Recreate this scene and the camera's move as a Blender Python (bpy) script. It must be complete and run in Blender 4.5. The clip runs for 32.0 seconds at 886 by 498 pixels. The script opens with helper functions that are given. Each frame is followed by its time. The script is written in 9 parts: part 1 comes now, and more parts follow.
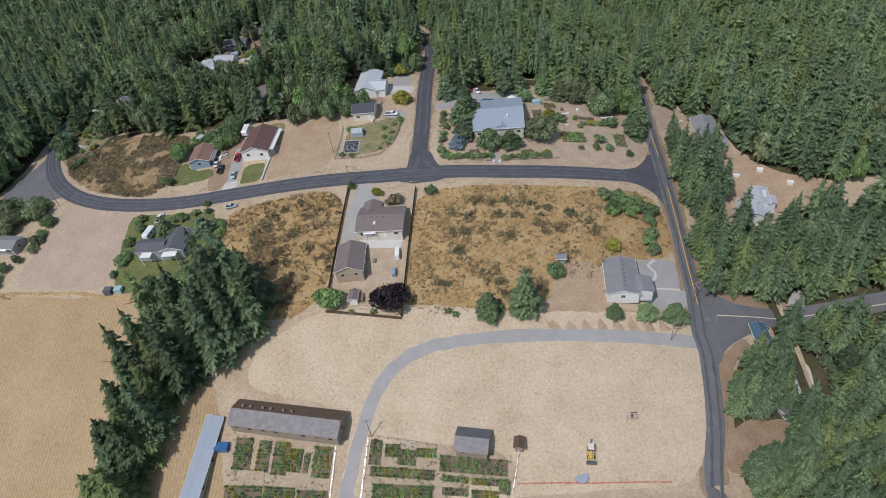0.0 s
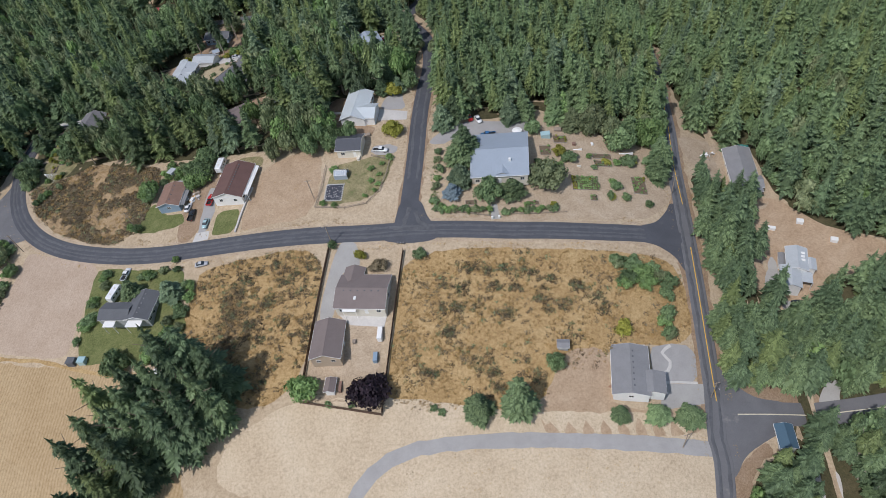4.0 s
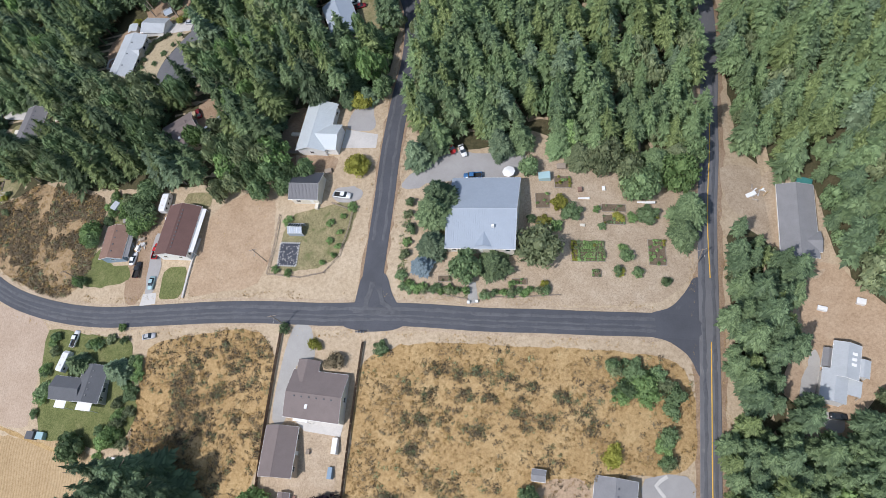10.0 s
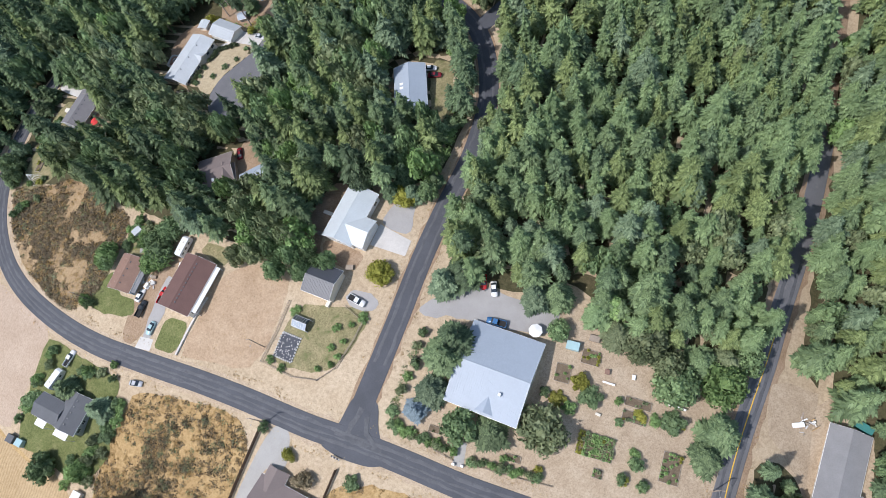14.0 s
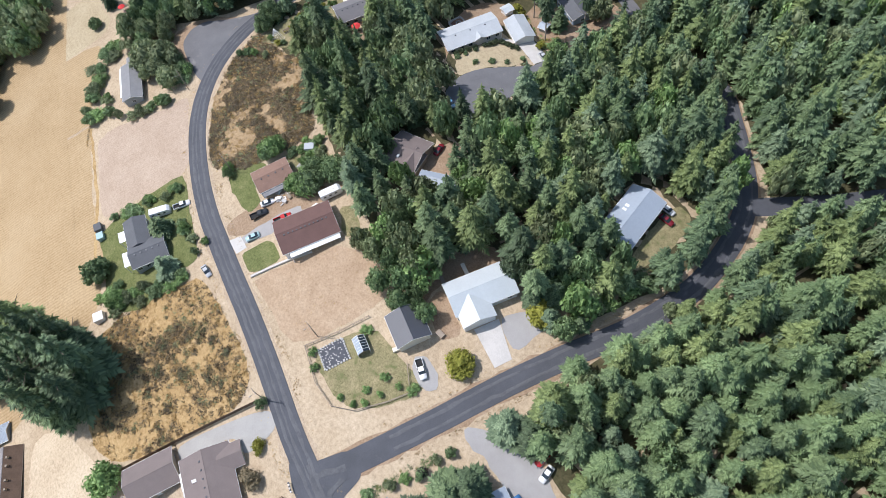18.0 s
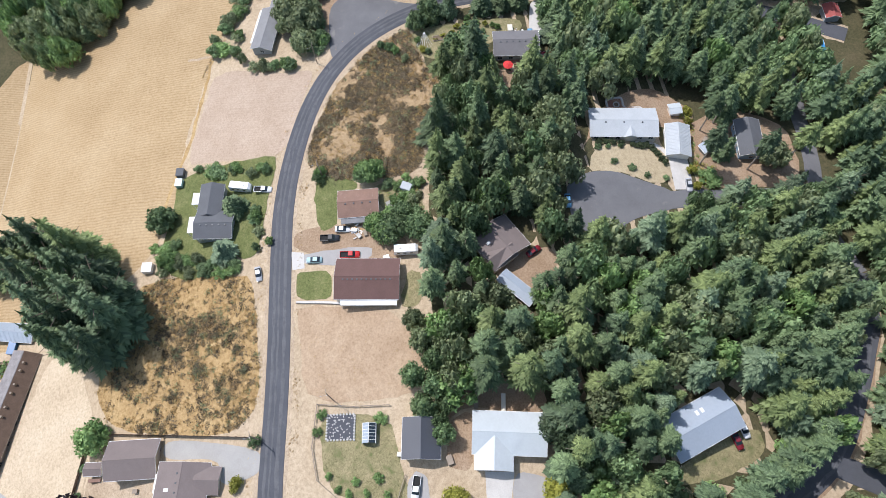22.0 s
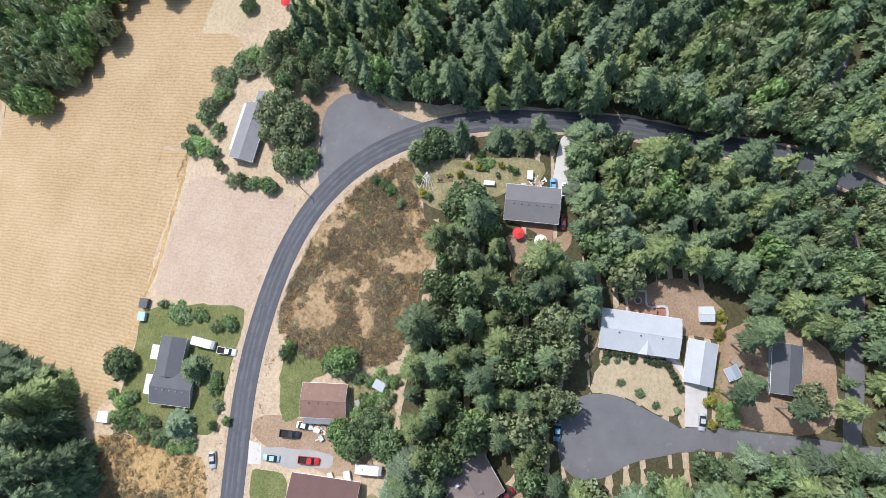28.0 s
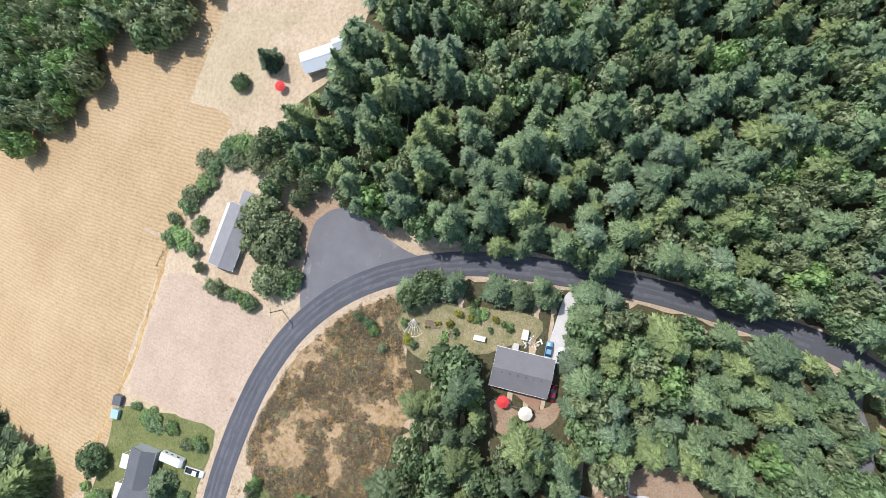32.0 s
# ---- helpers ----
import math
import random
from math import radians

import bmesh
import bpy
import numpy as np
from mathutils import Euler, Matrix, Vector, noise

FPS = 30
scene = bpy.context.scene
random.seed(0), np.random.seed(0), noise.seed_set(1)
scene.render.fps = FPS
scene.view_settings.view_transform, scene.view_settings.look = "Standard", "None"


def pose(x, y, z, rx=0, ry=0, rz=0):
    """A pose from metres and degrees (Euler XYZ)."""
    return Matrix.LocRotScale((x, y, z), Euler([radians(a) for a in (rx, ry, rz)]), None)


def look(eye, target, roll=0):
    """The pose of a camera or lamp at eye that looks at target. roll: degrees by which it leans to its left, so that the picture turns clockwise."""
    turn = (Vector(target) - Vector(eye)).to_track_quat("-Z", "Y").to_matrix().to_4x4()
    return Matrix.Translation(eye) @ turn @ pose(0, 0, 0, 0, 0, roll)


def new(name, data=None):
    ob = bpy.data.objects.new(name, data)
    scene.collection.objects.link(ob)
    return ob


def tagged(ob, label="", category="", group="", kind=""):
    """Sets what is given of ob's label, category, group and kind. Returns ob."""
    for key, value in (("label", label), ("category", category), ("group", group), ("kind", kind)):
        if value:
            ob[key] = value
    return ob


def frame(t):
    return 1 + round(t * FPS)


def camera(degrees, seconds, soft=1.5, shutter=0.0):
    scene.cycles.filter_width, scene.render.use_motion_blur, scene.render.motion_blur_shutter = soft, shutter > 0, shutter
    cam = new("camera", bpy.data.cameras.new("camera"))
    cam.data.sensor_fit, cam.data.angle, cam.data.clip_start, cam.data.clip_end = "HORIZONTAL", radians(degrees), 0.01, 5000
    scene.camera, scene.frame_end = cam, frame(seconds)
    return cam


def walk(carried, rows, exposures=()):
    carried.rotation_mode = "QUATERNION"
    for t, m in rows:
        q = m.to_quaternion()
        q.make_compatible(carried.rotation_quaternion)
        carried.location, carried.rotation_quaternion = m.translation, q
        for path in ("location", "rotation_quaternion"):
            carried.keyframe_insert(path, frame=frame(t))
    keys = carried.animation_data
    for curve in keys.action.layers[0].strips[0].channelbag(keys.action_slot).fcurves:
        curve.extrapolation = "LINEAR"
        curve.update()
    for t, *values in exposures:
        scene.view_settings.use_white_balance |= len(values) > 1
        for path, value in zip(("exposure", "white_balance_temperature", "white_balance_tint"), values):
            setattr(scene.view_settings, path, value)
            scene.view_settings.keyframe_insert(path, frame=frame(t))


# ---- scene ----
from mathutils import geometry

cam = camera(70.62, 32.0, 0.45)
ROWS = [
    (0, 45.06, -206.83, 142.18, 47.23, 6.54, -3.68),
    (0.5, 47.12, -200.93, 143.81, 45.79, 6.75, -3.39),
    (1, 49.07, -194.83, 145.70, 44.29, 6.97, -3.15),
    (1.5, 50.77, -188.56, 148.16, 43.68, 7.05, -2.96),
    (2, 52.42, -181.75, 150.75, 43.04, 7.12, -2.83),
    (2.5, 54.02, -174.61, 153.48, 42.22, 7.18, -2.66),
    (3, 55.69, -167.22, 155.75, 41.34, 7.25, -2.47),
    (3.5, 58.30, -160.66, 157.08, 40.74, 7.51, -2.13),
    (5.5, 70.32, -136.85, 157.84, 36.57, 9.22, -0.72),
    (6, 73.85, -130.95, 157.05, 33.23, 9.92, -0.22),
    (6.5, 76.96, -124.57, 156.84, 30.53, 10.53, 0.24),
    (7, 79.21, -117.46, 158.12, 29.97, 10.85, 0.42),
    (7.5, 81.05, -109.61, 159.87, 29.10, 11.11, 0.49),
    (8, 83.04, -101.49, 161.61, 28.16, 11.36, 0.63),
    (8.5, 85.18, -93.43, 163.09, 27.25, 11.66, 0.75),
    (9, 87.33, -85.40, 164.15, 26.36, 12.03, 0.85),
    (9.5, 89.48, -77.21, 165.28, 25.44, 12.36, 0.99),
    (10, 91.48, -68.90, 166.60, 24.50, 12.60, 1.21),
    (10.5, 93.42, -60.68, 167.45, 23.64, 12.88, 1.40),
    (11, 95.24, -52.39, 168.07, 22.72, 13.20, 1.54),
    (11.5, 96.77, -44.12, 168.99, 21.74, 13.41, 1.60),
    (12, 98.05, -35.74, 169.78, 20.77, 13.56, 1.78),
    (12.5, 100.38, -27.37, 170.09, 19.80, 14.01, 1.96),
    (13, 101.58, -19.97, 170.66, 19.08, 14.15, 2.06),
    (13.5, 99.66, -14.40, 171.75, 19.60, 13.43, 5.12),
    (14, 94.30, -10.45, 172.02, 22.18, 11.56, 16.95),
    (14.5, 90.36, -6.85, 171.02, 24.58, 9.77, 30.46),
    (16.5, 88.54, 8.95, 165.46, 27.21, 9.11, 43.22),
    (17, 84.13, 11.47, 163.76, 28.19, 7.41, 51.60),
    (17.5, 78.78, 14.08, 162.89, 28.54, 5.82, 58.61),
    (18, 74.51, 17.36, 163.23, 28.03, 5.53, 59.65),
    (18.5, 69.49, 19.57, 164.04, 27.66, 4.65, 62.89),
    (19, 63.20, 20.35, 164.52, 27.40, 2.72, 71.38),
    (19.5, 57.66, 21.53, 165.03, 26.90, 1.43, 77.82),
    (20, 53.17, 23.79, 165.55, 26.36, 1.32, 78.60),
    (20.5, 48.41, 26.51, 166.15, 25.71, 1.53, 78.76),
    (21, 42.84, 29.21, 167.14, 24.87, 1.58, 79.70),
    (21.5, 36.77, 31.52, 168.51, 23.99, 1.55, 81.18),
    (22, 30.62, 33.34, 169.77, 23.16, 1.41, 83.21),
    (22.5, 24.60, 34.66, 170.36, 22.51, 1.26, 84.47),
    (23, 19.09, 35.38, 169.67, 22.27, 0.97, 85.76),
    (23.5, 15.26, 35.72, 168.48, 22.60, 0.60, 87.17),
    (24, 11.72, 36.19, 167.55, 22.99, 0.48, 86.58),
    (24.5, 3.17, 37.65, 168.94, 21.65, 0.49, 86.82),
    (26.5, -35.04, 47.71, 174.51, 15.35, 1.88, 90.56),
    (27, -44.54, 50.22, 175.00, 13.88, 2.34, 90.67),
    (27.5, -54.10, 52.43, 174.98, 12.43, 2.62, 90.48),
    (28, -63.53, 54.21, 174.69, 11.08, 2.88, 90.54),
    (28.5, -72.94, 55.76, 174.39, 9.76, 3.16, 91.16),
    (29, -82.21, 57.16, 174.11, 8.43, 3.45, 92.01),
    (29.5, -91.40, 58.40, 173.55, 7.12, 3.64, 92.26),
    (30, -100.62, 59.44, 172.73, 5.80, 3.84, 92.67),
    (30.5, -109.88, 60.33, 171.73, 4.44, 4.03, 93.07),
    (31, -119.11, 60.97, 170.78, 3.07, 4.03, 92.93),
    (31.5, -128.04, 61.08, 169.57, 1.89, 4.12, 93.70),
    (32, -136.67, 60.59, 167.68, 0.99, 5.07, 97.09),
]
walk(cam, [(t, pose(x, y, z, rx, ry, rz)) for t, x, y, z, rx, ry, rz in ROWS], [(0, -0.56), (3.5, -0.5), (6, -0.32), (9, -0.2), (13, 0.04), (18, 0.16), (20, 0.18), (24, 0.16), (28, 0.22), (32, 0.3)])
# ---- light ----
world = bpy.data.worlds.new("sky")
scene.world = world
world.use_nodes = True
wn = world.node_tree.nodes
sky = wn.new("ShaderNodeTexSky")
sky.sky_type, sky.sun_disc = "NISHITA", False
SUN_EL, SUN_FROM = radians(57), Vector((-0.68, -0.73, 0))
sky.sun_elevation, sky.sun_rotation = SUN_EL, math.atan2(SUN_FROM.x, SUN_FROM.y)
sky.altitude, sky.air_density, sky.dust_density = 100, 1.2, 1.5
world.node_tree.links.new(sky.outputs[0], wn["Background"].inputs[0])
wn["Background"].inputs[1].default_value = 0.15
sun = new("sun", bpy.data.lights.new("sun", "SUN"))
sun.data.energy, sun.data.angle, sun.data.color = 3.7, radians(0.6), (1.0, 0.97, 0.995)
sun_dir = SUN_FROM.normalized() * math.cos(SUN_EL) + Vector((0, 0, math.sin(SUN_EL)))
sun.matrix_world = look(sun_dir * 400, (0, 0, 0))

# ---- ground shape ----
def G(x, y):
    u, v = max(-1.6, min(1.5, x / 100)), max(-1.25, min(1.2, y / 100))
    return 7.131 + 2.181 * u + 14.649 * v - 7.568 * u * u - 1.653 * u * v - 13.648 * v * v - 3.313 * u ** 3 - 1.061 * u * u * v + 0.154 * u * v * v - 0.134 * v ** 3


# ---- materials ----
def nodes_of(name):
    m = bpy.data.materials.new(name)
    m.use_nodes = True
    nt = m.node_tree
    return m, nt, nt.nodes["Principled BSDF"]


def coords(nt, scale=1.0, stretch=(1, 1, 1), turn=0.0):
    tc = nt.nodes.new("ShaderNodeNewGeometry")
    mp = nt.nodes.new("ShaderNodeMapping")
    mp.inputs["Scale"].default_value = [scale * s for s in stretch]
    mp.inputs["Rotation"].default_value = (0, 0, radians(turn))
    nt.links.new(tc.outputs["Position"], mp.inputs[0])
    return mp.outputs[0]


def noise_tex(nt, vec, detail=6, rough=0.6, scale=1.0):
    n = nt.nodes.new("ShaderNodeTexNoise")
    n.inputs["Scale"].default_value, n.inputs["Detail"].default_value, n.inputs["Roughness"].default_value = scale, detail, rough
    nt.links.new(vec, n.inputs["Vector"])
    return n.outputs["Fac"]


def ramp(nt, fac, stops):
    r = nt.nodes.new("ShaderNodeValToRGB")
    while len(r.color_ramp.elements) < len(stops):
        r.color_ramp.elements.new(0.5)
    for e, (p, c) in zip(r.color_ramp.elements, stops):
        e.position, e.color = p, (*c, 1)
    nt.links.new(fac, r.inputs[0])
    return r.outputs[0]


def mix(nt, fac, a, b, mode="MIX"):
    m = nt.nodes.new("ShaderNodeMix")
    m.data_type, m.blend_type = "RGBA", mode
    for v, s in ((fac, m.inputs[0]), (a, m.inputs[6]), (b, m.inputs[7])):
        if isinstance(v, (int, float)):
            s.default_value = v
        elif isinstance(v, tuple):
            s.default_value = (*v, 1)
        else:
            nt.links.new(v, s)
    return m.outputs[2]


def bump(nt, bs, fac, strength=0.4, dist=0.05):
    b = nt.nodes.new("ShaderNodeBump")
    b.inputs["Strength"].default_value, b.inputs["Distance"].default_value = strength, dist
    nt.links.new(fac, b.inputs["Height"])
    nt.links.new(b.outputs[0], bs.inputs["Normal"])


def ground_mat(name, dark, mid, light, patch_m=14.0, fine_m=1.1, rows=None, spots=None, rough=0.85):
    """Soil or grass: large stains, fine mottling, optional mowing rows (width, turn, strength), optional spots (colour, size, share)."""
    m, nt, bs = nodes_of(name)
    big = noise_tex(nt, coords(nt, 1 / patch_m), 5, 0.6)
    fine = noise_tex(nt, coords(nt, 1 / fine_m), 8, 0.72)
    c1 = ramp(nt, big, [(0.3, dark), (0.5, mid), (0.7, light)])
    c2 = ramp(nt, fine, [(0.3, tuple(v * (1 - 0.42 * rough) for v in dark)), (0.5, mid), (0.7, tuple(min(1, v * (1 + 0.12 * rough)) for v in light))])
    grain = noise_tex(nt, coords(nt, 1 / 0.3), 4, 0.75)
    col = mix(nt, 0.55, c1, c2)
    col = mix(nt, 1.0, col, ramp(nt, grain, [(0.3, (1 - 0.3 * rough, 1 - 0.31 * rough, 1 - 0.34 * rough)), (0.5, (1, 1, 1)), (0.7, (1.0, 1.0, 1.0))]), "MULTIPLY")
    if rows:
        w, turn, strength = rows
        wv = nt.nodes.new("ShaderNodeTexWave")
        wv.wave_type, wv.bands_direction = "BANDS", "X"
        wv.inputs["Scale"].default_value, wv.inputs["Distortion"].default_value = 1.0, 7.0
        wv.inputs["Detail"].default_value, wv.inputs["Detail Scale"].default_value = 4, 0.35
        nt.links.new(coords(nt, 0.31 / w, (1, 1, 1), turn), wv.inputs["Vector"])
        lines = ramp(nt, wv.outputs["Fac"], [(0.15, tuple(v * 0.72 for v in dark)), (0.6, light)])
        col = mix(nt, strength, col, lines)
    if spots:
        sc, size, share = spots
        sp = noise_tex(nt, coords(nt, 1 / size), 7, 0.68)
        mask = ramp(nt, sp, [(1 - share - 0.06, (0, 0, 0)), (1 - share + 0.06, (1, 1, 1))])
        col = mix(nt, mask, col, sc)
    nt.links.new(col, bs.inputs["Base Color"])
    bs.inputs["Roughness"].default_value = 0.95
    bs.inputs["Specular IOR Level"].default_value = 0.15
    bump(nt, bs, fine, 0.7, 0.12)
    return m


def hard_mat(name, base, var=0.25, rough=0.85, patch_m=5.0, fine_m=0.25, spec=0.3, metal=0.0, seam=None, stain=None):
    """Paving, paint, shingles or sheet metal; seam: (spacing, turn) of raised joints in the colour; stain: (colour, size, share)."""
    m, nt, bs = nodes_of(name)
    big = noise_tex(nt, coords(nt, 1 / patch_m), 6, 0.65)
    fine = noise_tex(nt, coords(nt, 1 / fine_m), 5, 0.7)
    lo, hi = tuple(v * (1 - var) for v in base), tuple(min(1, v * (1 + var)) for v in base)
    col = mix(nt, 0.5, ramp(nt, big, [(0.3, lo), (0.7, hi)]), ramp(nt, fine, [(0.3, lo), (0.7, hi)]))
    if stain:
        sc, size, share = stain
        sp = noise_tex(nt, coords(nt, 1 / size), 6, 0.7)
        col = mix(nt, ramp(nt, sp, [(1 - share - 0.05, (0, 0, 0)), (1 - share + 0.05, (1, 1, 1))]), col, sc)
    nt.links.new(col, bs.inputs["Base Color"])
    bs.inputs["Roughness"].default_value, bs.inputs["Metallic"].default_value = rough, metal
    bs.inputs["Specular IOR Level"].default_value = spec
    bump(nt, bs, fine, 0.3, 0.02)
    return m


def leaf_mat(name, a, b, thin=0.25):
    m, nt, bs = nodes_of(name)
    oi = nt.nodes.new("ShaderNodeObjectInfo")
    ge = nt.nodes.new("ShaderNodeNewGeometry")
    col = mix(nt, ge.outputs["Random Per Island"], a, b)
    big = noise_tex(nt, coords(nt, 1 / 9.0), 3, 0.5)
    hs = nt.nodes.new("ShaderNodeHueSaturation")
    vr = nt.nodes.new("ShaderNodeMapRange")
    vr.inputs[3].default_value, vr.inputs[4].default_value = 0.7, 1.35
    nt.links.new(oi.outputs["Random"], vr.inputs[0])
    nt.links.new(vr.outputs[0], hs.inputs["Value"])
    nt.links.new(mix(nt, ramp(nt, big, [(0.35, (0, 0, 0)), (0.65, (0.6, 0.6, 0.6))]), col, a), hs.inputs["Color"])
    nt.links.new(hs.outputs[0], bs.inputs["Base Color"])
    bs.inputs["Roughness"].default_value, bs.inputs["Specular IOR Level"].default_value = 0.6, 0.25
    if thin:
        tr = nt.nodes.new("ShaderNodeBsdfTranslucent")
        ms = nt.nodes.new("ShaderNodeMixShader")
        nt.links.new(hs.outputs[0], tr.inputs[0])
        ms.inputs[0].default_value = thin
        nt.links.new(bs.outputs[0], ms.inputs[1])
        nt.links.new(tr.outputs[0], ms.inputs[2])
        nt.links.new(ms.outputs[0], nt.nodes["Material Output"].inputs[0])
    return m


def plain(name, base, rough=0.5, metal=0.0, var=0.1, spec=0.5):
    return hard_mat(name, base, var, rough, 1.5, 0.2, spec, metal)


M_GROUND = ground_mat("dry_grass", (0.36, 0.272, 0.18), (0.47, 0.37, 0.255), (0.57, 0.47, 0.345), 13, 0.9, spots=((0.32, 0.235, 0.15), 5.0, 0.28))
M_FLOOR = ground_mat("forest_floor", (0.05, 0.05, 0.026), (0.085, 0.08, 0.042), (0.14, 0.115, 0.07), 9, 0.9, rough=1.2)
M_WEEDS = ground_mat("dry_weeds", (0.29, 0.185, 0.08), (0.42, 0.285, 0.135), (0.55, 0.41, 0.22), 9, 0.9, spots=((0.19, 0.14, 0.07), 3.6, 0.3), rough=1.2)
M_BRUSH = ground_mat("dry_brush", (0.25, 0.175, 0.1), (0.37, 0.262, 0.15), (0.5, 0.38, 0.23), 8, 0.9, spots=((0.17, 0.132, 0.078), 2.4, 0.36), rough=1.2)
M_PINK = ground_mat("pale_mown_lot", (0.374, 0.28, 0.205), (0.445, 0.345, 0.262), (0.51, 0.408, 0.32), 8, 0.7, rows=(1.0, 12, 0.07))
M_STUBBLE = ground_mat("grain_stubble", (0.315, 0.215, 0.11), (0.42, 0.302, 0.17), (0.52, 0.4, 0.25), 24, 0.9, rows=(1.1, 10, 0.2))
M_STRAW = ground_mat("bleached_straw_meadow", (0.43, 0.335, 0.23), (0.55, 0.445, 0.315), (0.64, 0.54, 0.405), 11, 0.8, spots=((0.38, 0.285, 0.185), 4.0, 0.28))
M_TAN = ground_mat("pale_meadow", (0.364, 0.290, 0.181), (0.450, 0.370, 0.243), (0.518, 0.440, 0.306), 14, 0.9)
M_TAN2 = ground_mat("mown_dry_grass", (0.33, 0.232, 0.15), (0.425, 0.31, 0.208), (0.51, 0.395, 0.28), 6, 0.7, spots=((0.30, 0.22, 0.135), 2.5, 0.3))
M_LAWN = ground_mat("green_lawn", (0.095, 0.115, 0.04), (0.145, 0.165, 0.062), (0.23, 0.225, 0.105), 4, 0.6, rough=1.2)
M_LAWNDRY = ground_mat("half_dry_lawn", (0.17, 0.165, 0.08), (0.26, 0.232, 0.125), (0.4, 0.33, 0.2), 3, 0.6, spots=((0.14, 0.155, 0.065), 2.4, 0.4), rough=1.2)
M_DIRT = ground_mat("reddish_dirt", (0.239, 0.160, 0.097), (0.325, 0.231, 0.154), (0.432, 0.331, 0.237), 5, 0.5)
M_DIRTPALE = ground_mat("pale_dirt", (0.33, 0.25, 0.17), (0.44, 0.345, 0.245), (0.54, 0.445, 0.335), 5, 0.6, spots=((0.29, 0.215, 0.14), 3.5, 0.3))
M_GRAVEL = hard_mat("grey_gravel", (0.34, 0.33, 0.32), 0.22, 0.95, 6, 0.12)
M_CONC = hard_mat("pale_concrete", (0.53, 0.51, 0.48), 0.18, 0.9, 3, 0.3, stain=((0.4, 0.38, 0.35), 2.5, 0.3))
M_CONCG = hard_mat("grey_concrete", (0.36, 0.35, 0.33), 0.16, 0.9, 4, 0.3)
M_ASPH = hard_mat("asphalt", (0.082, 0.086, 0.098), 0.26, 0.85, 6, 0.2, stain=((0.13, 0.132, 0.14), 7, 0.32))
M_ASPHWEAR = hard_mat("polished_asphalt", (0.108, 0.111, 0.12), 0.28, 0.8, 3, 0.2, stain=((0.085, 0.088, 0.098), 2.0, 0.42))
M_ASPHSEAM = hard_mat("dark_tar_seam", (0.05, 0.052, 0.06), 0.2, 0.7, 3, 0.2)
M_ASPHG = hard_mat("worn_asphalt", (0.15, 0.15, 0.157), 0.25, 0.88, 8, 0.2, stain=((0.215, 0.21, 0.205), 6, 0.35))
M_YELLOW = hard_mat("yellow_paint", (0.72, 0.45, 0.07), 0.15, 0.7, 3, 0.2)
M_WHITE = plain("white_paint", (0.78, 0.78, 0.76), 0.6)
M_CREAM = plain("cream_siding", (0.66, 0.62, 0.53), 0.7)
M_GREYWALL = plain("grey_siding", (0.36, 0.38, 0.39), 0.7)
M_BLUEWALL = plain("blue_grey_siding", (0.24, 0.33, 0.42), 0.7)
M_TANWALL = plain("tan_siding", (0.45, 0.36, 0.27), 0.7)
M_R_BROWN = hard_mat("brown_shingles", (0.145, 0.085, 0.075), 0.16, 0.85, 3, 0.25)
M_R_TAUPE = hard_mat("taupe_shingles", (0.2, 0.165, 0.155), 0.14, 0.88, 3, 0.25)
M_R_SLATE = hard_mat("slate_grey_shingles", (0.175, 0.17, 0.175), 0.16, 0.88, 3, 0.25)
M_R_GREY = hard_mat("grey_shingles", (0.235, 0.235, 0.24), 0.16, 0.88, 3, 0.3)
M_R_DARK = hard_mat("dark_grey_shingles", (0.12, 0.125, 0.135), 0.16, 0.85, 3, 0.3)
M_R_BLACK = hard_mat("charcoal_metal", (0.075, 0.08, 0.095), 0.08, 0.45, 4, 0.6, 0.5)
M_R_BLUE = hard_mat("blue_grey_metal", (0.32, 0.37, 0.43), 0.08, 0.5, 5, 0.6, 0.5)
M_R_WHITE = hard_mat("white_metal_roof", (0.5, 0.545, 0.565), 0.08, 0.45, 5, 0.6, 0.5)
M_R_PALE = hard_mat("pale_grey_roof", (0.44, 0.47, 0.49), 0.12, 0.6, 4, 0.4)
M_R_RUST = hard_mat("rusty_roof", (0.24, 0.15, 0.115), 0.2, 0.8, 3, 0.35, stain=((0.36, 0.27, 0.22), 2.0, 0.35))
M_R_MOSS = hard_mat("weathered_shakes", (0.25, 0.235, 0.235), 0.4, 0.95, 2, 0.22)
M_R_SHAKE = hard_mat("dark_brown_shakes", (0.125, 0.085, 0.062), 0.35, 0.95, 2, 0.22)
M_R_CYAN = hard_mat("bright_blue_roof", (0.06, 0.3, 0.6), 0.12, 0.5, 3, 0.5)
M_R_RED = hard_mat("red_cloth", (0.62, 0.05, 0.05), 0.1, 0.8, 2, 0.3)
M_WOOD = hard_mat("weathered_wood", (0.3, 0.25, 0.2), 0.3, 0.9, 2, 0.15)
M_FRESH = hard_mat("fresh_timber", (0.52, 0.34, 0.16), 0.2, 0.8, 2, 0.15)
M_BEDWOOD = hard_mat("silvered_timber", (0.36, 0.32, 0.27), 0.25, 0.9, 1.5, 0.15)
M_DECK = hard_mat("deck_boards", (0.3, 0.18, 0.12), 0.25, 0.85, 2, 0.15)
M_SOIL = ground_mat("bed_soil", (0.1, 0.08, 0.055), (0.17, 0.13, 0.09), (0.26, 0.2, 0.14), 2, 0.4)
M_TARP = hard_mat("dark_tarp", (0.05, 0.055, 0.07), 0.3, 0.6, 1.5, 0.3)
M_STONE = hard_mat("pale_stone", (0.5, 0.49, 0.47), 0.25, 0.9, 1, 0.2)
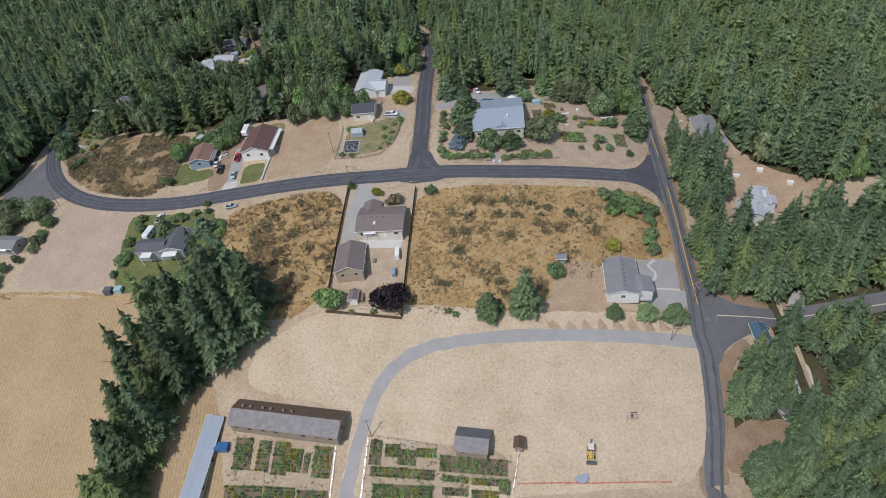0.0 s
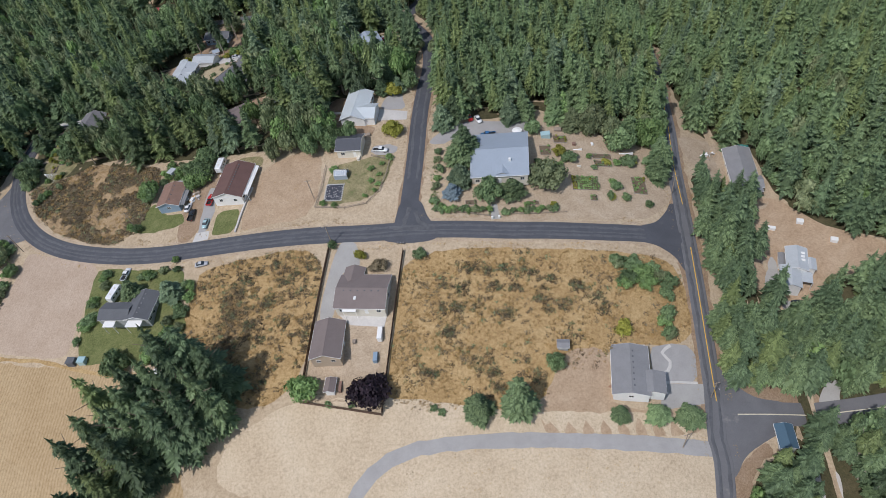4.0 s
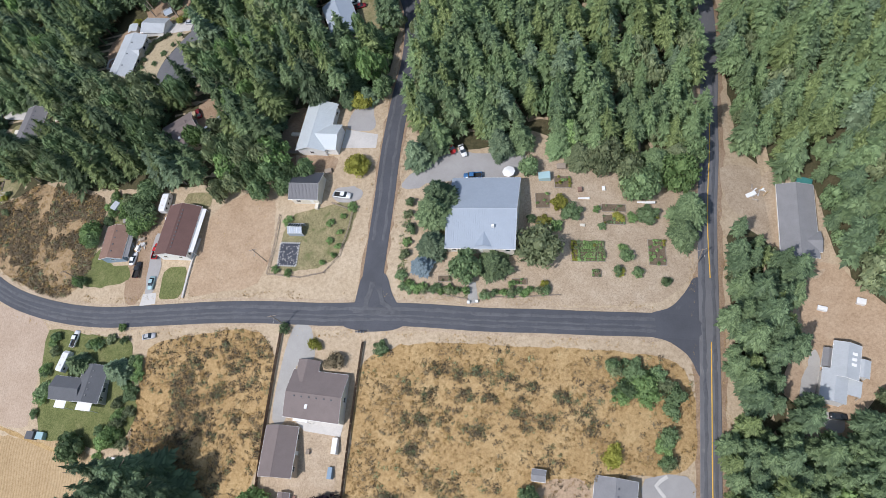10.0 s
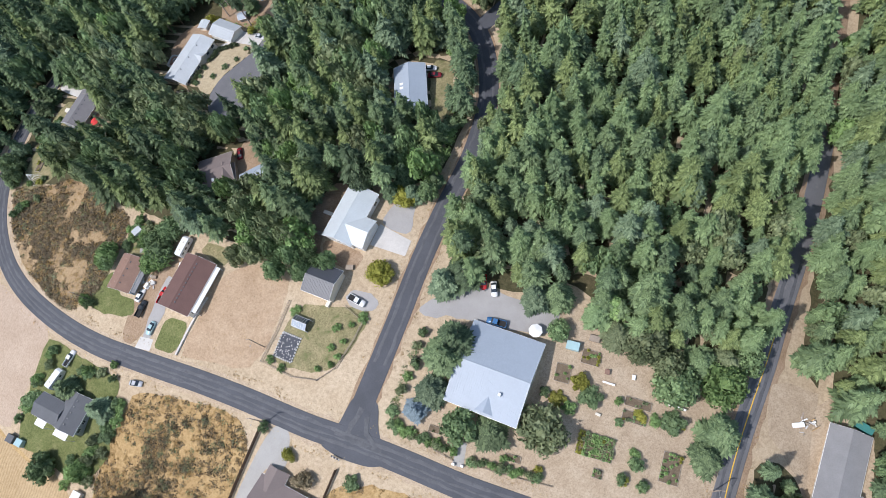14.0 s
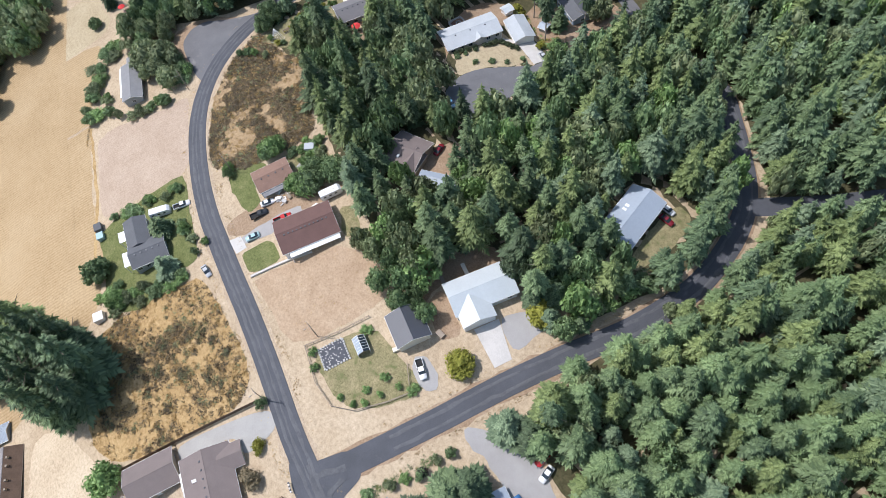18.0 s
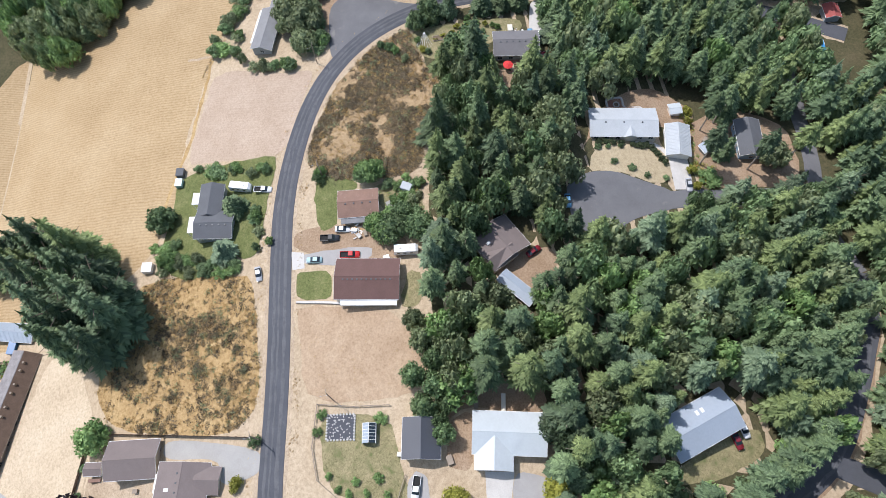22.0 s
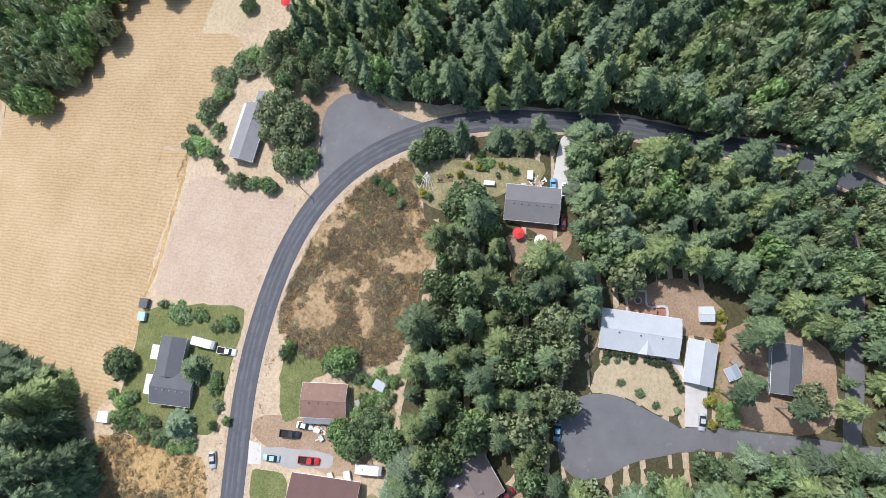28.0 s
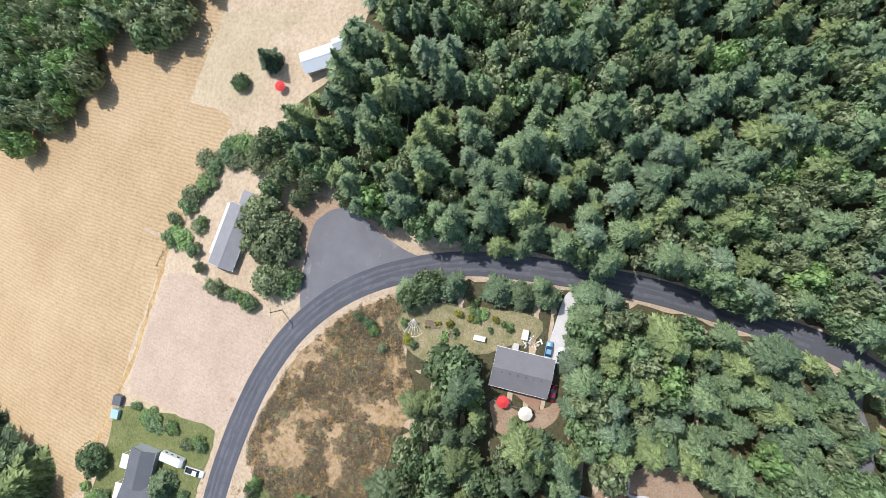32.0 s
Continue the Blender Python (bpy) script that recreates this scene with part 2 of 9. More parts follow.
M_GLASS = plain("window_glass", (0.03, 0.04, 0.05), 0.08, 0.0, 0.05, 0.8)
M_BARK = hard_mat("bark", (0.2, 0.16, 0.12), 0.3, 0.95, 1.5, 0.2)
M_PALEBARK = hard_mat("pale_bark", (0.36, 0.31, 0.26), 0.25, 0.95, 1.5, 0.2)
M_TYRE = plain("tyre_rubber", (0.02, 0.02, 0.02), 0.9)
M_CHROME = plain("alloy", (0.5, 0.5, 0.52), 0.35, 0.9)
M_LAMPRED = plain("red_lens", (0.4, 0.02, 0.02), 0.3)
PAINT = {n: plain(n + "_car_paint", c, 0.25, 0.0, 0.04, 0.6) for n, c in (("white", (0.75, 0.76, 0.76)), ("red", (0.5, 0.03, 0.03)), ("blue", (0.05, 0.15, 0.32)), ("teal", (0.36, 0.52, 0.54)), ("black", (0.03, 0.032, 0.035)), ("maroon", (0.2, 0.02, 0.03)), ("silver", (0.45, 0.46, 0.48)), ("skyblue", (0.16, 0.36, 0.55)))}
# The last, brightest needles hold sun glare on the north-east woods in their colour.
L_FIR = [leaf_mat("fir_needles_dark", (0.060, 0.094, 0.051), (0.222, 0.313, 0.164), 0.28), leaf_mat("fir_needles", (0.076, 0.116, 0.057), (0.278, 0.374, 0.184), 0.28), leaf_mat("fir_needles_bluish", (0.081, 0.125, 0.075), (0.302, 0.391, 0.233), 0.28), leaf_mat("fir_needles_yellowish", (0.092, 0.128, 0.050), (0.326, 0.400, 0.164), 0.28), leaf_mat("fir_needles_sunlit", (0.119, 0.178, 0.084), (0.332, 0.445, 0.216), 0.36)]
L_BROAD = [leaf_mat("broad_leaves", (0.105, 0.161, 0.076), (0.300, 0.414, 0.200)), leaf_mat("broad_leaves_olive", (0.132, 0.170, 0.086), (0.357, 0.406, 0.222)), leaf_mat("broad_leaves_bright", (0.129, 0.213, 0.077), (0.348, 0.494, 0.192))]
L_PURPLE = leaf_mat("purple_leaves", (0.022, 0.016, 0.022), (0.06, 0.04, 0.055), 0.1)
L_YELLOW = leaf_mat("yellow_green_leaves", (0.2, 0.205, 0.04), (0.42, 0.41, 0.09))
L_SPRUCE = leaf_mat("blue_spruce_needles", (0.16, 0.22, 0.25), (0.28, 0.36, 0.4), 0.1)
L_SCRUB = leaf_mat("brown_scrub", (0.15, 0.124, 0.074), (0.31, 0.25, 0.155), 0.1)
L_BRUSH = leaf_mat("dark_brush", (0.085, 0.066, 0.042), (0.235, 0.18, 0.112), 0.1)
L_DRY = leaf_mat("dry_straw", (0.31, 0.2, 0.075), (0.5, 0.365, 0.165), 0.2)
L_BRUSHY = leaf_mat("dark_clipped_leaves", (0.04, 0.058, 0.03), (0.12, 0.15, 0.075), 0.1)
L_DEAD = leaf_mat("dead_twigs", (0.2, 0.18, 0.155), (0.32, 0.29, 0.25), 0.1)


# ---- building blocks ----
def mesh_of(name, verts, faces, mats, index=None, smooth=False):
    me = bpy.data.meshes.new(name)
    me.from_pydata([tuple(v) for v in verts], [], faces)
    for m in mats if isinstance(mats, (list, tuple)) else [mats]:
        me.materials.append(m)
    if index is not None:
        me.polygons.foreach_set("material_index", index)
    if smooth:
        me.polygons.foreach_set("use_smooth", [True] * len(faces))
    me.update()
    return me


def part(name, me, parent, at=None, label=""):
    ob = new(name, me)
    ob.parent = parent
    if at is not None:
        ob.matrix_basis = at
    return tagged(ob, label)


def thing(name, x, y, yaw, label, category, group="", up=0.0):
    ob = new(name)
    ob.empty_display_size = 0.5
    ob.matrix_basis = pose(x, y, G(x, y) + up, 0, 0, yaw)
    return tagged(ob, label, category, group)


class Shape:
    """Collects boxes, prisms and tubes into one mesh."""

    def __init__(self):
        self.v, self.f = [], []

    def add(self, verts, faces):
        n = len(self.v)
        self.v += [tuple(p) for p in verts]
        self.f += [tuple(i + n for i in f) for f in faces]
        return self

    def box(self, x0, x1, y0, y1, z0, z1, top=0.0):
        t = top
        return self.add([(x0, y0, z0), (x1, y0, z0), (x1, y1, z0), (x0, y1, z0), (x0 + t, y0 + t, z1), (x1 - t, y0 + t, z1), (x1 - t, y1 - t, z1), (x0 + t, y1 - t, z1)],
                        [(3, 2, 1, 0), (4, 5, 6, 7), (0, 1, 5, 4), (1, 2, 6, 5), (2, 3, 7, 6), (3, 0, 4, 7)])

    def soft(self, x0, x1, y0, y1, z0, z1, r=0.03):
        """A box with chamfered upper edges."""
        zs = ((z0, 0), (z1 - r, 0), (z1, r))
        v = [p for z, i in zs for p in ((x0 + i, y0 + i, z), (x1 - i, y0 + i, z), (x1 - i, y1 - i, z), (x0 + i, y1 - i, z))]
        f = [(3, 2, 1, 0), (8, 9, 10, 11)]
        for k in (0, 4):
            f += [(k + i, k + (i + 1) % 4, k + 4 + (i + 1) % 4, k + 4 + i) for i in range(4)]
        return self.add(v, f)

    def tube(self, a, b, r0, r1=None, n=8):
        a, b = Vector(a), Vector(b)
        r1 = r0 if r1 is None else r1
        q = (b - a).to_track_quat("Z", "Y")
        ring = [Vector((math.cos(2 * math.pi * i / n), math.sin(2 * math.pi * i / n), 0)) for i in range(n)]
        v = [a + q @ (p * r0) for p in ring] + [b + q @ (p * r1) for p in ring]
        f = [(i, (i + 1) % n, n + (i + 1) % n, n + i) for i in range(n)] + [tuple(range(n - 1, -1, -1)), tuple(range(n, 2 * n))]
        return self.add(v, f)

    def mesh(self, name, mats, smooth=False):
        return mesh_of(name, self.v, self.f, mats, None, smooth)


def inside(p, poly):
    x, y = p
    hit = False
    for (x0, y0), (x1, y1) in zip(poly, poly[1:] + poly[:1]):
        if (y0 > y) != (y1 > y) and x < (x1 - x0) * (y - y0) / (y1 - y0) + x0:
            hit = not hit
    return hit


def rounded(poly, steps=3):
    """A closed outline with its corners cut twice, so that it runs smoothly."""
    for _ in range(2):
        poly = [q for a, b in zip(poly, poly[1:] + poly[:1]) for q in ((a[0] * 0.8 + b[0] * 0.2, a[1] * 0.8 + b[1] * 0.2), (a[0] * 0.2 + b[0] * 0.8, a[1] * 0.2 + b[1] * 0.8))]
    return poly


def drape(poly, off, cell=5.0, ragged=0.0):
    out = []
    for (x0, y0), (x1, y1) in zip(poly, poly[1:] + poly[:1]):
        n = max(1, int(math.hypot(x1 - x0, y1 - y0) / 2.0))
        for i in range(n):
            x, y = x0 + (x1 - x0) * i / n, y0 + (y1 - y0) * i / n
            if ragged:
                s = noise.noise_vector((x * 0.35, y * 0.35, 3.0)) + noise.noise_vector((x * 1.3, y * 1.3, 9.0)) * 0.5
                x, y = x + s.x * ragged, y + s.y * ragged
            out.append((x, y))
    xs, ys = [p[0] for p in out], [p[1] for p in out]
    pts = [Vector(p) for p in out]
    edge = len(pts)
    for i in range(int((max(xs) - min(xs)) / cell) + 1):
        for j in range(int((max(ys) - min(ys)) / cell) + 1):
            p = (min(xs) + (i + 0.5) * cell, min(ys) + (j + 0.5) * cell)
            if inside(p, out):
                pts.append(Vector(p))
    v, _, f, *_ = geometry.delaunay_2d_cdt(pts, [(i, (i + 1) % edge) for i in range(edge)], [], 1, 1e-4)
    return [(p.x, p.y, G(p.x, p.y) + off) for p in v], [tuple(t) for t in f]


PATCH_COUNT = [0]


def patch(name, mat, off, label, poly, round_it=True):
    PATCH_COUNT[0] += 1
    hard = mat in (M_CONC, M_CONCG, M_ASPH, M_ASPHG)
    pl = poly if hard and len(poly) <= 4 else rounded(poly)
    v, f = drape(pl, off + PATCH_COUNT[0] * 0.0007, 5.0, 0.0 if hard else 0.8)
    return tagged(new(name, mesh_of(name, v, f, mat)), label, "ground", "", "structure")


def smooth_line(pts, step=2.5):
    """A Catmull-Rom line through the points."""
    p = [Vector(q) for q in pts]
    p = [2 * p[0] - p[1]] + p + [2 * p[-1] - p[-2]]
    out = []
    for a, b, c, d in zip(p, p[1:], p[2:], p[3:]):
        n = max(2, int((c - b).length / step))
        for i in range(n):
            t = i / n
            out.append(0.5 * ((2 * b) + (c - a) * t + (2 * a - 5 * b + 4 * c - d) * t * t + (3 * b - a - 3 * c + d) * t ** 3))
    return out + [p[-2]]


ROADS = []


def ribbon(name, pts, width, mat, off, label, category="road", side=0.0, ragged=0.0, skirt=True):
    line = smooth_line(pts)
    if category == "road":
        ROADS.append((line, width))
    v, f = [], []
    for i, p in enumerate(line):
        d = (line[min(i + 1, len(line) - 1)] - line[max(i - 1, 0)]).normalized()
        n = Vector((-d.y, d.x))
        wob = [ragged * noise.noise((p.x * 0.5, p.y * 0.5, k * 7.0)) for k in (1, 2)]
        c = p + n * side
        for s, dz in ((-width / 2 - 0.25 - wob[0], -0.05), (-width / 2 - wob[0], off), (-width / 4, off + 0.03), (width / 4, off + 0.03), (width / 2 + wob[1], off), (width / 2 + 0.25 + wob[1], -0.05)):
            q = c + n * s
            v.append((q.x, q.y, G(q.x, q.y) + dz))
    for i in range(len(line) - 1):
        f += [(i * 6 + k, i * 6 + 6 + k, i * 6 + 7 + k, i * 6 + 1 + k) for k in range(5)]
    return tagged(new(name, mesh_of(name, v, f, mat)), label, category, "", "structure")


def lot(name, mat, off, label, poly):
    LOTS.append(poly)
    return patch(name, mat, off, label, poly)


# ---- ground, roads, lots ----
def axis(lo, hi, cell, far):
    a = list(np.arange(lo, hi + 0.1, cell))
    d, left, right = cell, [], []
    while d < far:
        d *= 1.35
        left.append((left[-1] if left else lo) - d)
        right.append((right[-1] if right else hi) + d)
    return left[::-1] + a + right


gx, gy = axis(-300, 280, 4.0, 700), axis(-240, 300, 4.0, 700)
gv = [(x, y, G(x, y)) for y in gy for x in gx]
gf = [(j * len(gx) + i, j * len(gx) + i + 1, (j + 1) * len(gx) + i + 1, (j + 1) * len(gx) + i) for j in range(len(gy) - 1) for i in range(len(gx) - 1)]
tagged(new("ground", mesh_of("ground", gv, gf, M_GROUND, None, True)), "pale dry grass ground of a sloping valley", "ground", "", "structure")

WOODS = []
WOODS.append([(-129.1, 38.7), (-94.6, 40.3), (-41.6, 33.8), (-4.3, 31.7), (4.5, 38.5), (3.7, 55.6), (16.5, 62.6), (35.7, 63.7), (37.2, 100.6), (27.3, 123.6), (-6.8, 145.3), (-36.9, 144.6), (-63.5, 152.2), (-123.1, 151.7), (-132.6, 84.5)])
WOODS.append([(47.5, 38.5), (67.8, 36.6), (79.5, 45.8), (96.3, 31.8), (131.2, 37.9), (137.7, 85.1), (143.3, 150.7), (132.9, 293.4), (5.4, 334.7), (-122.7, 325), (-123.3, 159.1), (-16, 158.7), (3.2, 149.6), (19.7, 140.9), (33.3, 132.3), (41.5, 120.6), (45.2, 102.6), (45.3, 84.1), (43.8, 64.1)])
WOODS.append([(-141.3, 32.9), (-151.3, 11.5), (-168, -6.1), (-183.4, 11.6), (-201.7, 18.4), (-305.5, 44), (-302.8, 311.5), (-120.6, 325.1), (-125.5, 162.6), (-134.1, 117.5), (-140.1, 62.3)])
WOODS.append([(141.4, 40.3), (151, 34.5), (162, 29), (163.5, 6), (168.5, -5), (176, -12.5), (196.1, -20.5), (292.1, -7), (286.1, 292), (140.1, 293.3), (147.9, 116.9)])
WOODS.append([(133.4, 12), (141, 14), (146, 10), (152, -2), (147.5, -13), (149, -21), (144, -30), (144, -34), (149, -36.5), (148.5, -44.5), (158.5, -45), (162, -38.5), (168, -33.5), (173, -30.5), (188, -35), (291.9, -47.6), (291, -244.6), (122.2, -258), (118.1, -99.5), (132.2, -90.2), (143, -86.5), (131.9, -43)])
WOODS.append([(-149.4, -110.5), (-162.8, -84.5), (-175.9, -68.7), (-193, -57.5), (-185.2, -46.7), (-199.7, -32.9), (-305, -25.5), (-303, -233.1), (-157.3, -233.9)])
WOODS.append([(-123.1, 150.4), (-63.9, 147.4), (-37.9, 142.1), (-8.3, 141.6), (2.1, 155.6), (-14.1, 161.7), (-60.9, 162.5), (-123.4, 162.2)])
WOODS.append([(148, -78), (205, -78), (205, -140), (126, -152), (117, -119), (121, -104), (126, -92), (134, -85), (145, -81.5)])
WOODS.append([(133, -61), (143, -66.5), (160, -67), (205, -66), (205, -45), (150, -48), (136, -50)])
for k, w in enumerate(WOODS):
    patch("forest_floor", M_FLOOR, 0.004 + 0.001 * k, "dark leaf and needle litter under the woods", w)

E_ROAD = [(99.1, -197.9), (107.3, -167.6), (108.3, -128.2), (114.7, -106.9), (118.4, -87.6), (118.1, -81.7), (120, -71), (121.7, -55), (123.8, -35.4), (126.1, -13.3), (129, 12.1), (131, 24.9), (133.6, 39.2), (135.9, 55.6), (138.8, 71.3), (142, 93.6), (145.6, 122.5)]
LOOP = [(124.2, -17), (111.3, -16.4), (95.1, -16.3), (80.3, -15.8), (65.2, -15.3), (48.1, -13.8), (32.2, -12.8), (18.8, -12.4), (-0.9, -10.7), (-17.7, -9.8), (-30.6, -9.5), (-45.8, -9.1), (-56.1, -8.7), (-66, -7.6), (-74.9, -6), (-86.1, -3.2), (-97.5, 0.8), (-107.9, 6.3), (-116.7, 13.4), (-123.7, 21.9), (-129.2, 32.4), (-133.2, 44.8), (-135.1, 57), (-135.3, 69), (-135, 81.4), (-134.2, 95), (-132.6, 108), (-130.2, 121), (-127.6, 134), (-125.6, 144), (-121.5, 155), (-114.5, 168), (-104, 184)]
N_ROAD = [(32.2, -13.2), (33.2, -3.9), (34.8, 8.6), (36.3, 22.2), (37.8, 40), (39.8, 57), (42.4, 76), (41.6, 96), (37, 112), (31.5, 123), (24.4, 131), (11.5, 139.6), (3, 144.5), (-5.6, 149.1), (-18, 151)]
ribbon("verge", E_ROAD, 8.4, M_DIRT, 0.012, "dusty reddish road verge", "verge", ragged=1.2)
ribbon("verge", LOOP, 8.4, M_DIRTPALE, 0.016, "dry mown roadside verge", "verge", ragged=1.2)
ribbon("verge", N_ROAD, 7.4, M_DIRT, 0.02, "dry dusty roadside verge", "verge", ragged=1.2)
ribbon("road", E_ROAD, 5.4, M_ASPHG, 0.14, "worn grey asphalt road with a yellow centre line")
ribbon("road", LOOP, 6.3, M_ASPH, 0.125, "dark new asphalt lane curving uphill")
ribbon("road", N_ROAD, 6.0, M_ASPH, 0.11, "dark asphalt lane into the woods")
ribbon("track", [(145.1, 119.3), (145.6, 142.5), (146.6, 184.2), (139.5, 229.9)], 4.2, M_DIRT, 0.05, "reddish dirt track into the woods", ragged=1.0)
ribbon("road", [(119.5, -75.2), (128, -74.3), (144, -73.4), (160, -72.9), (208, -71.5), (243.4, -83.7)], 6.4, M_ASPHG, 0.095, "grey asphalt side road with a pale painted line")
ribbon("gravel_drive", [(117, -84), (103, -83), (91, -82.2), (78, -81.4), (65, -80.8), (52, -80.4), (38.7, -80.7), (31, -81.6), (24.4, -83.6), (19, -86.8), (15.2, -90.6), (12, -95.2), (9.4, -100.8), (4.5, -113.4), (-2, -135), (-8, -160)], 3.9, M_GRAVEL, 0.07, "pale grey gravel drive curving across the meadow", ragged=0.5)
ribbon("road", [(30.1, 127.6), (36, 137.8), (43.5, 151.9), (61.5, 190.7)], 5.6, M_ASPH, 0.085, "dark asphalt lane under trees")
ribbon("lane", [(-48.3, 93.1), (-46.6, 102.2), (-46.9, 114.4), (-45.6, 128.4), (-44.3, 141.5), (-42.8, 154.7), (-40.9, 177.1)], 5.6, M_ASPHG, 0.1, "worn asphalt lane to the turning circle")
ribbon("lane", [(-17.8, 151.7), (-32, 148), (-43.3, 150.3), (-50, 151.2), (-60.3, 153.5), (-71, 154.8), (-81.3, 156.9), (-97, 158.7), (-112.7, 154.7), (-126.2, 155.1)], 4.6, M_ASPHG, 0.065, "narrow shaded asphalt lane", ragged=0.4)
ribbon("lane", [(-126.3, 153.8), (-134.6, 157.3), (-146.6, 160.3), (-169.7, 170), (-201.4, 187.3)], 4.0, M_ASPHG, 0.06, "narrow asphalt lane into the woods", ragged=0.4)
patch("turning_area", M_ASPHG, 0.1, "wide worn asphalt turnout at the bend", [(-139.9, 8.4), (-145.1, 13.9), (-145.7, 20.2), (-139.4, 28.8), (-135.3, 37.4), (-133, 50), (-127.9, 35.6), (-121, 19.3), (-113.3, 10.2), (-119.7, 7.8)])
patch("turning_circle", M_ASPHG, 0.1, "worn asphalt turning circle", [(-48.1, 75), (-54.6, 75.8), (-58.3, 83.1), (-58, 91.1), (-53.4, 99.9), (-49.8, 107.2), (-43.8, 107.8), (-41.6, 93.9), (-37.3, 86.3), (-37.1, 79.4), (-41.1, 75.3)])


def offset_line(pts, d):
    line = smooth_line(pts, 4.0)
    out = []
    for i, p in enumerate(line):
        q = line[min(i + 1, len(line) - 1)] - line[max(i - 1, 0)]
        n = Vector((-q.y, q.x)).normalized()
        out.append((p.x + n.x * d, p.y + n.y * d))
    return out


for line, d, w, z in ((E_ROAD[2:-2], 1.35, 0.9, 0.004), (E_ROAD[2:-2], -1.35, 0.9, 0.004), (LOOP[1:-3], 1.6, 0.8, 0.004), (LOOP[1:-3], -1.5, 0.9, 0.004), (LOOP[1:-3], 0.25, 0.5, 0.004), (N_ROAD[2:], 1.5, 0.8, 0.004), (N_ROAD[2:], -1.5, 0.8, 0.004)):
    base = 0.14 if line[0][1] < -50 else (0.125 if line[0][0] > 95 else 0.11)
    ribbon("worn_wheel_track", offset_line(line, d), w, M_ASPHWEAR, base + 0.04, "paler worn wheel track along the asphalt", "road wear", ragged=0.5, skirt=False)
# junction corners
M_SCUFF = hard_mat("scuffed_asphalt", (0.106, 0.109, 0.117), 0.3, 0.9, 2.5, 0.3, stain=((0.085, 0.088, 0.097), 2.2, 0.45))
ribbon("scuffed_patch", [(33.6, -3.8), (32.1, -9), (30.1, -12.7)], 1.6, M_SCUFF, 0.17, "pale scuffed turning marks on the junction", "road wear", ragged=1.0)
ribbon("scuffed_patch", [(35.2, -5.7), (36.7, -9.6), (40.7, -13.4)], 1.4, M_SCUFF, 0.168, "pale scuffed turning marks on the junction", "road wear", ragged=1.0)
ribbon("scuffed_patch", [(27.7, -11.9), (33.6, -12.6), (41.7, -13.3)], 1.3, M_SCUFF, 0.175, "pale scuffed turning marks on the junction", "road wear", ragged=0.9)
patch("road_corner", M_ASPH, 0.09, "dark asphalt at the junction", [(27.7, -11.4), (23.5, -16), (31.4, -18), (40.4, -17.8), (45.6, -14.8), (39.7, -9.3), (37.4, -0.4), (30.2, -1.1), (28.7, -7.2)])
patch("road_corner", M_ASPH, 0.1, "worn asphalt at the junction", [(109, -13.4), (116, -11.6), (120.8, -6.5), (123.4, -2), (127.6, -4), (125.6, -30), (121.6, -30.5), (119.6, -24.5), (114.5, -20.6), (108.5, -19.4)])
patch("road_corner", M_ASPHG, 0.088, "worn asphalt at the junction", [(118.5, -62), (123, -59), (126.4, -65.4), (133, -69.6), (143, -70.1), (143, -77), (134.4, -80.6), (125.4, -85.4), (121, -91.5), (116.5, -92), (115.5, -80)])
ribbon("centre_line", [(120.6, -71), (122, -55), (124.1, -35.4), (125.8, -20.4)], 0.24, M_YELLOW, 0.19, "yellow painted centre line", "road marking", skirt=False)
ribbon("centre_line", [(127.8, -2.5), (129.1, 12.1), (131, 24.9), (133.6, 39.2), (135.9, 54.2)], 0.24, M_YELLOW, 0.19, "yellow painted centre line", "road marking", skirt=False)
ribbon("centre_line", [(126.1, -74.4), (144, -73.6), (160, -73.1), (198.8, -71.9)], 0.26, hard_mat("faded_road_paint", (0.6, 0.55, 0.42), 0.15, 0.7, 3, 0.2), 0.145, "pale faded painted centre line", "road marking", skirt=False)


patch("dirt_shoulder", M_DIRT, 0.03, "reddish dirt shoulder at the side road", [(124.5, -59), (128.6, -60.5), (136, -66), (153, -66.2), (154, -70.5), (135, -71.5), (126, -67)])
patch("dirt_shoulder", M_DIRT, 0.03, "reddish dirt shoulder along the road", [(121, -91), (126, -86), (133, -81.5), (134.5, -84), (129, -88), (124.5, -94), (122, -104), (118, -114), (114, -116), (116.5, -104)])
patch("driveway", M_CONCG, 0.04, "pale concrete drive between trees", [(152.5, -70.5), (154.5, -67), (158.3, -63.2), (162, -64.8), (159.5, -68), (159, -71)])
patch("driveway", M_CONC, 0.04, "pale concrete pad beside the dark-roofed house", [(142.5, -92), (150.2, -87.8), (153, -89.5), (151, -100), (142, -98)])
patch("dirt_yard", M_DIRT, 0.03, "shaded dirt yard under tall trees", [(118.5, -110), (126, -106.5), (140, -106), (138, -117), (126, -121), (113, -122)])


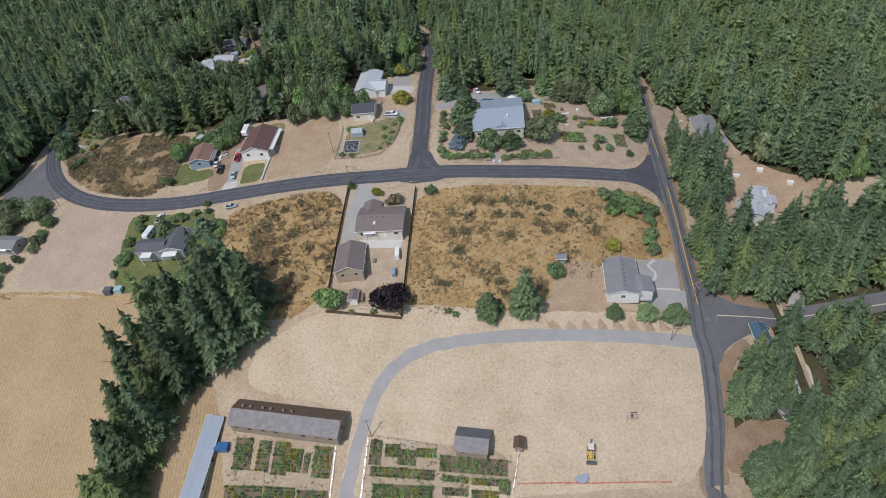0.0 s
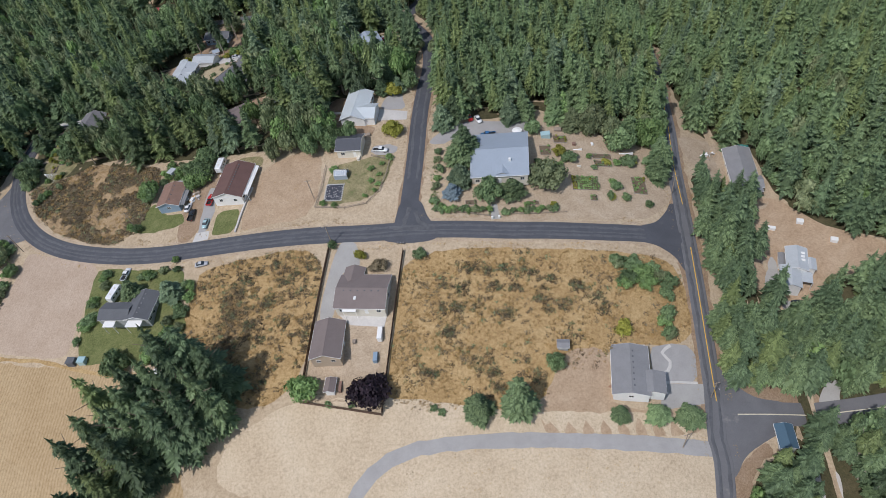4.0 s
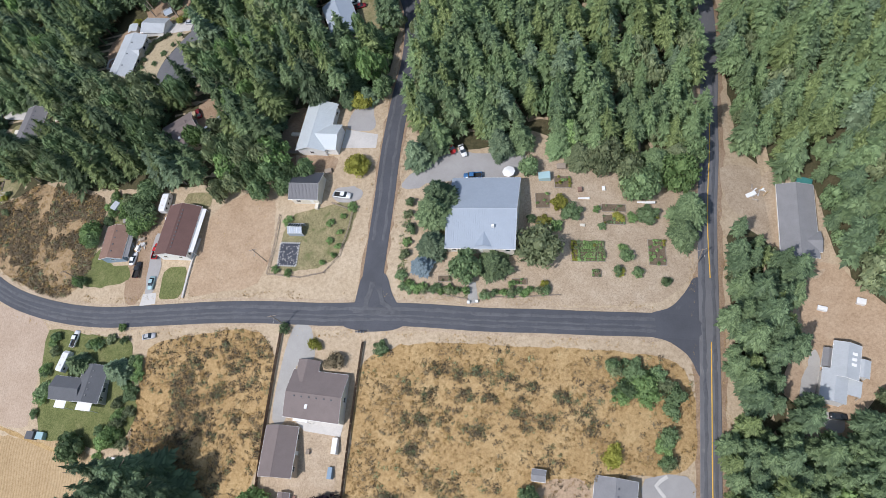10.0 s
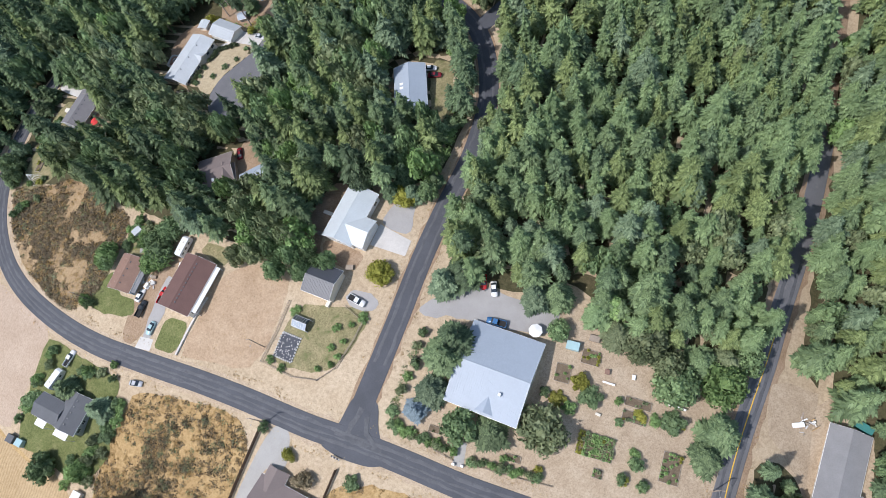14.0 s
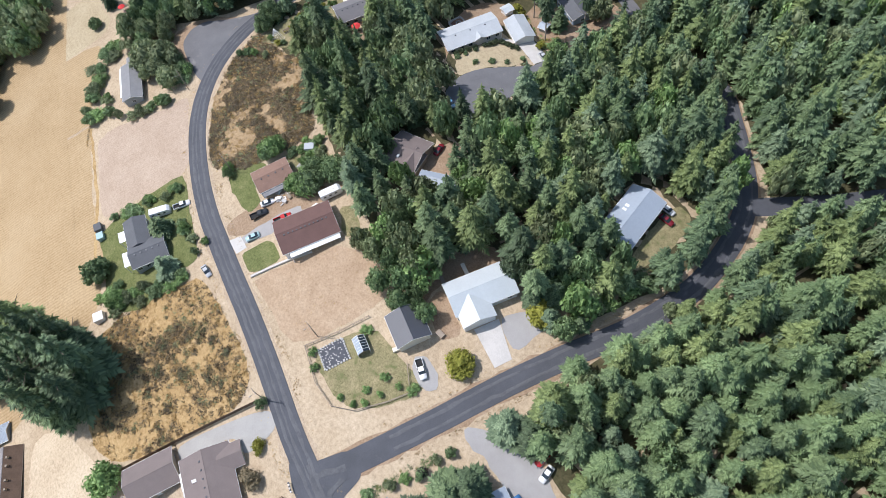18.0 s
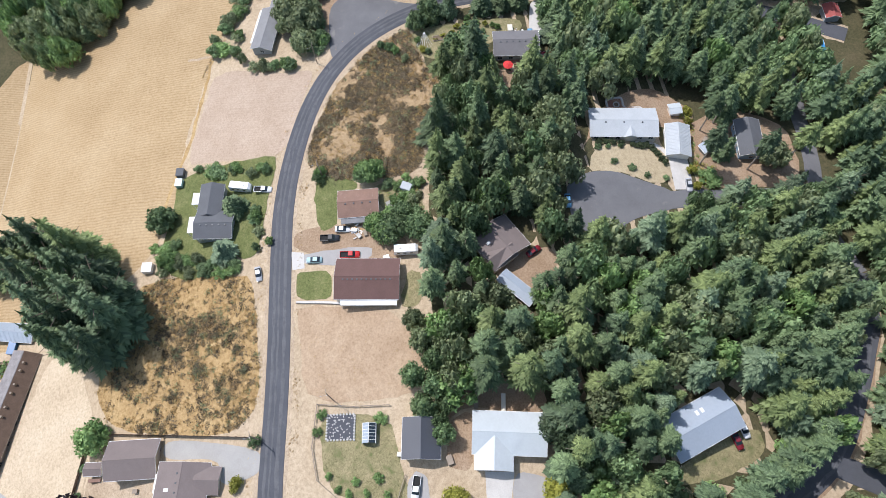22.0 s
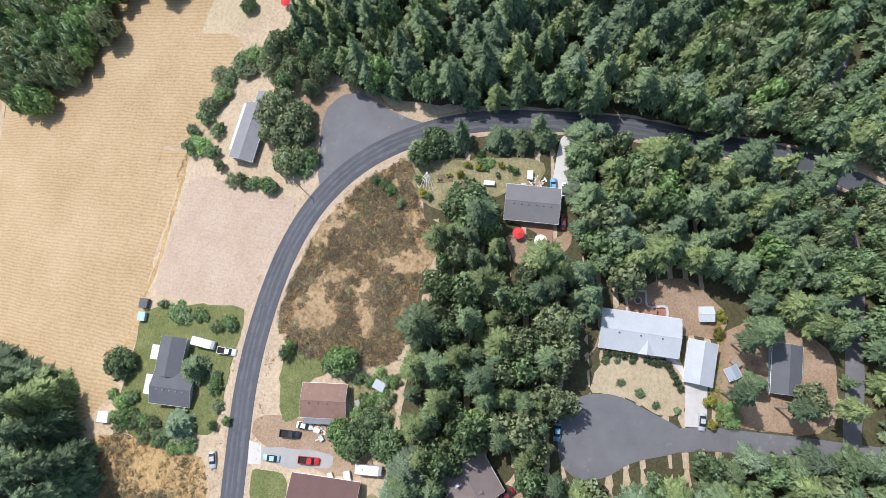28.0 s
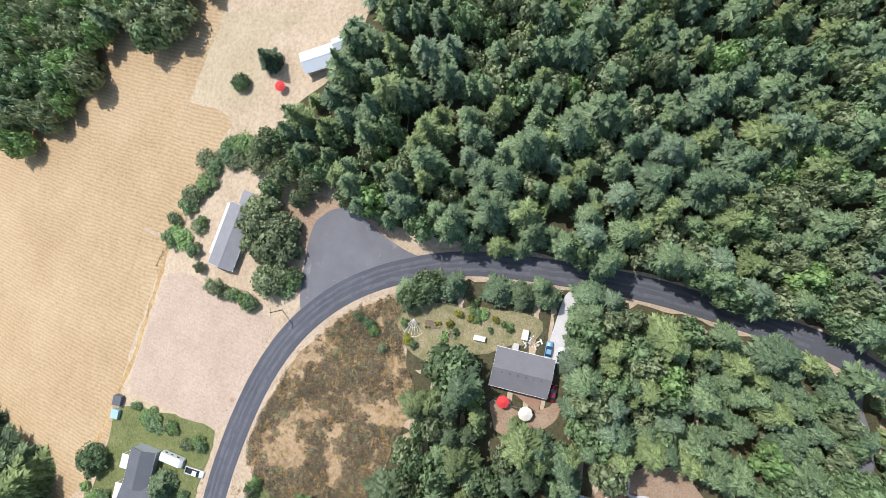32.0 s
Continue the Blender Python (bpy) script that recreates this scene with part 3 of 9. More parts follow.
LOTS = []
lot("weedy_lot", M_WEEDS, 0.02, "vacant lot of golden dry weeds and dark scrub", [(30.7, -20.2), (99.6, -23.6), (116.5, -25.2), (120.2, -34.1), (118, -53.7), (102.8, -55), (91.4, -56), (88.3, -62.3), (74.5, -61.9), (68.9, -72.6), (22.6, -71.4), (27.1, -46.7)])
lot("weedy_lot", M_WEEDS, 0.02, "vacant lot of brown dry weeds", [(-39, -16.9), (6.3, -14.4), (-1.3, -58.3), (-14.8, -67.1), (-44, -59.1), (-45.1, -41.9), (-41.9, -25.6)])
lot("brushy_hill", M_BRUSH, 0.02, "sloping lot covered in brown brush and dry grass", [(-125.5, 35.8), (-115.8, 20.1), (-103.7, 9), (-90, 3.2), (-76.8, -1), (-69.8, 2.4), (-66.8, 9.7), (-64.6, 22.4), (-65.6, 34.3), (-82.5, 38.1), (-97.9, 44.3), (-109.9, 37.8)])
patch("mown_lot", M_PINK, 0.02, "mown pale pinkish dry grass lot", [(-102.5, -39.2), (-124.8, -34.1), (-113.6, -7.5), (-113.4, 3), (-99, -2.7), (-78.9, -8.3), (-83.7, -30.5), (-85.3, -42.4)])
patch("stubble_field", M_STUBBLE, 0.015, "harvested golden grain field with fine mowing rows", [(-148.3, -106.1), (-161.8, -83.3), (-174.6, -69.7), (-170, -17.6), (-156.3, -25.4), (-133.5, -34.4), (-95, -44.1), (-73.5, -44.8), (-51.1, -53.1), (-37.6, -84), (-31.3, -149.7), (-109.9, -191.8)])
patch("stubble_field", M_STUBBLE, 0.055, "harvested golden grain field beside tall firs", [(-248.9, -12.3), (-138.7, -45.3), (-72.7, -55.8), (-65.7, -72.7), (-65.6, -102.7), (-45.5, -132.1), (-156.7, -156.7)])
patch("mown_meadow", M_TAN, 0.015, "pale mown meadow with bare patches", [(-174.9, -69.8), (-170.3, -17.2), (-177.6, -10.8), (-189.5, -14.2), (-199.2, 3.3), (-199, -30.2), (-184.8, -43.6), (-192.1, -56.1), (-184.4, -72.2)])
patch("lawn", M_LAWN, 0.05, "watered green lawn round the grey house", [(-81.8, -40.3), (-80.8, -17.4), (-75.3, -15.2), (-68.1, -22.4), (-47.6, -23.4), (-41.9, -38.3), (-50.2, -49.4), (-73.4, -45.4), (-79.2, -45.4)])
patch("lawn", M_LAWN, 0.05, "small watered lawn beside the rusty roof", [(-69.7, 1.8), (-70.2, 9), (-51.6, 7.9), (-51, 1.4)])
patch("lawn", M_LAWN, 0.05, "small watered front lawn", [(-38.7, -4.9), (-37.4, 6), (-27.4, 5.5), (-29.8, -4.8)])
patch("driveway", M_CONC, 0.055, "short white concrete driveway apron", [(-45, -6), (-44, -2.3), (-39, -2.1), (-39.1, -5.7)])
patch("driveway", M_GRAVEL, 0.045, "grey gravel driveway with parked cars", [(-43.9, -2.8), (-42.5, 17.3), (-38, 17.3), (-39.6, -2.5)])
patch("dirt_yard", M_DIRT, 0.03, "bare dirt yard and parking", [(-51.9, -5.5), (-50.1, 17.3), (-45.1, 26.4), (-37.1, 29), (-36.5, 17.3), (-44.3, -4.6)])
patch("mown_lot", M_TAN2, 0.02, "mown dry grass lot", [(-28, -4.6), (-25.4, 7.8), (-22.4, 23.1), (-2.4, 31.1), (1.8, 22.6), (-0.4, -2.6), (-19.7, -3.9)])
patch("garden_lawn", M_LAWNDRY, 0.04, "half-dry fenced garden lawn", [(1.6, 0.6), (6.2, 19.6), (18.2, 20.5), (27.8, 24.2), (27.5, 16.1), (24, 6.6), (18.5, 1.5)])
patch("driveway", M_CONC, 0.05, "pale concrete driveway", [(21.5, 40.7), (22.4, 47.6), (33.2, 44.6), (32.8, 39.7)])
patch("gravel_yard", M_GRAVEL, 0.03, "stony grey planting bed", [(22.6, 46.9), (23.9, 55.6), (30.2, 59.1), (33.4, 45.6)])
patch("driveway", M_GRAVEL, 0.05, "grey gravel driveway", [(19.6, 22.2), (20.1, 27.4), (29.6, 26.3), (29.1, 21.3)])
patch("dirt_yard", M_DIRT, 0.02, "reddish bare soil under trees", [(9.2, 33.1), (6.3, 40.1), (21.2, 38), (19.9, 31.5)])
patch("dirt_yard", M_DIRT, 0.02, "reddish bare soil behind the white house", [(-0.4, 37.2), (5.2, 57.2), (9.8, 57.3), (6.4, 37.9)])
patch("driveway", M_GRAVEL, 0.05, "wide grey gravel drive and parking", [(40.4, 25.7), (46.1, 31.1), (55.9, 36.6), (66.9, 35.3), (79, 37.1), (78.3, 27.8), (58.8, 26.2), (51.7, 26.3), (44.1, 24.1)])
patch("garden_ground", M_DIRTPALE, 0.02, "pale dusty garden ground between raised beds", [(79.1, 39.7), (94, 33.7), (122.5, 33.1), (120.3, 19.7), (126.9, 7.4), (124, -1.7), (112.3, -11.6), (60.7, -11.8), (44, -7.4), (44.1, 0.8), (58.3, 3.1), (76.6, 5.7)])
patch("driveway", M_CONCG, 0.05, "grey concrete driveway beside the fence", [(8.8, -14.6), (15, -14.6), (17, -25.7), (9.7, -25.9), (8, -42.5), (2.3, -41.9)])
patch("dirt_yard", M_DIRTPALE, 0.03, "dusty fenced back yard", [(3.2, -42), (14.9, -42.3), (25.3, -41.5), (20.4, -67.3), (-0.2, -66)])
patch("patio", M_CONC, 0.06, "white concrete patio", [(9.2, -40.1), (25.3, -41.8), (24.1, -45.9), (13.4, -44.2)])
patch("gravel_yard", M_GRAVEL, 0.04, "grey gravel front yard with a curved path", [(104.5, -54.3), (117.8, -54.4), (116.8, -65.9), (102.4, -65.8)])
patch("driveway", M_CONCG, 0.05, "grey concrete driveway", [(105, -66.3), (117.9, -66.2), (116.8, -71.8), (103.5, -73.8)])
patch("mown_lot", M_TAN2, 0.025, "mown dry grass round the grey house", [(77.8, -55.8), (91.7, -56), (88.6, -73.5), (115, -73.6), (114.2, -81), (69.1, -81), (68.9, -73.3)])
patch("dirt_yard", M_DIRT, 0.03, "bare reddish dirt behind the long pale house", [(-64.3, 81.7), (-82.7, 92.6), (-91.3, 110.5), (-79.3, 123.6), (-72.2, 120.2), (-73.7, 108.4), (-72.4, 88.2)])
patch("mown_lot", M_TAN, 0.03, "greyish dry front lawn with round shrubs", [(-66.2, 86.9), (-72.4, 100.1), (-66.2, 109.8), (-55.3, 110.2), (-52, 102.4), (-57.2, 94.2), (-58.5, 83.1)])
M_BRICKRED = hard_mat("brick_red_paving", (0.3, 0.15, 0.11), 0.3, 0.9, 1.5, 0.2)
patch("patio", M_BRICKRED, 0.055, "brick-red paved patio behind the house", [(-79.2, 95.0), (-84.3, 95.2), (-85.0, 96.1), (-85.4, 99.3), (-84.9, 100.5), (-81.2, 100.7), (-81.1, 105.9), (-77.8, 105.7), (-76.2, 96.4)], False)
ribbon("path", [(-67.6, 99.1), (-67.5, 102.8), (-66.8, 106.1), (-64.8, 108.3), (-62.7, 109.4)], 1.5, M_CONC, 0.06, "pale concrete path from the porch to the drive", "path")
patch("driveway", M_CONC, 0.05, "pale concrete driveway", [(-63.5, 109.6), (-63.6, 115.7), (-49.8, 114), (-50.1, 108.1)])
patch("dirt_yard", M_DIRT, 0.025, "reddish dirt yard under tall trees", [(-73.6, 119.8), (-78.5, 128.5), (-77, 138.3), (-69.8, 150.1), (-47.4, 147.6), (-50, 115.5), (-64.9, 117.3)])
patch("dirt_yard", M_DIRT, 0.025, "reddish dirt clearing", [(-34.9, 59.3), (-34.3, 69.3), (-22.3, 65.9), (-23.1, 55.5), (-29, 49.9)])
patch("dirt_yard", M_LAWNDRY, 0.03, "patchy grass yard", [(24.2, 90.1), (17.7, 111.1), (26.1, 110.3), (30.7, 95.4), (29.7, 84.7)])
patch("driveway", M_CONC, 0.05, "white concrete driveway with two cars", [(-123.9, 77.5), (-130.7, 79.1), (-131.4, 83.1), (-111.6, 82), (-111.9, 75.3)])
patch("garden_lawn", M_LAWNDRY, 0.03, "half-dry lawn with garden beds", [(-123.3, 34.2), (-124, 73.6), (-117.5, 74.4), (-113.3, 62.8), (-106.7, 47), (-111.1, 38.1)])
patch("dirt_yard", M_DIRTPALE, 0.02, "pale dirt yard beside the long house", [(134.7, 34.6), (151, 35), (162.5, 29.5), (163.5, 6), (158, -2), (152, -3), (146.5, 10.5), (142, 15), (136, 20.6)])
patch("dirt_yard", M_TAN2, 0.024, "warm dry grass and dirt round the white house", [(150, 2), (162, 4), (169, -4), (176, -12), (193, -20), (190, -34), (173, -30), (168, -33), (161, -39), (158.5, -45), (148.5, -44.5), (149, -37), (144, -34.5), (144, -28.5), (149, -21), (147, -13)])
patch("driveway", M_CONCG, 0.035, "grey paved strip beside the white house", [(151.5, -24), (154, -20.5), (155, -24), (152.6, -33), (153, -37.5), (158.5, -38.2), (158, -43), (154.5, -43), (151, -39), (149.8, -33)])
patch("garden_ground", M_DIRTPALE, 0.03, "fenced vegetable garden ground", [(-32.8, -96.7), (0.4, -104.6), (-2.5, -123.2), (-35.7, -119)])
patch("garden_ground", M_DIRTPALE, 0.03, "fenced vegetable garden ground", [(10.3, -105.7), (54.2, -112.9), (49, -128.1), (6.6, -123.9)])
patch("dirt_shoulder", M_DIRT, 0.02, "pale dirt turnout beside the road", [(-116.5, 10.7), (-125.8, 9.8), (-138, 3.5), (-142.4, -5.6), (-148.5, 8.5), (-147.8, 21.4), (-134.9, 35.6), (-135.8, 30.9)])
patch("garden_lawn", M_LAWNDRY, 0.035, "overgrown garden beside the rusty roof", [(-63.2, 19.3), (-61.6, 32.4), (-49.3, 34.2), (-48.4, 26.2), (-54.9, 20.8)])
patch("lawn", M_LAWN, 0.045, "watered lawn strip beside the road", [(-69.1, 2.2), (-68.5, 10.9), (-62.5, 15.9), (-60.4, 9.1), (-50.1, 7.5), (-49.4, 2.3)])
patch("path", M_CONCG, 0.06, "short concrete path to the gate", [(61.4, -4.8), (63.3, -4.7), (63.8, -10.7), (60.7, -10.9)])
patch("dirt_yard", M_DIRT, 0.03, "reddish dirt below the decks", [(-102.1, 61.8), (-97.1, 73.5), (-104.5, 82), (-95.2, 79.6), (-91, 65.2)])
patch("forest_litter", M_DIRT, 0.015, "reddish needle litter at the wood's edge", [(-3.3, 33.2), (1.9, 56.5), (8.8, 59.1), (5.3, 39.3), (10.2, 31)])
patch("lawn", M_LAWNDRY, 0.035, "half-dry lawn strip beside the dirt yard", [(-33.3, 26.9), (-32.1, 31), (-22.3, 29.5), (-22.8, 24)])
ribbon("path", [(110.5, -54.9), (107.4, -57.2), (109.3, -59.8), (108, -62.6), (104.8, -64.3), (102.8, -65.1)], 0.9, M_CONC, 0.07, "curved pale stone path across the gravel yard", "path")
ribbon("path", [(105.2, -66), (110.4, -65.7), (116.2, -65.9)], 0.5, M_CONC, 0.07, "white kerb edging the gravel yard", "path")
ribbon("track", [(150.6, -9.5), (157.9, -8.5), (165.3, -14.8), (172.2, -23.3)], 0.8, M_DIRTPALE, 0.02, "faint pale wheel rut in the dry grass", "path", ragged=0.5)
ribbon("track", [(150.1, -12), (157.4, -11.4), (164.7, -18), (171.7, -26.3)], 0.8, M_DIRTPALE, 0.02, "faint pale wheel rut in the dry grass", "path", ragged=0.5)
ribbon("track", [(-151.2, -89.8), (-139.6, -69.8), (-134.3, -52.9), (-131.2, -35.8)], 1.0, M_DIRTPALE, 0.03, "faint curved wheel track across the grain field", "path", ragged=0.6)
ribbon("track", [(-129.2, -35.6), (-111.5, -38.7), (-95, -41.9), (-79.2, -46.9), (-65.3, -50.6)], 1.0, M_WEEDS, 0.03, "golden uncut strip along the field", "path", ragged=0.6)
patch("mown_meadow", M_STRAW, 0.013, "bleached mown straw meadow crossed by the gravel drive", [(-26.1, -75.2), (-6.5, -64.9), (23.4, -66.4), (64.1, -73.7), (118, -74.8), (117.9, -84.9), (105.4, -129.9), (-0.1, -123.4), (6.2, -97.1), (-29.8, -86.3)])
patch("lawn", M_LAWN, 0.06, "watered lawn between the house and the road", [(-82.1, -34.1), (-81.6, -11), (-75.2, -11), (-65.1, -13.6), (-56, -14.6), (-45.8, -16.6), (-45.9, -22.7), (-56.3, -25.8), (-72, -28.6)])


# ---- houses ----
def window_at(parent, x, y, z, w, h, yaw, mat_frame):
    """A window lying on a wall whose outside looks along yaw (degrees, in the house's axes)."""
    t = 0.07
    fr = Shape().box(-w / 2 - t, w / 2 + t, -0.06, 0.0, -t, 0.0).box(-w / 2 - t, w / 2 + t, -0.06, 0.0, h, h + t).box(-w / 2 - t, -w / 2, -0.06, 0.0, 0, h).box(w / 2, w / 2 + t, -0.06, 0.0, 0, h).box(-0.03, 0.03, -0.05, 0.0, 0, h)
    ob = part("window", fr.mesh("window", mat_frame), parent, pose(x, y, z, 0, 0, yaw))
    part("pane", Shape().box(-w / 2, w / 2, -0.025, 0.0, 0, h).mesh("pane", M_GLASS), ob)


def roof_slopes(parent, L, W, eave, rise, mat, trim, y_split=0.0, seams=0.0, thick=0.16, vents=0, skylights=0, cap=True):
    """Two slabs that meet at a ridge along x, with fascia boards, ridge cap, ribs, vents and skylights."""
    for s in (-1, 1):
        w = W / 2 - s * y_split if s > 0 else W / 2 + y_split
        y0 = y_split
        ye = y0 + s * w
        v = []
        for x in (-L / 2, L / 2):
            v += [(x, y0, eave + rise), (x, ye, eave), (x, ye, eave - thick), (x, y0, eave + rise - thick)]
        sl = Shape().add(v, [(0, 1, 5, 4), (3, 7, 6, 2), (1, 2, 6, 5), (0, 3, 2, 1), (4, 5, 6, 7)])
        ob = part("roof_slope", sl.mesh("roof_slope", mat), parent)
        if seams:
            rb = Shape()
            n = int(L / seams)
            up = Vector((0, s * rise / w, 1)).normalized()
            for i in range(1, n):
                x = -L / 2 + i * L / n
                a, b = Vector((x, y0, eave + rise)), Vector((x, ye, eave))
                q = up * 0.045
                e = Vector((0.022, 0, 0))
                rb.add([a - e, b - e, b + e, a + e, a - e + q, b - e + q, b + e + q, a + e + q], [(4, 5, 6, 7), (0, 1, 5, 4), (3, 7, 6, 2), (1, 2, 6, 5)])
            part("roof_ribs", rb.mesh("roof_ribs", mat), ob)
        part("fascia", Shape().box(-L / 2 - 0.02, L / 2 + 0.02, ye - 0.03 if s < 0 else ye, ye if s < 0 else ye + 0.03, eave - thick - 0.08, eave - 0.01).mesh("fascia", trim), parent)
        gt = Shape().box(-L / 2, L / 2, ye + s * 0.03 - 0.06, ye + s * 0.03 + 0.06, eave - thick - 0.02, eave - thick + 0.08)
        part("gutter", gt.mesh("gutter", trim), parent)
        for x in (-L / 2, L / 2):
            k = 0.03 if x > 0 else -0.03
            vb = []
            for xx in (x, x + k):
                vb += [(xx, y0, eave + rise + 0.02), (xx, ye, eave + 0.02), (xx, ye, eave - thick - 0.06), (xx, y0, eave + rise - thick - 0.06)]
            part("barge_board", Shape().add(vb, [(0, 1, 2, 3), (7, 6, 5, 4), (0, 4, 5, 1), (1, 5, 6, 2), (2, 6, 7, 3), (3, 7, 4, 0)]).mesh("barge_board", trim), parent)
        for i in range(vents if s < 0 else 0):
            x = -L * 0.4 + L * 0.8 * (i + 0.5) / vents
            y, z = y0 + s * w * 0.14, eave + rise * 0.86
            part("roof_vent", Shape().soft(x - 0.22, x + 0.22, y - 0.2, y + 0.2, z - 0.1, z + 0.18).mesh("roof_vent", M_R_DARK if mat is not M_R_DARK else M_R_GREY), parent)
        for i in range(skylights if s < 0 else 0):
            x = -L * 0.1 + i * 1.5
            y, z = y0 + s * w * 0.5, eave + rise * 0.5
            fr = part("skylight", Shape().soft(x - 0.4, x + 0.4, y - 0.6, y + 0.6, z - 0.3, z + 0.22).mesh("skylight", M_WHITE), parent)
    if cap:
        part("ridge_cap", Shape().add([(-L / 2, y_split - 0.16, eave + rise - 0.16 * rise / (W / 2) + 0.02), (-L / 2, y_split, eave + rise + 0.05), (-L / 2, y_split + 0.16, eave + rise - 0.16 * rise / (W / 2) + 0.02), (L / 2, y_split - 0.16, eave + rise - 0.16 * rise / (W / 2) + 0.02), (L / 2, y_split, eave + rise + 0.05), (L / 2, y_split + 0.16, eave + rise - 0.16 * rise / (W / 2) + 0.02)], [(0, 3, 4, 1), (1, 4, 5, 2), (0, 1, 2), (3, 5, 4)]).mesh("ridge_cap", mat), parent)


def walls(parent, L, W, eave, rise, mat, inset=0.45, low=-1.6, gable=True):
    x, y = L / 2 - inset, W / 2 - min(inset, W / 2 * 0.5)
    t = rise * (1 - y / (W / 2))
    e, top = eave + t - 0.17, eave + rise - 0.19
    if not gable:
        part("wall", Shape().box(-x, x, -y, y, low, eave - 0.17).mesh("wall", mat), parent)
        return x, y
    for s in (-1, 1):
        a, b = (s * (x - 0.15), s * x) if s > 0 else (s * x, s * (x - 0.15))
        v = []
        for xx in (a, b):
            v += [(xx, -y, low), (xx, y, low), (xx, y, e), (xx, 0, top), (xx, -y, e)]
        part("gable_wall", Shape().add(v, [(4, 3, 2, 1, 0), (5, 6, 7, 8, 9), (0, 1, 6, 5), (1, 2, 7, 6), (2, 3, 8, 7), (3, 4, 9, 8), (4, 0, 5, 9)]).mesh("gable_wall", mat), parent)
        y0, y1 = (s * (y - 0.15), s * y) if s > 0 else (s * y, s * (y - 0.15))
        part("wall", Shape().box(-x + 0.15, x - 0.15, y0, y1, low, e).mesh("wall", mat), parent)
    return x, y


def fit_out(parent, x, y, eave, trim, n_front=4, n_back=3, door=True, n_end=1):
    for i in range(n_front):
        if not (door and i == n_front // 2):
            window_at(parent, -x + (i + 0.5) * 2 * x / n_front, -y - 0.01, 1.0, 1.3, 1.15, 0, trim)
    for i in range(n_back):
        window_at(parent, -x + (i + 0.5) * 2 * x / n_back, y + 0.01, 1.0, 1.2, 1.1, 180, trim)
    for s, yaw in ((-1, -90), (1, 90)):
        for i in range(n_end):
            window_at(parent, s * (x + 0.01), -y + (i + 0.5) * 2 * y / n_end, 1.0, 1.2, 1.1, yaw, trim)
    if door:
        dx = -x + (n_front // 2 + 0.5) * 2 * x / n_front
        dr = part("door", Shape().box(dx - 0.46, dx + 0.46, -y - 0.06, -y, 0.05, 2.1).box(dx - 0.55, dx - 0.46, -y - 0.08, -y, 0, 2.18).box(dx + 0.46, dx + 0.55, -y - 0.08, -y, 0, 2.18).mesh("door", trim), parent)
        part("door_handle", Shape().soft(dx + 0.33, dx + 0.39, -y - 0.13, -y - 0.06, 1.0, 1.06).mesh("door_handle", M_CHROME), dr)


def house(name, label, x, y, yaw, L, W, eave, rise, roof, wall, trim=None, category="house", seams=0.0, vents=0, skylights=0, n=(4, 3, 1), door=True, up=0.0, plain_box=False):
    trim = trim or M_WHITE
    ob = thing(name, x, y, yaw, label, category, up=up)
    wx, wy = walls(ob, L, W, eave, rise, wall)
    roof_slopes(ob, L, W, eave, rise, roof, trim, seams=seams, vents=vents, skylights=skylights)
    if not plain_box:
        fit_out(ob, wx, wy, eave, trim, n[0], n[1], door, n[2])
    return ob


def wing(parent, name, x, y, yaw, L, W, eave, rise, roof, wall, trim=None, seams=0.0, garage=False):
    """A lower or cross wing, as one part with its own walls, slopes and boards as sub-parts joined."""
    s, r = Shape(), Shape()
    ins = 0.35
    v = []
    for xx in (-L / 2 + ins, L / 2 - ins):
        v += [(xx, -W / 2 + ins, -1.6), (xx, W / 2 - ins, -1.6), (xx, W / 2 - ins, eave - 0.05), (xx, 0, eave + rise - 0.2), (xx, -W / 2 + ins, eave - 0.05)]
    s.add(v, [(4, 3, 2, 1, 0), (5, 6, 7, 8, 9), (0, 1, 6, 5), (1, 2, 7, 6), (2, 3, 8, 7), (3, 4, 9, 8), (4, 0, 5, 9)])
    ob = part(name, s.mesh(name, wall), parent, pose(x, y, 0, 0, 0, yaw))
    for k in (-1, 1):
        q = []
        for xx in (-L / 2, L / 2):
            q += [(xx, 0, eave + rise), (xx, k * W / 2, eave), (xx, k * W / 2, eave - 0.15), (xx, 0, eave + rise - 0.15)]
        part("roof_slope", Shape().add(q, [(0, 1, 5, 4), (3, 7, 6, 2), (1, 2, 6, 5), (0, 3, 2, 1), (4, 5, 6, 7)]).mesh("roof_slope", roof), ob)
        part("fascia", Shape().box(-L / 2, L / 2, k * W / 2 - 0.03, k * W / 2 + 0.03, eave - 0.24, eave - 0.02).mesh("fascia", trim or M_WHITE), ob)
    if garage:
        part("garage_door", Shape().box(L / 2 - ins, L / 2 - ins + 0.05, -W * 0.3, W * 0.3, 0, 2.2).mesh("garage_door", M_WHITE), ob)
    return ob


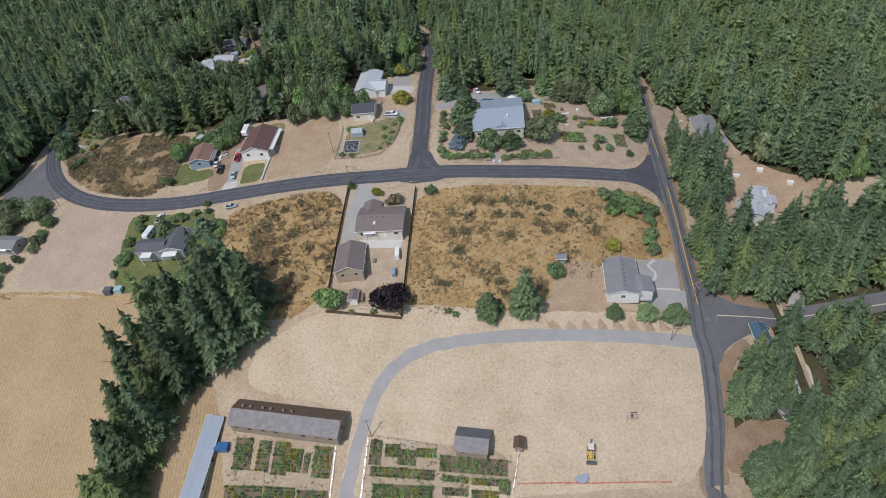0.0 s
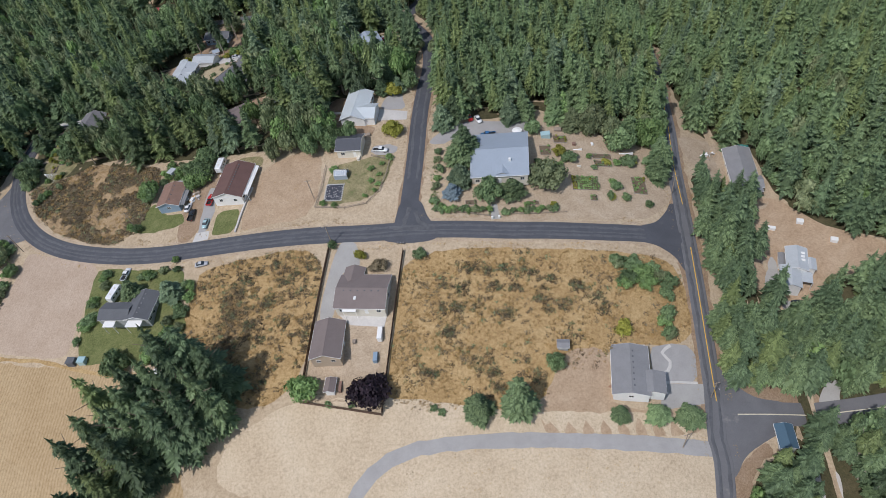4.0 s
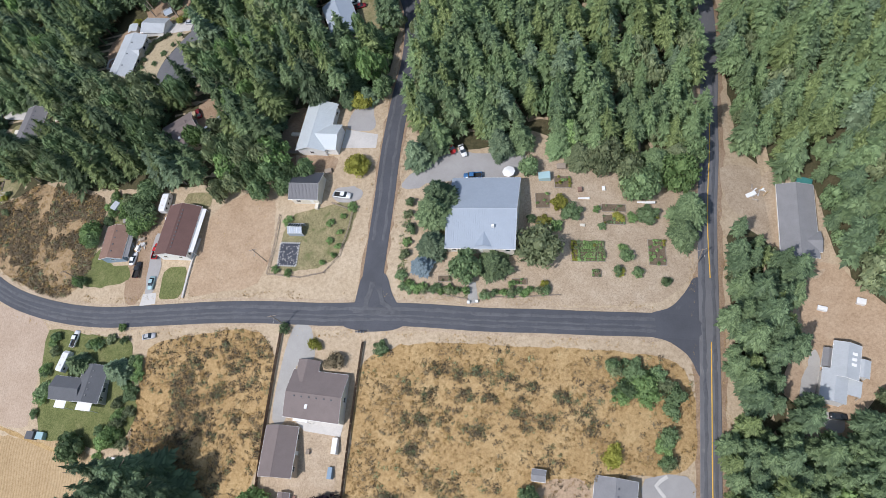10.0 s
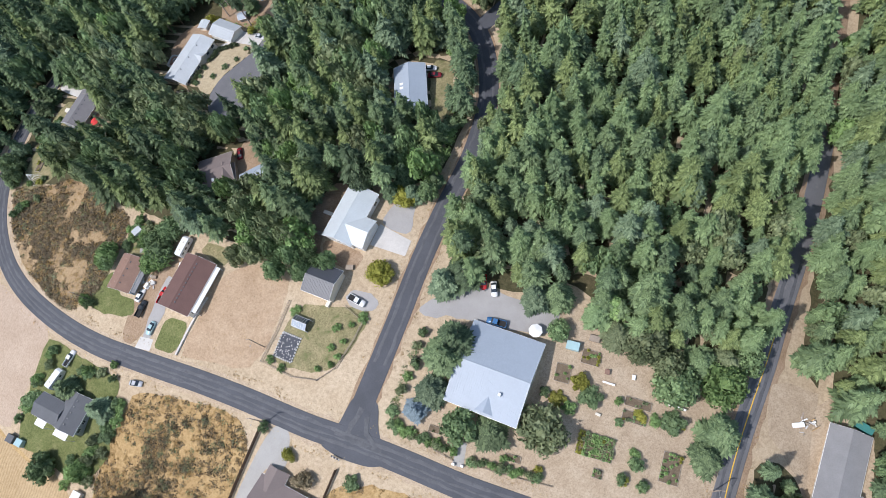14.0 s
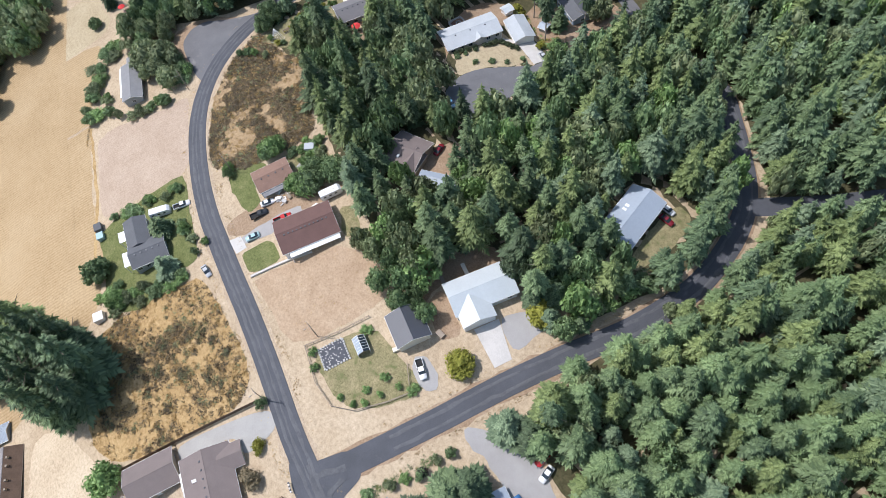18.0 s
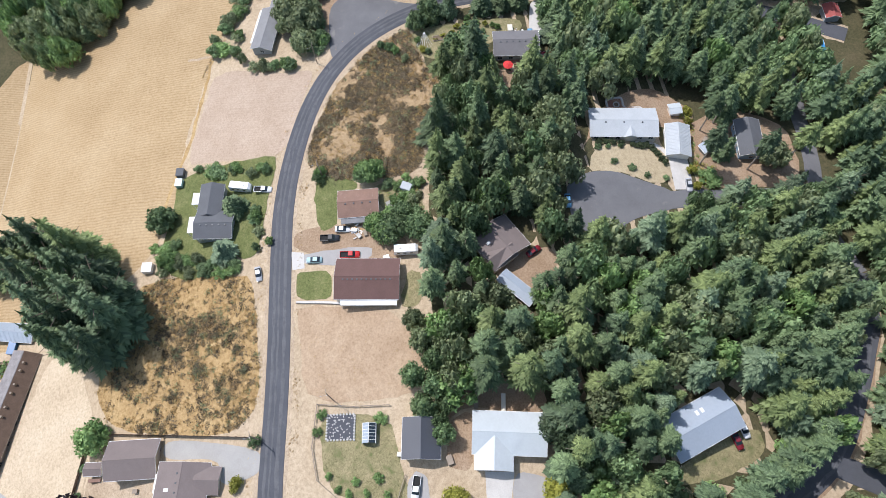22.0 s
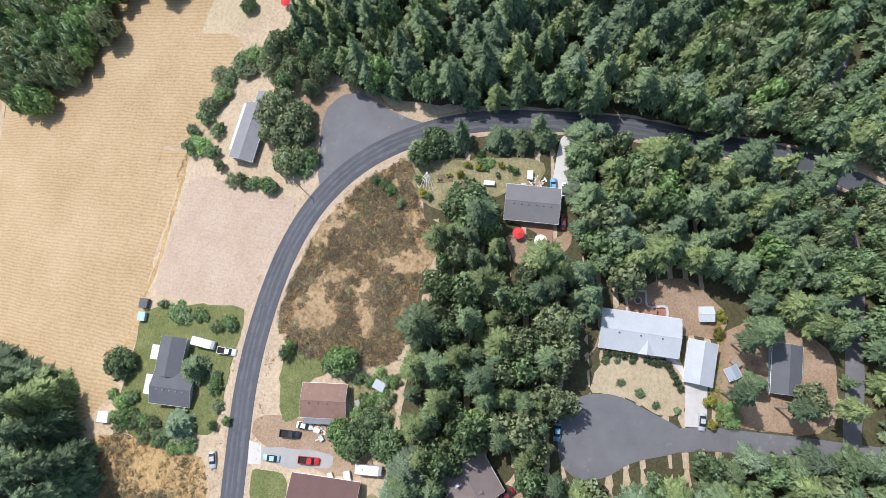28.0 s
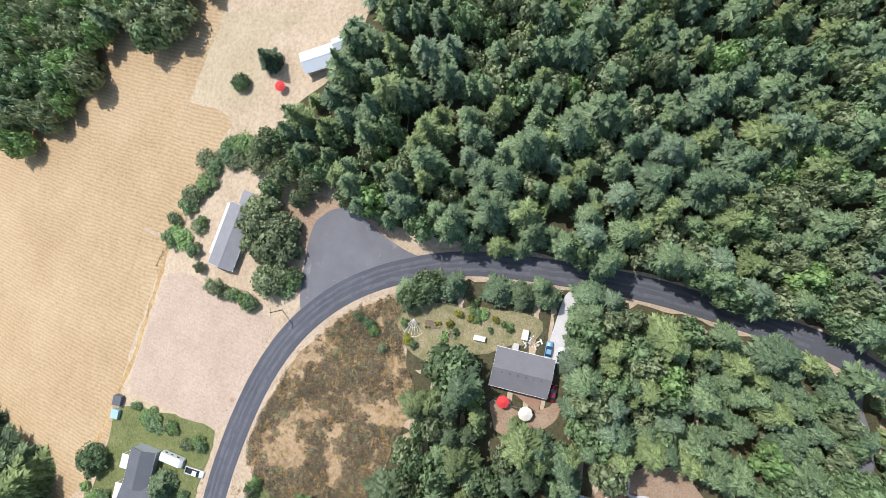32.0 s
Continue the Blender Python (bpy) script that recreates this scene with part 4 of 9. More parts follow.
def lean_roof(parent, name, x0, x1, y0, y1, z0, z1, mat, posts=True):
    """A flat patio roof that falls from z1 at y1 to z0 at y0, on posts."""
    r = part(name, Shape().add([(x0, y0, z0), (x1, y0, z0), (x1, y1, z1), (x0, y1, z1), (x0, y0, z0 - 0.1), (x1, y0, z0 - 0.1), (x1, y1, z1 - 0.1), (x0, y1, z1 - 0.1)], [(0, 1, 2, 3), (7, 6, 5, 4), (0, 4, 5, 1), (1, 5, 6, 2), (2, 6, 7, 3), (3, 7, 4, 0)]).mesh(name, mat), parent)
    if posts:
        for x in (x0 + 0.15, x1 - 0.15):
            part("post", Shape().box(x - 0.06, x + 0.06, y0 + 0.1, y0 + 0.22, -1.2, z0 - 0.1).mesh("post", M_WHITE), r)


# brown-roofed house by the lane
h = house("house", "white-walled house with a brown shingle roof and ridge vents", -31.2, 16.1, 83, 17.6, 11.9, 3.3, 2.1, M_R_BROWN, M_WHITE, vents=11, n=(5, 3, 2))
lean_roof(h, "side_porch", -7, 8.2, -7.4, -5.5, 2.7, 3.1, M_WHITE)
# charcoal garage
h = house("garage", "charcoal metal roofed garage with white walls", 12.3, 26.4, 80.7, 9.8, 9.4, 3.4, 1.9, M_R_BLACK, M_CREAM, category="garage", seams=0.45, n=(2, 2, 0), up=0)
h.matrix_basis = pose(12.3, 26.4, G(12.3, 26.4), 0, 0, -7)
part("garage_door", Shape().box(4.25, 4.32, -1.6, 1.6, 0, 2.5).mesh("garage_door", M_WHITE), h)
# white metal roofed house
h = house("house", "white metal roofed house with a front gable", 13.8, 47.5, 80.9, 17.8, 10.2, 3.2, 2.0, M_R_WHITE, M_WHITE, seams=0.45, n=(4, 3, 1))
wing(h, "front_wing", -3.6, -4.2, -90, 9.0, 9.2, 3.2, 1.7, M_R_WHITE, M_WHITE, garage=True)
# rusty roofed cabin
h = house("cabin", "small cabin with a rusty weathered roof and blue-grey walls", -55.7, 14.9, 88, 11.9, 8.9, 2.9, 1.5, M_R_RUST, M_BLUEWALL, n=(3, 3, 1), vents=4)
lean_roof(h, "porch", -5.2, 3.5, -6.0, -4.2, 2.3, 2.7, M_R_GREY)
# dark grey L-shaped house
h = house("house", "L-shaped house with a dark grey shingle roof", -58.2, -29.6, 83.6, 11.7, 9.2, 3.1, 1.6, M_R_DARK, M_GREYWALL, vents=5)
wing(h, "north_wing", -2.2, 8.4, 90, 11.0, 7.4, 3.1, 1.4, M_R_DARK, M_GREYWALL)
part("patio_cover", Shape().box(-8.2, -5.6, -2.4, 3.0, 2.5, 2.62).mesh("patio_cover", M_WHITE), h, None, "white flat patio cover")
part("patio_cover", Shape().box(-8.2, -5.7, 7.2, 11.2, 2.5, 2.62).mesh("patio_cover", M_WHITE), h, None, "white flat patio cover")
for px, py in ((-8, -2.2), (-8, 2.8), (-8, 7.4), (-8, 11)):
    part("post", Shape().box(px - 0.06, px + 0.06, py - 0.06, py + 0.06, -1.4, 2.5).mesh("post", M_WHITE), h)
# long house by the grain field
h = house("house", "long narrow house with a grey roof and a white roof edge", -134, -13.8, -14, 18.3, 7.5, 3.0, 1.2, M_R_GREY, M_GREYWALL, n=(5, 4, 1))
lean_roof(h, "white_porch_roof", -8.4, 6.5, -4.6, -2.6, 2.6, 3.25, M_WHITE)
wing(h, "garage_wing", -10.6, 1.6, 0, 5.6, 6.2, 2.8, 1.0, M_R_GREY, M_GREYWALL)
# long pale manufactured house and its garage
h = house("manufactured_house", "long manufactured house with a pale grey roof", -73.8, 97.4, 81.9, 20.8, 10.4, 2.9, 1.3, M_R_PALE, M_CREAM, n=(6, 4, 1), vents=3)
wing(h, "entry_gable", 2.0, -3.2, -90, 4.4, 4.2, 2.9, 0.9, M_R_PALE, M_CREAM)
dk = part("deck", Shape().box(-4, 4.5, 4.4, 7.4, -0.6, 0.35).mesh("deck", M_DECK), h, None, "reddish timber deck")
h = house("garage", "white gabled garage with a pale blue metal roof", -66.3, 113, -12, 11.3, 7.6, 2.9, 1.3, M_R_PALE, M_WHITE, category="garage", seams=0.5, n=(0, 0, 0), door=False)
part("garage_door", Shape().box(4.75, 4.82, -2.2, 2.2, 0, 2.3).mesh("garage_door", M_WHITE), h)
# dark blue-grey house under tall trees
house("house", "house with a dark blue-grey roof under tall trees", -64.8, 135.2, -8, 13.1, 7.8, 3.0, 1.6, M_R_DARK, M_BLUEWALL)
house("garden_shed", "small garden shed with a pale roof", -63.8, 121.8, 23.4, 3.4, 3.6, 2.0, 0.7, M_R_BLUE, M_GREYWALL, category="shed", plain_box=True)
house("garden_shed", "small white shed behind the garage", -79.2, 116.3, 90.6, 4, 3.9, 2.1, 0.5, M_R_WHITE, M_WHITE, category="shed", plain_box=True)
# grey-brown house in the woods, with a shed
h = house("house", "house with a mottled grey-brown roof in the woods", -36.7, 53.1, 30.2, 11.5, 12.6, 3.2, 2.4, M_R_TAUPE, M_TANWALL, skylights=1)
wing(h, "cross_wing", 3.0, -2.5, -90, 8.4, 6.2, 3.3, 2.2, M_R_TAUPE, M_TANWALL)
house("shed", "low shed with a pale grey metal roof", -23, 55.8, 41.5, 11.4, 4.2, 2.5, 0.7, M_R_BLUE, M_GREYWALL, category="shed", plain_box=True)
# blue-grey roofed house by the lane bend
house("house", "house with a blue-grey metal roof and two skylights, shaded by firs", 17.1, 94.1, -69.8, 19, 10.6, 3.2, 1.9, M_R_BLUE, M_GREYWALL, skylights=2)
# house with decks
h = house("house", "house with a grey shingle roof and timber decks", -109, 70, 84, 15.1, 10.2, 3.2, 1.8, M_R_SLATE, M_GREYWALL, vents=6)
dk = part("deck", Shape().box(-5.5, 6.5, -9.4, -4.5, -1.0, 0.5).mesh("deck", M_DECK), h, None, "reddish timber deck")
for i in range(24):
    part("board", Shape().box(-5.5 + i * 0.5, -5.5 + i * 0.5 + 0.46, -9.4, -4.6, 0.504, 0.53).mesh("board", M_DECK), dk)
rl = Shape().box(-5.5, 6.5, -9.42, -9.36, 1.35, 1.43)
for i in range(13):
    rl.box(-5.5 + i * 1.0 - 0.04, -5.5 + i * 1.0 + 0.04, -9.42, -9.34, 0.5, 1.4)
part("railing", rl.mesh("railing", M_WOOD), dk)
# far houses
house("house", "white house with a pale roof at the wood's edge", -185.3, 5.3, 113.4, 9.7, 6, 2.8, 1.2, M_R_WHITE, M_WHITE, n=(3, 2, 1))
house("shed", "white outbuilding with a pale roof", -190.3, 11.4, 115.6, 5.7, 3.3, 2.4, 0.8, M_R_WHITE, M_WHITE, category="shed", plain_box=True)
house("outbuilding", "outbuilding with a bright blue roof", -94, 168.8, -8.3, 13.4, 6, 2.8, 1.0, M_R_CYAN, M_GREYWALL, category="outbuilding", n=(2, 2, 0))
house("outbuilding", "outbuilding with a dull red roof", -113.4, 181.5, -5.3, 6.3, 5.6, 2.6, 1.0, hard_mat("dull_red_roof", (0.34, 0.09, 0.08), 0.15), M_GREYWALL, category="outbuilding", plain_box=True)
# big blue-grey roofed house with gardens
h = house("house", "large house with a blue-grey standing-seam metal roof", 66.3, 14.4, -5.5, 20.2, 22.8, 3.5, 2.6, M_R_BLUE, M_CREAM, seams=0.6, n=(5, 5, 3))
wing(h, "porch_gable", 1.0, -8.2, -90, 5.2, 6.0, 3.45, 1.2, M_R_BLUE, M_CREAM)
part("chimney", Shape().soft(3.2, 4.0, -5.6, -4.9, 4.2, 6.0).mesh("chimney", M_WHITE), h, None, "small white flue on the roof")
# taupe house, garage and shed in the fenced yard
h = house("house", "house with a taupe shingle roof, white trim and a patio", 18.1, -35.5, -8, 16.9, 13.4, 3.2, 1.9, M_R_TAUPE, M_CREAM, vents=6, skylights=1)
wing(h, "garage_wing", -4.2, 6.4, 90, 6.5, 6.8, 3.2, 1.5, M_R_TAUPE, M_CREAM, garage=True)
lean_roof(h, "patio_cover", -5.4, -1.0, -7.4, -5.6, 2.6, 2.9, M_WHITE)
h = house("garage", "detached garage with a taupe roof and white trim", 7, -49.8, 86.6, 13.7, 10, 3.3, 2.2, M_R_TAUPE, M_TANWALL, category="garage", n=(3, 3, 2))
house("garden_shed", "small shed with a taupe roof", 7.5, -62.6, 84.9, 4.9, 3.5, 2.1, 0.8, M_R_TAUPE, M_WHITE, category="shed", plain_box=True)
# grey house at the corner
h = house("house", "house with a grey shingle roof and white walls", 96.2, -63.8, 80.7, 16.4, 10.9, 3.1, 1.5, M_R_GREY, M_WHITE, vents=7)
wing(h, "garage_wing", -3.6, -6.0, 0, 7.0, 7.4, 2.9, 1.1, M_R_GREY, M_WHITE)
dk = part("deck", Shape().box(-4.6, 2.0, 4.4, 7.4, -0.6, 0.3).mesh("deck", M_DECK), h, None, "reddish brick patio")
house("garden_shed", "small pale grey shed in the weeds", 77.9, -55.4, -7.1, 3.7, 3, 2.0, 0.5, M_R_GREY, M_GREYWALL, category="shed", plain_box=True)
# long grey house east of the road
h = house("house", "long house with a grey shingle roof and cream walls", 154.7, 15.2, 83, 23.6, 10, 3.3, 1.5, M_R_GREY, M_CREAM, n=(6, 5, 1))
wing(h, "entry_wing", -6.6, -3.2, -90, 5.4, 6.4, 3.2, 1.1, M_R_GREY, M_CREAM)
# white house with several roofs
h = house("house", "white house with several pale grey metal roofs", 159.8, -25.3, 72.6, 9.7, 6.7, 4.0, 1.2, M_R_PALE, M_WHITE, n=(2, 2, 1), seams=0.5, skylights=3)
wing(h, "south_block", -7.4, 2.0, 0, 8.8, 6.4, 3.4, 1.1, M_R_PALE, M_WHITE)
wing(h, "east_block", -0.8, -4.4, 0, 5.0, 3.4, 2.9, 0.6, M_R_PALE, M_WHITE)
wing(h, "west_block", 0.2, 4.0, 0, 5.4, 2.6, 2.6, 0.5, M_R_GREY, M_WHITE)
lean_roof(h, "carport_roof", -8.8, -4.4, -4.6, -1.0, 2.7, 3.0, M_R_PALE)
part("terrace", Shape().box(-13.5, -2.5, 5.3, 9.0, -1.2, 0.06).mesh("terrace", M_CONCG), h, None, "grey concrete terrace")
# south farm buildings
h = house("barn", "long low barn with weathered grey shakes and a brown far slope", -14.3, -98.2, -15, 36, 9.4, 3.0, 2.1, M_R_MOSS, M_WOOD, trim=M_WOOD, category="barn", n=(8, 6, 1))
# far slope coloured darker and browner than the near one
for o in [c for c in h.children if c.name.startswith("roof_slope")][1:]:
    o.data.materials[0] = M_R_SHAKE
for i, dx in enumerate((-14.5, -12, -7.8, -5.2, -1.0, 1.8)):
    part("roof_vent", Shape().soft(dx - 0.3, dx + 0.3, 1.0, 1.6, 4.0, 5.3).mesh("roof_vent", M_WOOD), h)
h = house("long_shed", "long narrow shed with a pale blue metal roof", -43.9, -115.2, 75, 50, 6.2, 3.2, 1.0, M_R_BLUE, M_GREYWALL, category="shed", seams=0.6, n=(6, 6, 0), door=False)
h.matrix_basis = pose(-43.9, -115.2, G(-43.9, -115.2) + 0.3, 0, -math.degrees(math.atan2(G(-37.4, -91) - G(-50.4, -139.4), 50)), 75)
h = house("shed", "garden shed with weathered grey shakes", 41, -110.3, -14.2, 10.1, 8, 2.5, 1.5, M_R_MOSS, M_WOOD, trim=M_WOOD, category="shed", n=(2, 2, 0))
# far slope gets a darker grey than the near one
for o in [c for c in h.children if c.name.startswith("roof_slope")][1:]:
    o.data.materials[0] = M_R_DARK
house("tool_shed", "tiny wooden tool shed", 54.4, -111.9, 76.7, 3.8, 3.2, 2.1, 1.0, M_R_SHAKE, M_WOOD, trim=M_WOOD, category="shed", plain_box=True)
house("cabin", "small cabin with a dark blue roof at the wood's edge", 138.4, -80.8, 84, 7.6, 5.2, 2.7, 1.0, hard_mat("dark_blue_roof", (0.07, 0.125, 0.175), 0.12, 0.6), M_GREYWALL, n=(2, 2, 0))
house("house", "house with a dark roof under tall trees", 139.6, -103.2, -62, 13, 8.6, 3.0, 1.5, M_R_DARK, M_GREYWALL)


# ---- vehicles and small things ----
def wheels(parent, xs, w, r):
    for x in xs:
        for s in (-1, 1):
            tyre = part("wheel", Shape().tube((x, s * (w / 2 - 0.1), r), (x, s * (w / 2 - 0.32), r), r, r, 12).mesh("wheel", M_TYRE), parent)
            part("rim", Shape().tube((x, s * (w / 2 - 0.09), r), (x, s * (w / 2 - 0.12), r), r * 0.6, r * 0.6, 10).mesh("rim", M_CHROME), tyre)


def hull(rings):
    """A closed body from cross rings along x: (x, half width low, z low, half width high, z high)."""
    s = Shape()
    v = []
    for x, a, z0, b, z1 in rings:
        v += [(x, -a, z0), (x, a, z0), (x, a * 1.02, (z0 + z1) / 2), (x, b, z1), (x, -b, z1), (x, -a * 1.02, (z0 + z1) / 2)]
    n = len(rings)
    f = [tuple(range(5, -1, -1)), tuple((n - 1) * 6 + i for i in range(6))]
    for k in range(n - 1):
        f += [(k * 6 + i, k * 6 + (i + 1) % 6, k * 6 + 6 + (i + 1) % 6, k * 6 + 6 + i) for i in range(6)]
    return s.add(v, f)


def sedan(x, y, yaw, colour, label):
    ob = thing("car", x, y, yaw, label, "car", up=0.06)
    m = PAINT[colour]
    part("body", hull([(-2.25, 0.75, 0.4, 0.68, 0.8), (-2.1, 0.86, 0.28, 0.8, 0.92), (-0.9, 0.9, 0.25, 0.86, 0.95), (0.9, 0.9, 0.25, 0.86, 0.92), (1.9, 0.86, 0.28, 0.76, 0.76), (2.25, 0.72, 0.4, 0.62, 0.62)]).mesh("body", m, True), ob)
    part("glasshouse", hull([(-1.65, 0.78, 0.9, 0.6, 0.98), (-0.95, 0.82, 0.9, 0.64, 1.4), (0.25, 0.82, 0.9, 0.64, 1.42), (1.05, 0.8, 0.9, 0.66, 0.95)]).mesh("glasshouse", M_GLASS), ob)
    part("roof_panel", Shape().soft(-0.95, 0.28, -0.62, 0.62, 1.4, 1.46).mesh("roof_panel", m), ob)
    for s in (-1, 1):
        part("headlight", Shape().soft(2.08, 2.24, s * 0.6 - 0.14, s * 0.6 + 0.14, 0.5, 0.68).mesh("headlight", M_CHROME), ob)
        part("tail_light", Shape().soft(-2.26, -2.16, s * 0.6 - 0.14, s * 0.6 + 0.14, 0.6, 0.8).mesh("tail_light", M_LAMPRED), ob)
    wheels(ob, (-1.35, 1.4), 1.84, 0.32)
    return ob


def pickup(x, y, yaw, colour, label):
    ob = thing("pickup_truck", x, y, yaw, label, "pickup truck", up=0.06)
    m = PAINT[colour]
    part("body", hull([(-0.35, 0.95, 0.4, 0.92, 1.05), (0.0, 0.97, 0.36, 0.93, 1.08), (1.4, 0.97, 0.36, 0.92, 1.08), (2.5, 0.94, 0.4, 0.84, 1.0), (2.8, 0.84, 0.5, 0.76, 0.85)]).mesh("body", m, True), ob)
    part("cab_glass", hull([(-0.5, 0.86, 1.05, 0.72, 1.1), (-0.35, 0.88, 1.05, 0.72, 1.65), (0.85, 0.88, 1.05, 0.72, 1.68), (1.5, 0.86, 1.05, 0.74, 1.1)]).mesh("cab_glass", M_GLASS), ob)
    part("roof_panel", Shape().soft(-0.38, 0.9, -0.72, 0.72, 1.66, 1.72).mesh("roof_panel", m), ob)
    b = Shape().box(-2.75, -0.4, -0.95, 0.95, 0.5, 0.62).box(-2.75, -0.4, -0.97, -0.85, 0.62, 1.08).box(-2.75, -0.4, 0.85, 0.97, 0.62, 1.08).box(-2.8, -2.7, -0.95, 0.95, 0.5, 1.06)
    bed_ = part("load_bed", b.mesh("load_bed", m), ob)
    part("bed_liner", Shape().box(-2.69, -0.42, -0.84, 0.84, 0.624, 0.64).mesh("bed_liner", M_TYRE), bed_)
    for s in (-1, 1):
        part("headlight", Shape().soft(2.66, 2.82, s * 0.68 - 0.14, s * 0.68 + 0.14, 0.65, 0.85).mesh("headlight", M_CHROME), ob)
        part("tail_light", Shape().soft(-2.84, -2.78, s * 0.85 - 0.08, s * 0.85 + 0.08, 0.7, 1.0).mesh("tail_light", M_LAMPRED), ob)
    wheels(ob, (-1.75, 1.75), 1.98, 0.38)
    return ob


def camper(x, y, yaw, colour, label):
    ob = thing("camper_trailer", x, y, yaw, label, "trailer", up=0.04)
    m = PAINT[colour]
    part("body", hull([(-3.4, 1.15, 0.6, 1.05, 2.5), (-3.1, 1.2, 0.5, 1.16, 2.8), (2.6, 1.2, 0.5, 1.16, 2.8), (3.3, 1.15, 0.8, 1.0, 2.2)]).mesh("body", m), ob)
    for s in (-1, 1):
        for xx in (-2.2, -0.4, 1.4):
            part("window", Shape().box(xx - 0.4, xx + 0.4, s * 1.215 - 0.012, s * 1.215 + 0.012, 1.5, 2.1).mesh("window", M_GLASS), ob)
    for xx in (-1.6, 1.0):
        part("roof_vent", Shape().soft(xx - 0.25, xx + 0.25, -0.25, 0.25, 2.79, 2.95).mesh("roof_vent", M_CREAM), ob)
    part("hitch", Shape().tube((3.2, 0, 0.5), (4.3, 0, 0.5), 0.06).tube((4.1, 0, 0), (4.1, 0, 0.5), 0.04).mesh("hitch", M_TYRE), ob)
    wheels(ob, (-0.6, 0.4), 2.3, 0.36)
    return ob


FENCE_MAT = {"board": M_R_SHAKE, "rail": M_WOOD, "wire": M_WOOD, "red": M_R_RED}


def fence(pts, h, kind, label):
    x0, y0 = pts[0]
    ob = thing("fence", x0, y0, 0, label, "fence")
    zb = G(x0, y0)
    m = FENCE_MAT[kind]
    for (xa, ya), (xb, yb) in zip(pts, pts[1:]):
        d = Vector((xb - xa, yb - ya))
        L = d.length
        yaw = math.degrees(math.atan2(d.y, d.x))
        gap = 2.4 if kind != "wire" else 3.0
        n = max(1, round(L / gap))
        for i in range(n + 1):
            x, y = xa + d.x * i / n, ya + d.y * i / n
            part("post", Shape().soft(-0.06, 0.06, -0.06, 0.06, -0.3, h).mesh("post", m), ob, pose(x - x0, y - y0, G(x, y) - zb, 0, 0, yaw))
        for i in range(n):
            x, y = xa + d.x * (i + 0.5) / n, ya + d.y * (i + 0.5) / n
            xe, ye, xs, ys = xa + d.x * (i + 1) / n, ya + d.y * (i + 1) / n, xa + d.x * i / n, ya + d.y * i / n
            tilt = math.degrees(math.atan2(G(xe, ye) - G(xs, ys), L / n))
            at = pose(x - x0, y - y0, G(x, y) - zb, 0, -tilt, yaw)
            w = L / n
            if kind == "board":
                k = int(w / 0.2)
                me = Shape().box(-w / k / 2 + 0.006, w / k / 2 - 0.006, 0.06, 0.085, 0.05, h - 0.04).mesh("board", m)
                panel = part("fence_panel", Shape().box(-w / 2, w / 2, 0.02, 0.06, 0.4, 0.5).mesh("fence_panel", m), ob, at)
                part("rail", Shape().box(-w / 2, w / 2, 0.02, 0.06, h - 0.5, h - 0.4).mesh("rail", m), panel)
                for j in range(k):
                    part("board", me, panel, pose(-w / 2 + (j + 0.5) * w / k, 0, 0.02 * ((j * 7) % 3)))
            elif kind == "rail":
                for z in (0.4, 0.85):
                    part("rail", Shape().box(-w / 2 - 0.1, w / 2 + 0.1, -0.05, 0.05, z * h, z * h + 0.12).mesh("rail", m), ob, at)
            else:
                s = Shape()
                for z in (0.2, 0.45, 0.7, 0.95):
                    s.box(-w / 2, w / 2, -0.012, 0.012, z * h, z * h + (0.05 if kind == "red" else 0.02))
                part("wire", s.mesh("wire", m if kind == "red" else M_CHROME), ob, at)
    return ob


def low_wall(pts, label):
    line = smooth_line(pts, 1.2)
    x0, y0 = line[0]
    ob = thing("retaining_wall", x0, y0, 0, label, "wall")
    s = Shape()
    for a, b in zip(line, line[1:]):
        n = Vector((-(b - a).y, (b - a).x)).normalized() * 0.3
        v = []
        for p in (a - n, b - n, b + n, a + n):
            v.append((p.x - x0, p.y - y0, G(p.x, p.y) - G(x0, y0) - 0.3))
        v += [(p[0], p[1], p[2] + 0.95) for p in v]
        s.add(v, [(4, 5, 6, 7), (0, 1, 5, 4), (2, 3, 7, 6), (3, 0, 4, 7), (1, 2, 6, 5)])
    part("wall_run", s.mesh("wall_run", M_CONC), ob)
    return ob


def pole(x, y):
    ob = thing("utility_pole", x, y, 10, "wooden utility pole with a crossarm and transformer", "pole", "utility poles")
    part("shaft", Shape().tube((0, 0, -0.5), (0, 0, 9.4), 0.16, 0.11, 8).mesh("shaft", M_WOOD), ob)
    arm = part("crossarm", Shape().box(-1.2, 1.2, -0.07, 0.07, 8.7, 8.84).mesh("crossarm", M_WOOD), ob)
    for i in (-1.05, -0.45, 0.45, 1.05):
        part("insulator", Shape().tube((i, 0, 8.84), (i, 0, 9.05), 0.05, 0.04, 6).mesh("insulator", M_CHROME), arm)
    part("lamp_arm", Shape().tube((0, 0, 7.6), (0.1, -1.5, 8.1), 0.04, 0.03, 6).soft(-0.02, 0.22, -1.8, -1.4, 8.05, 8.16).mesh("lamp_arm", M_CONCG), ob)



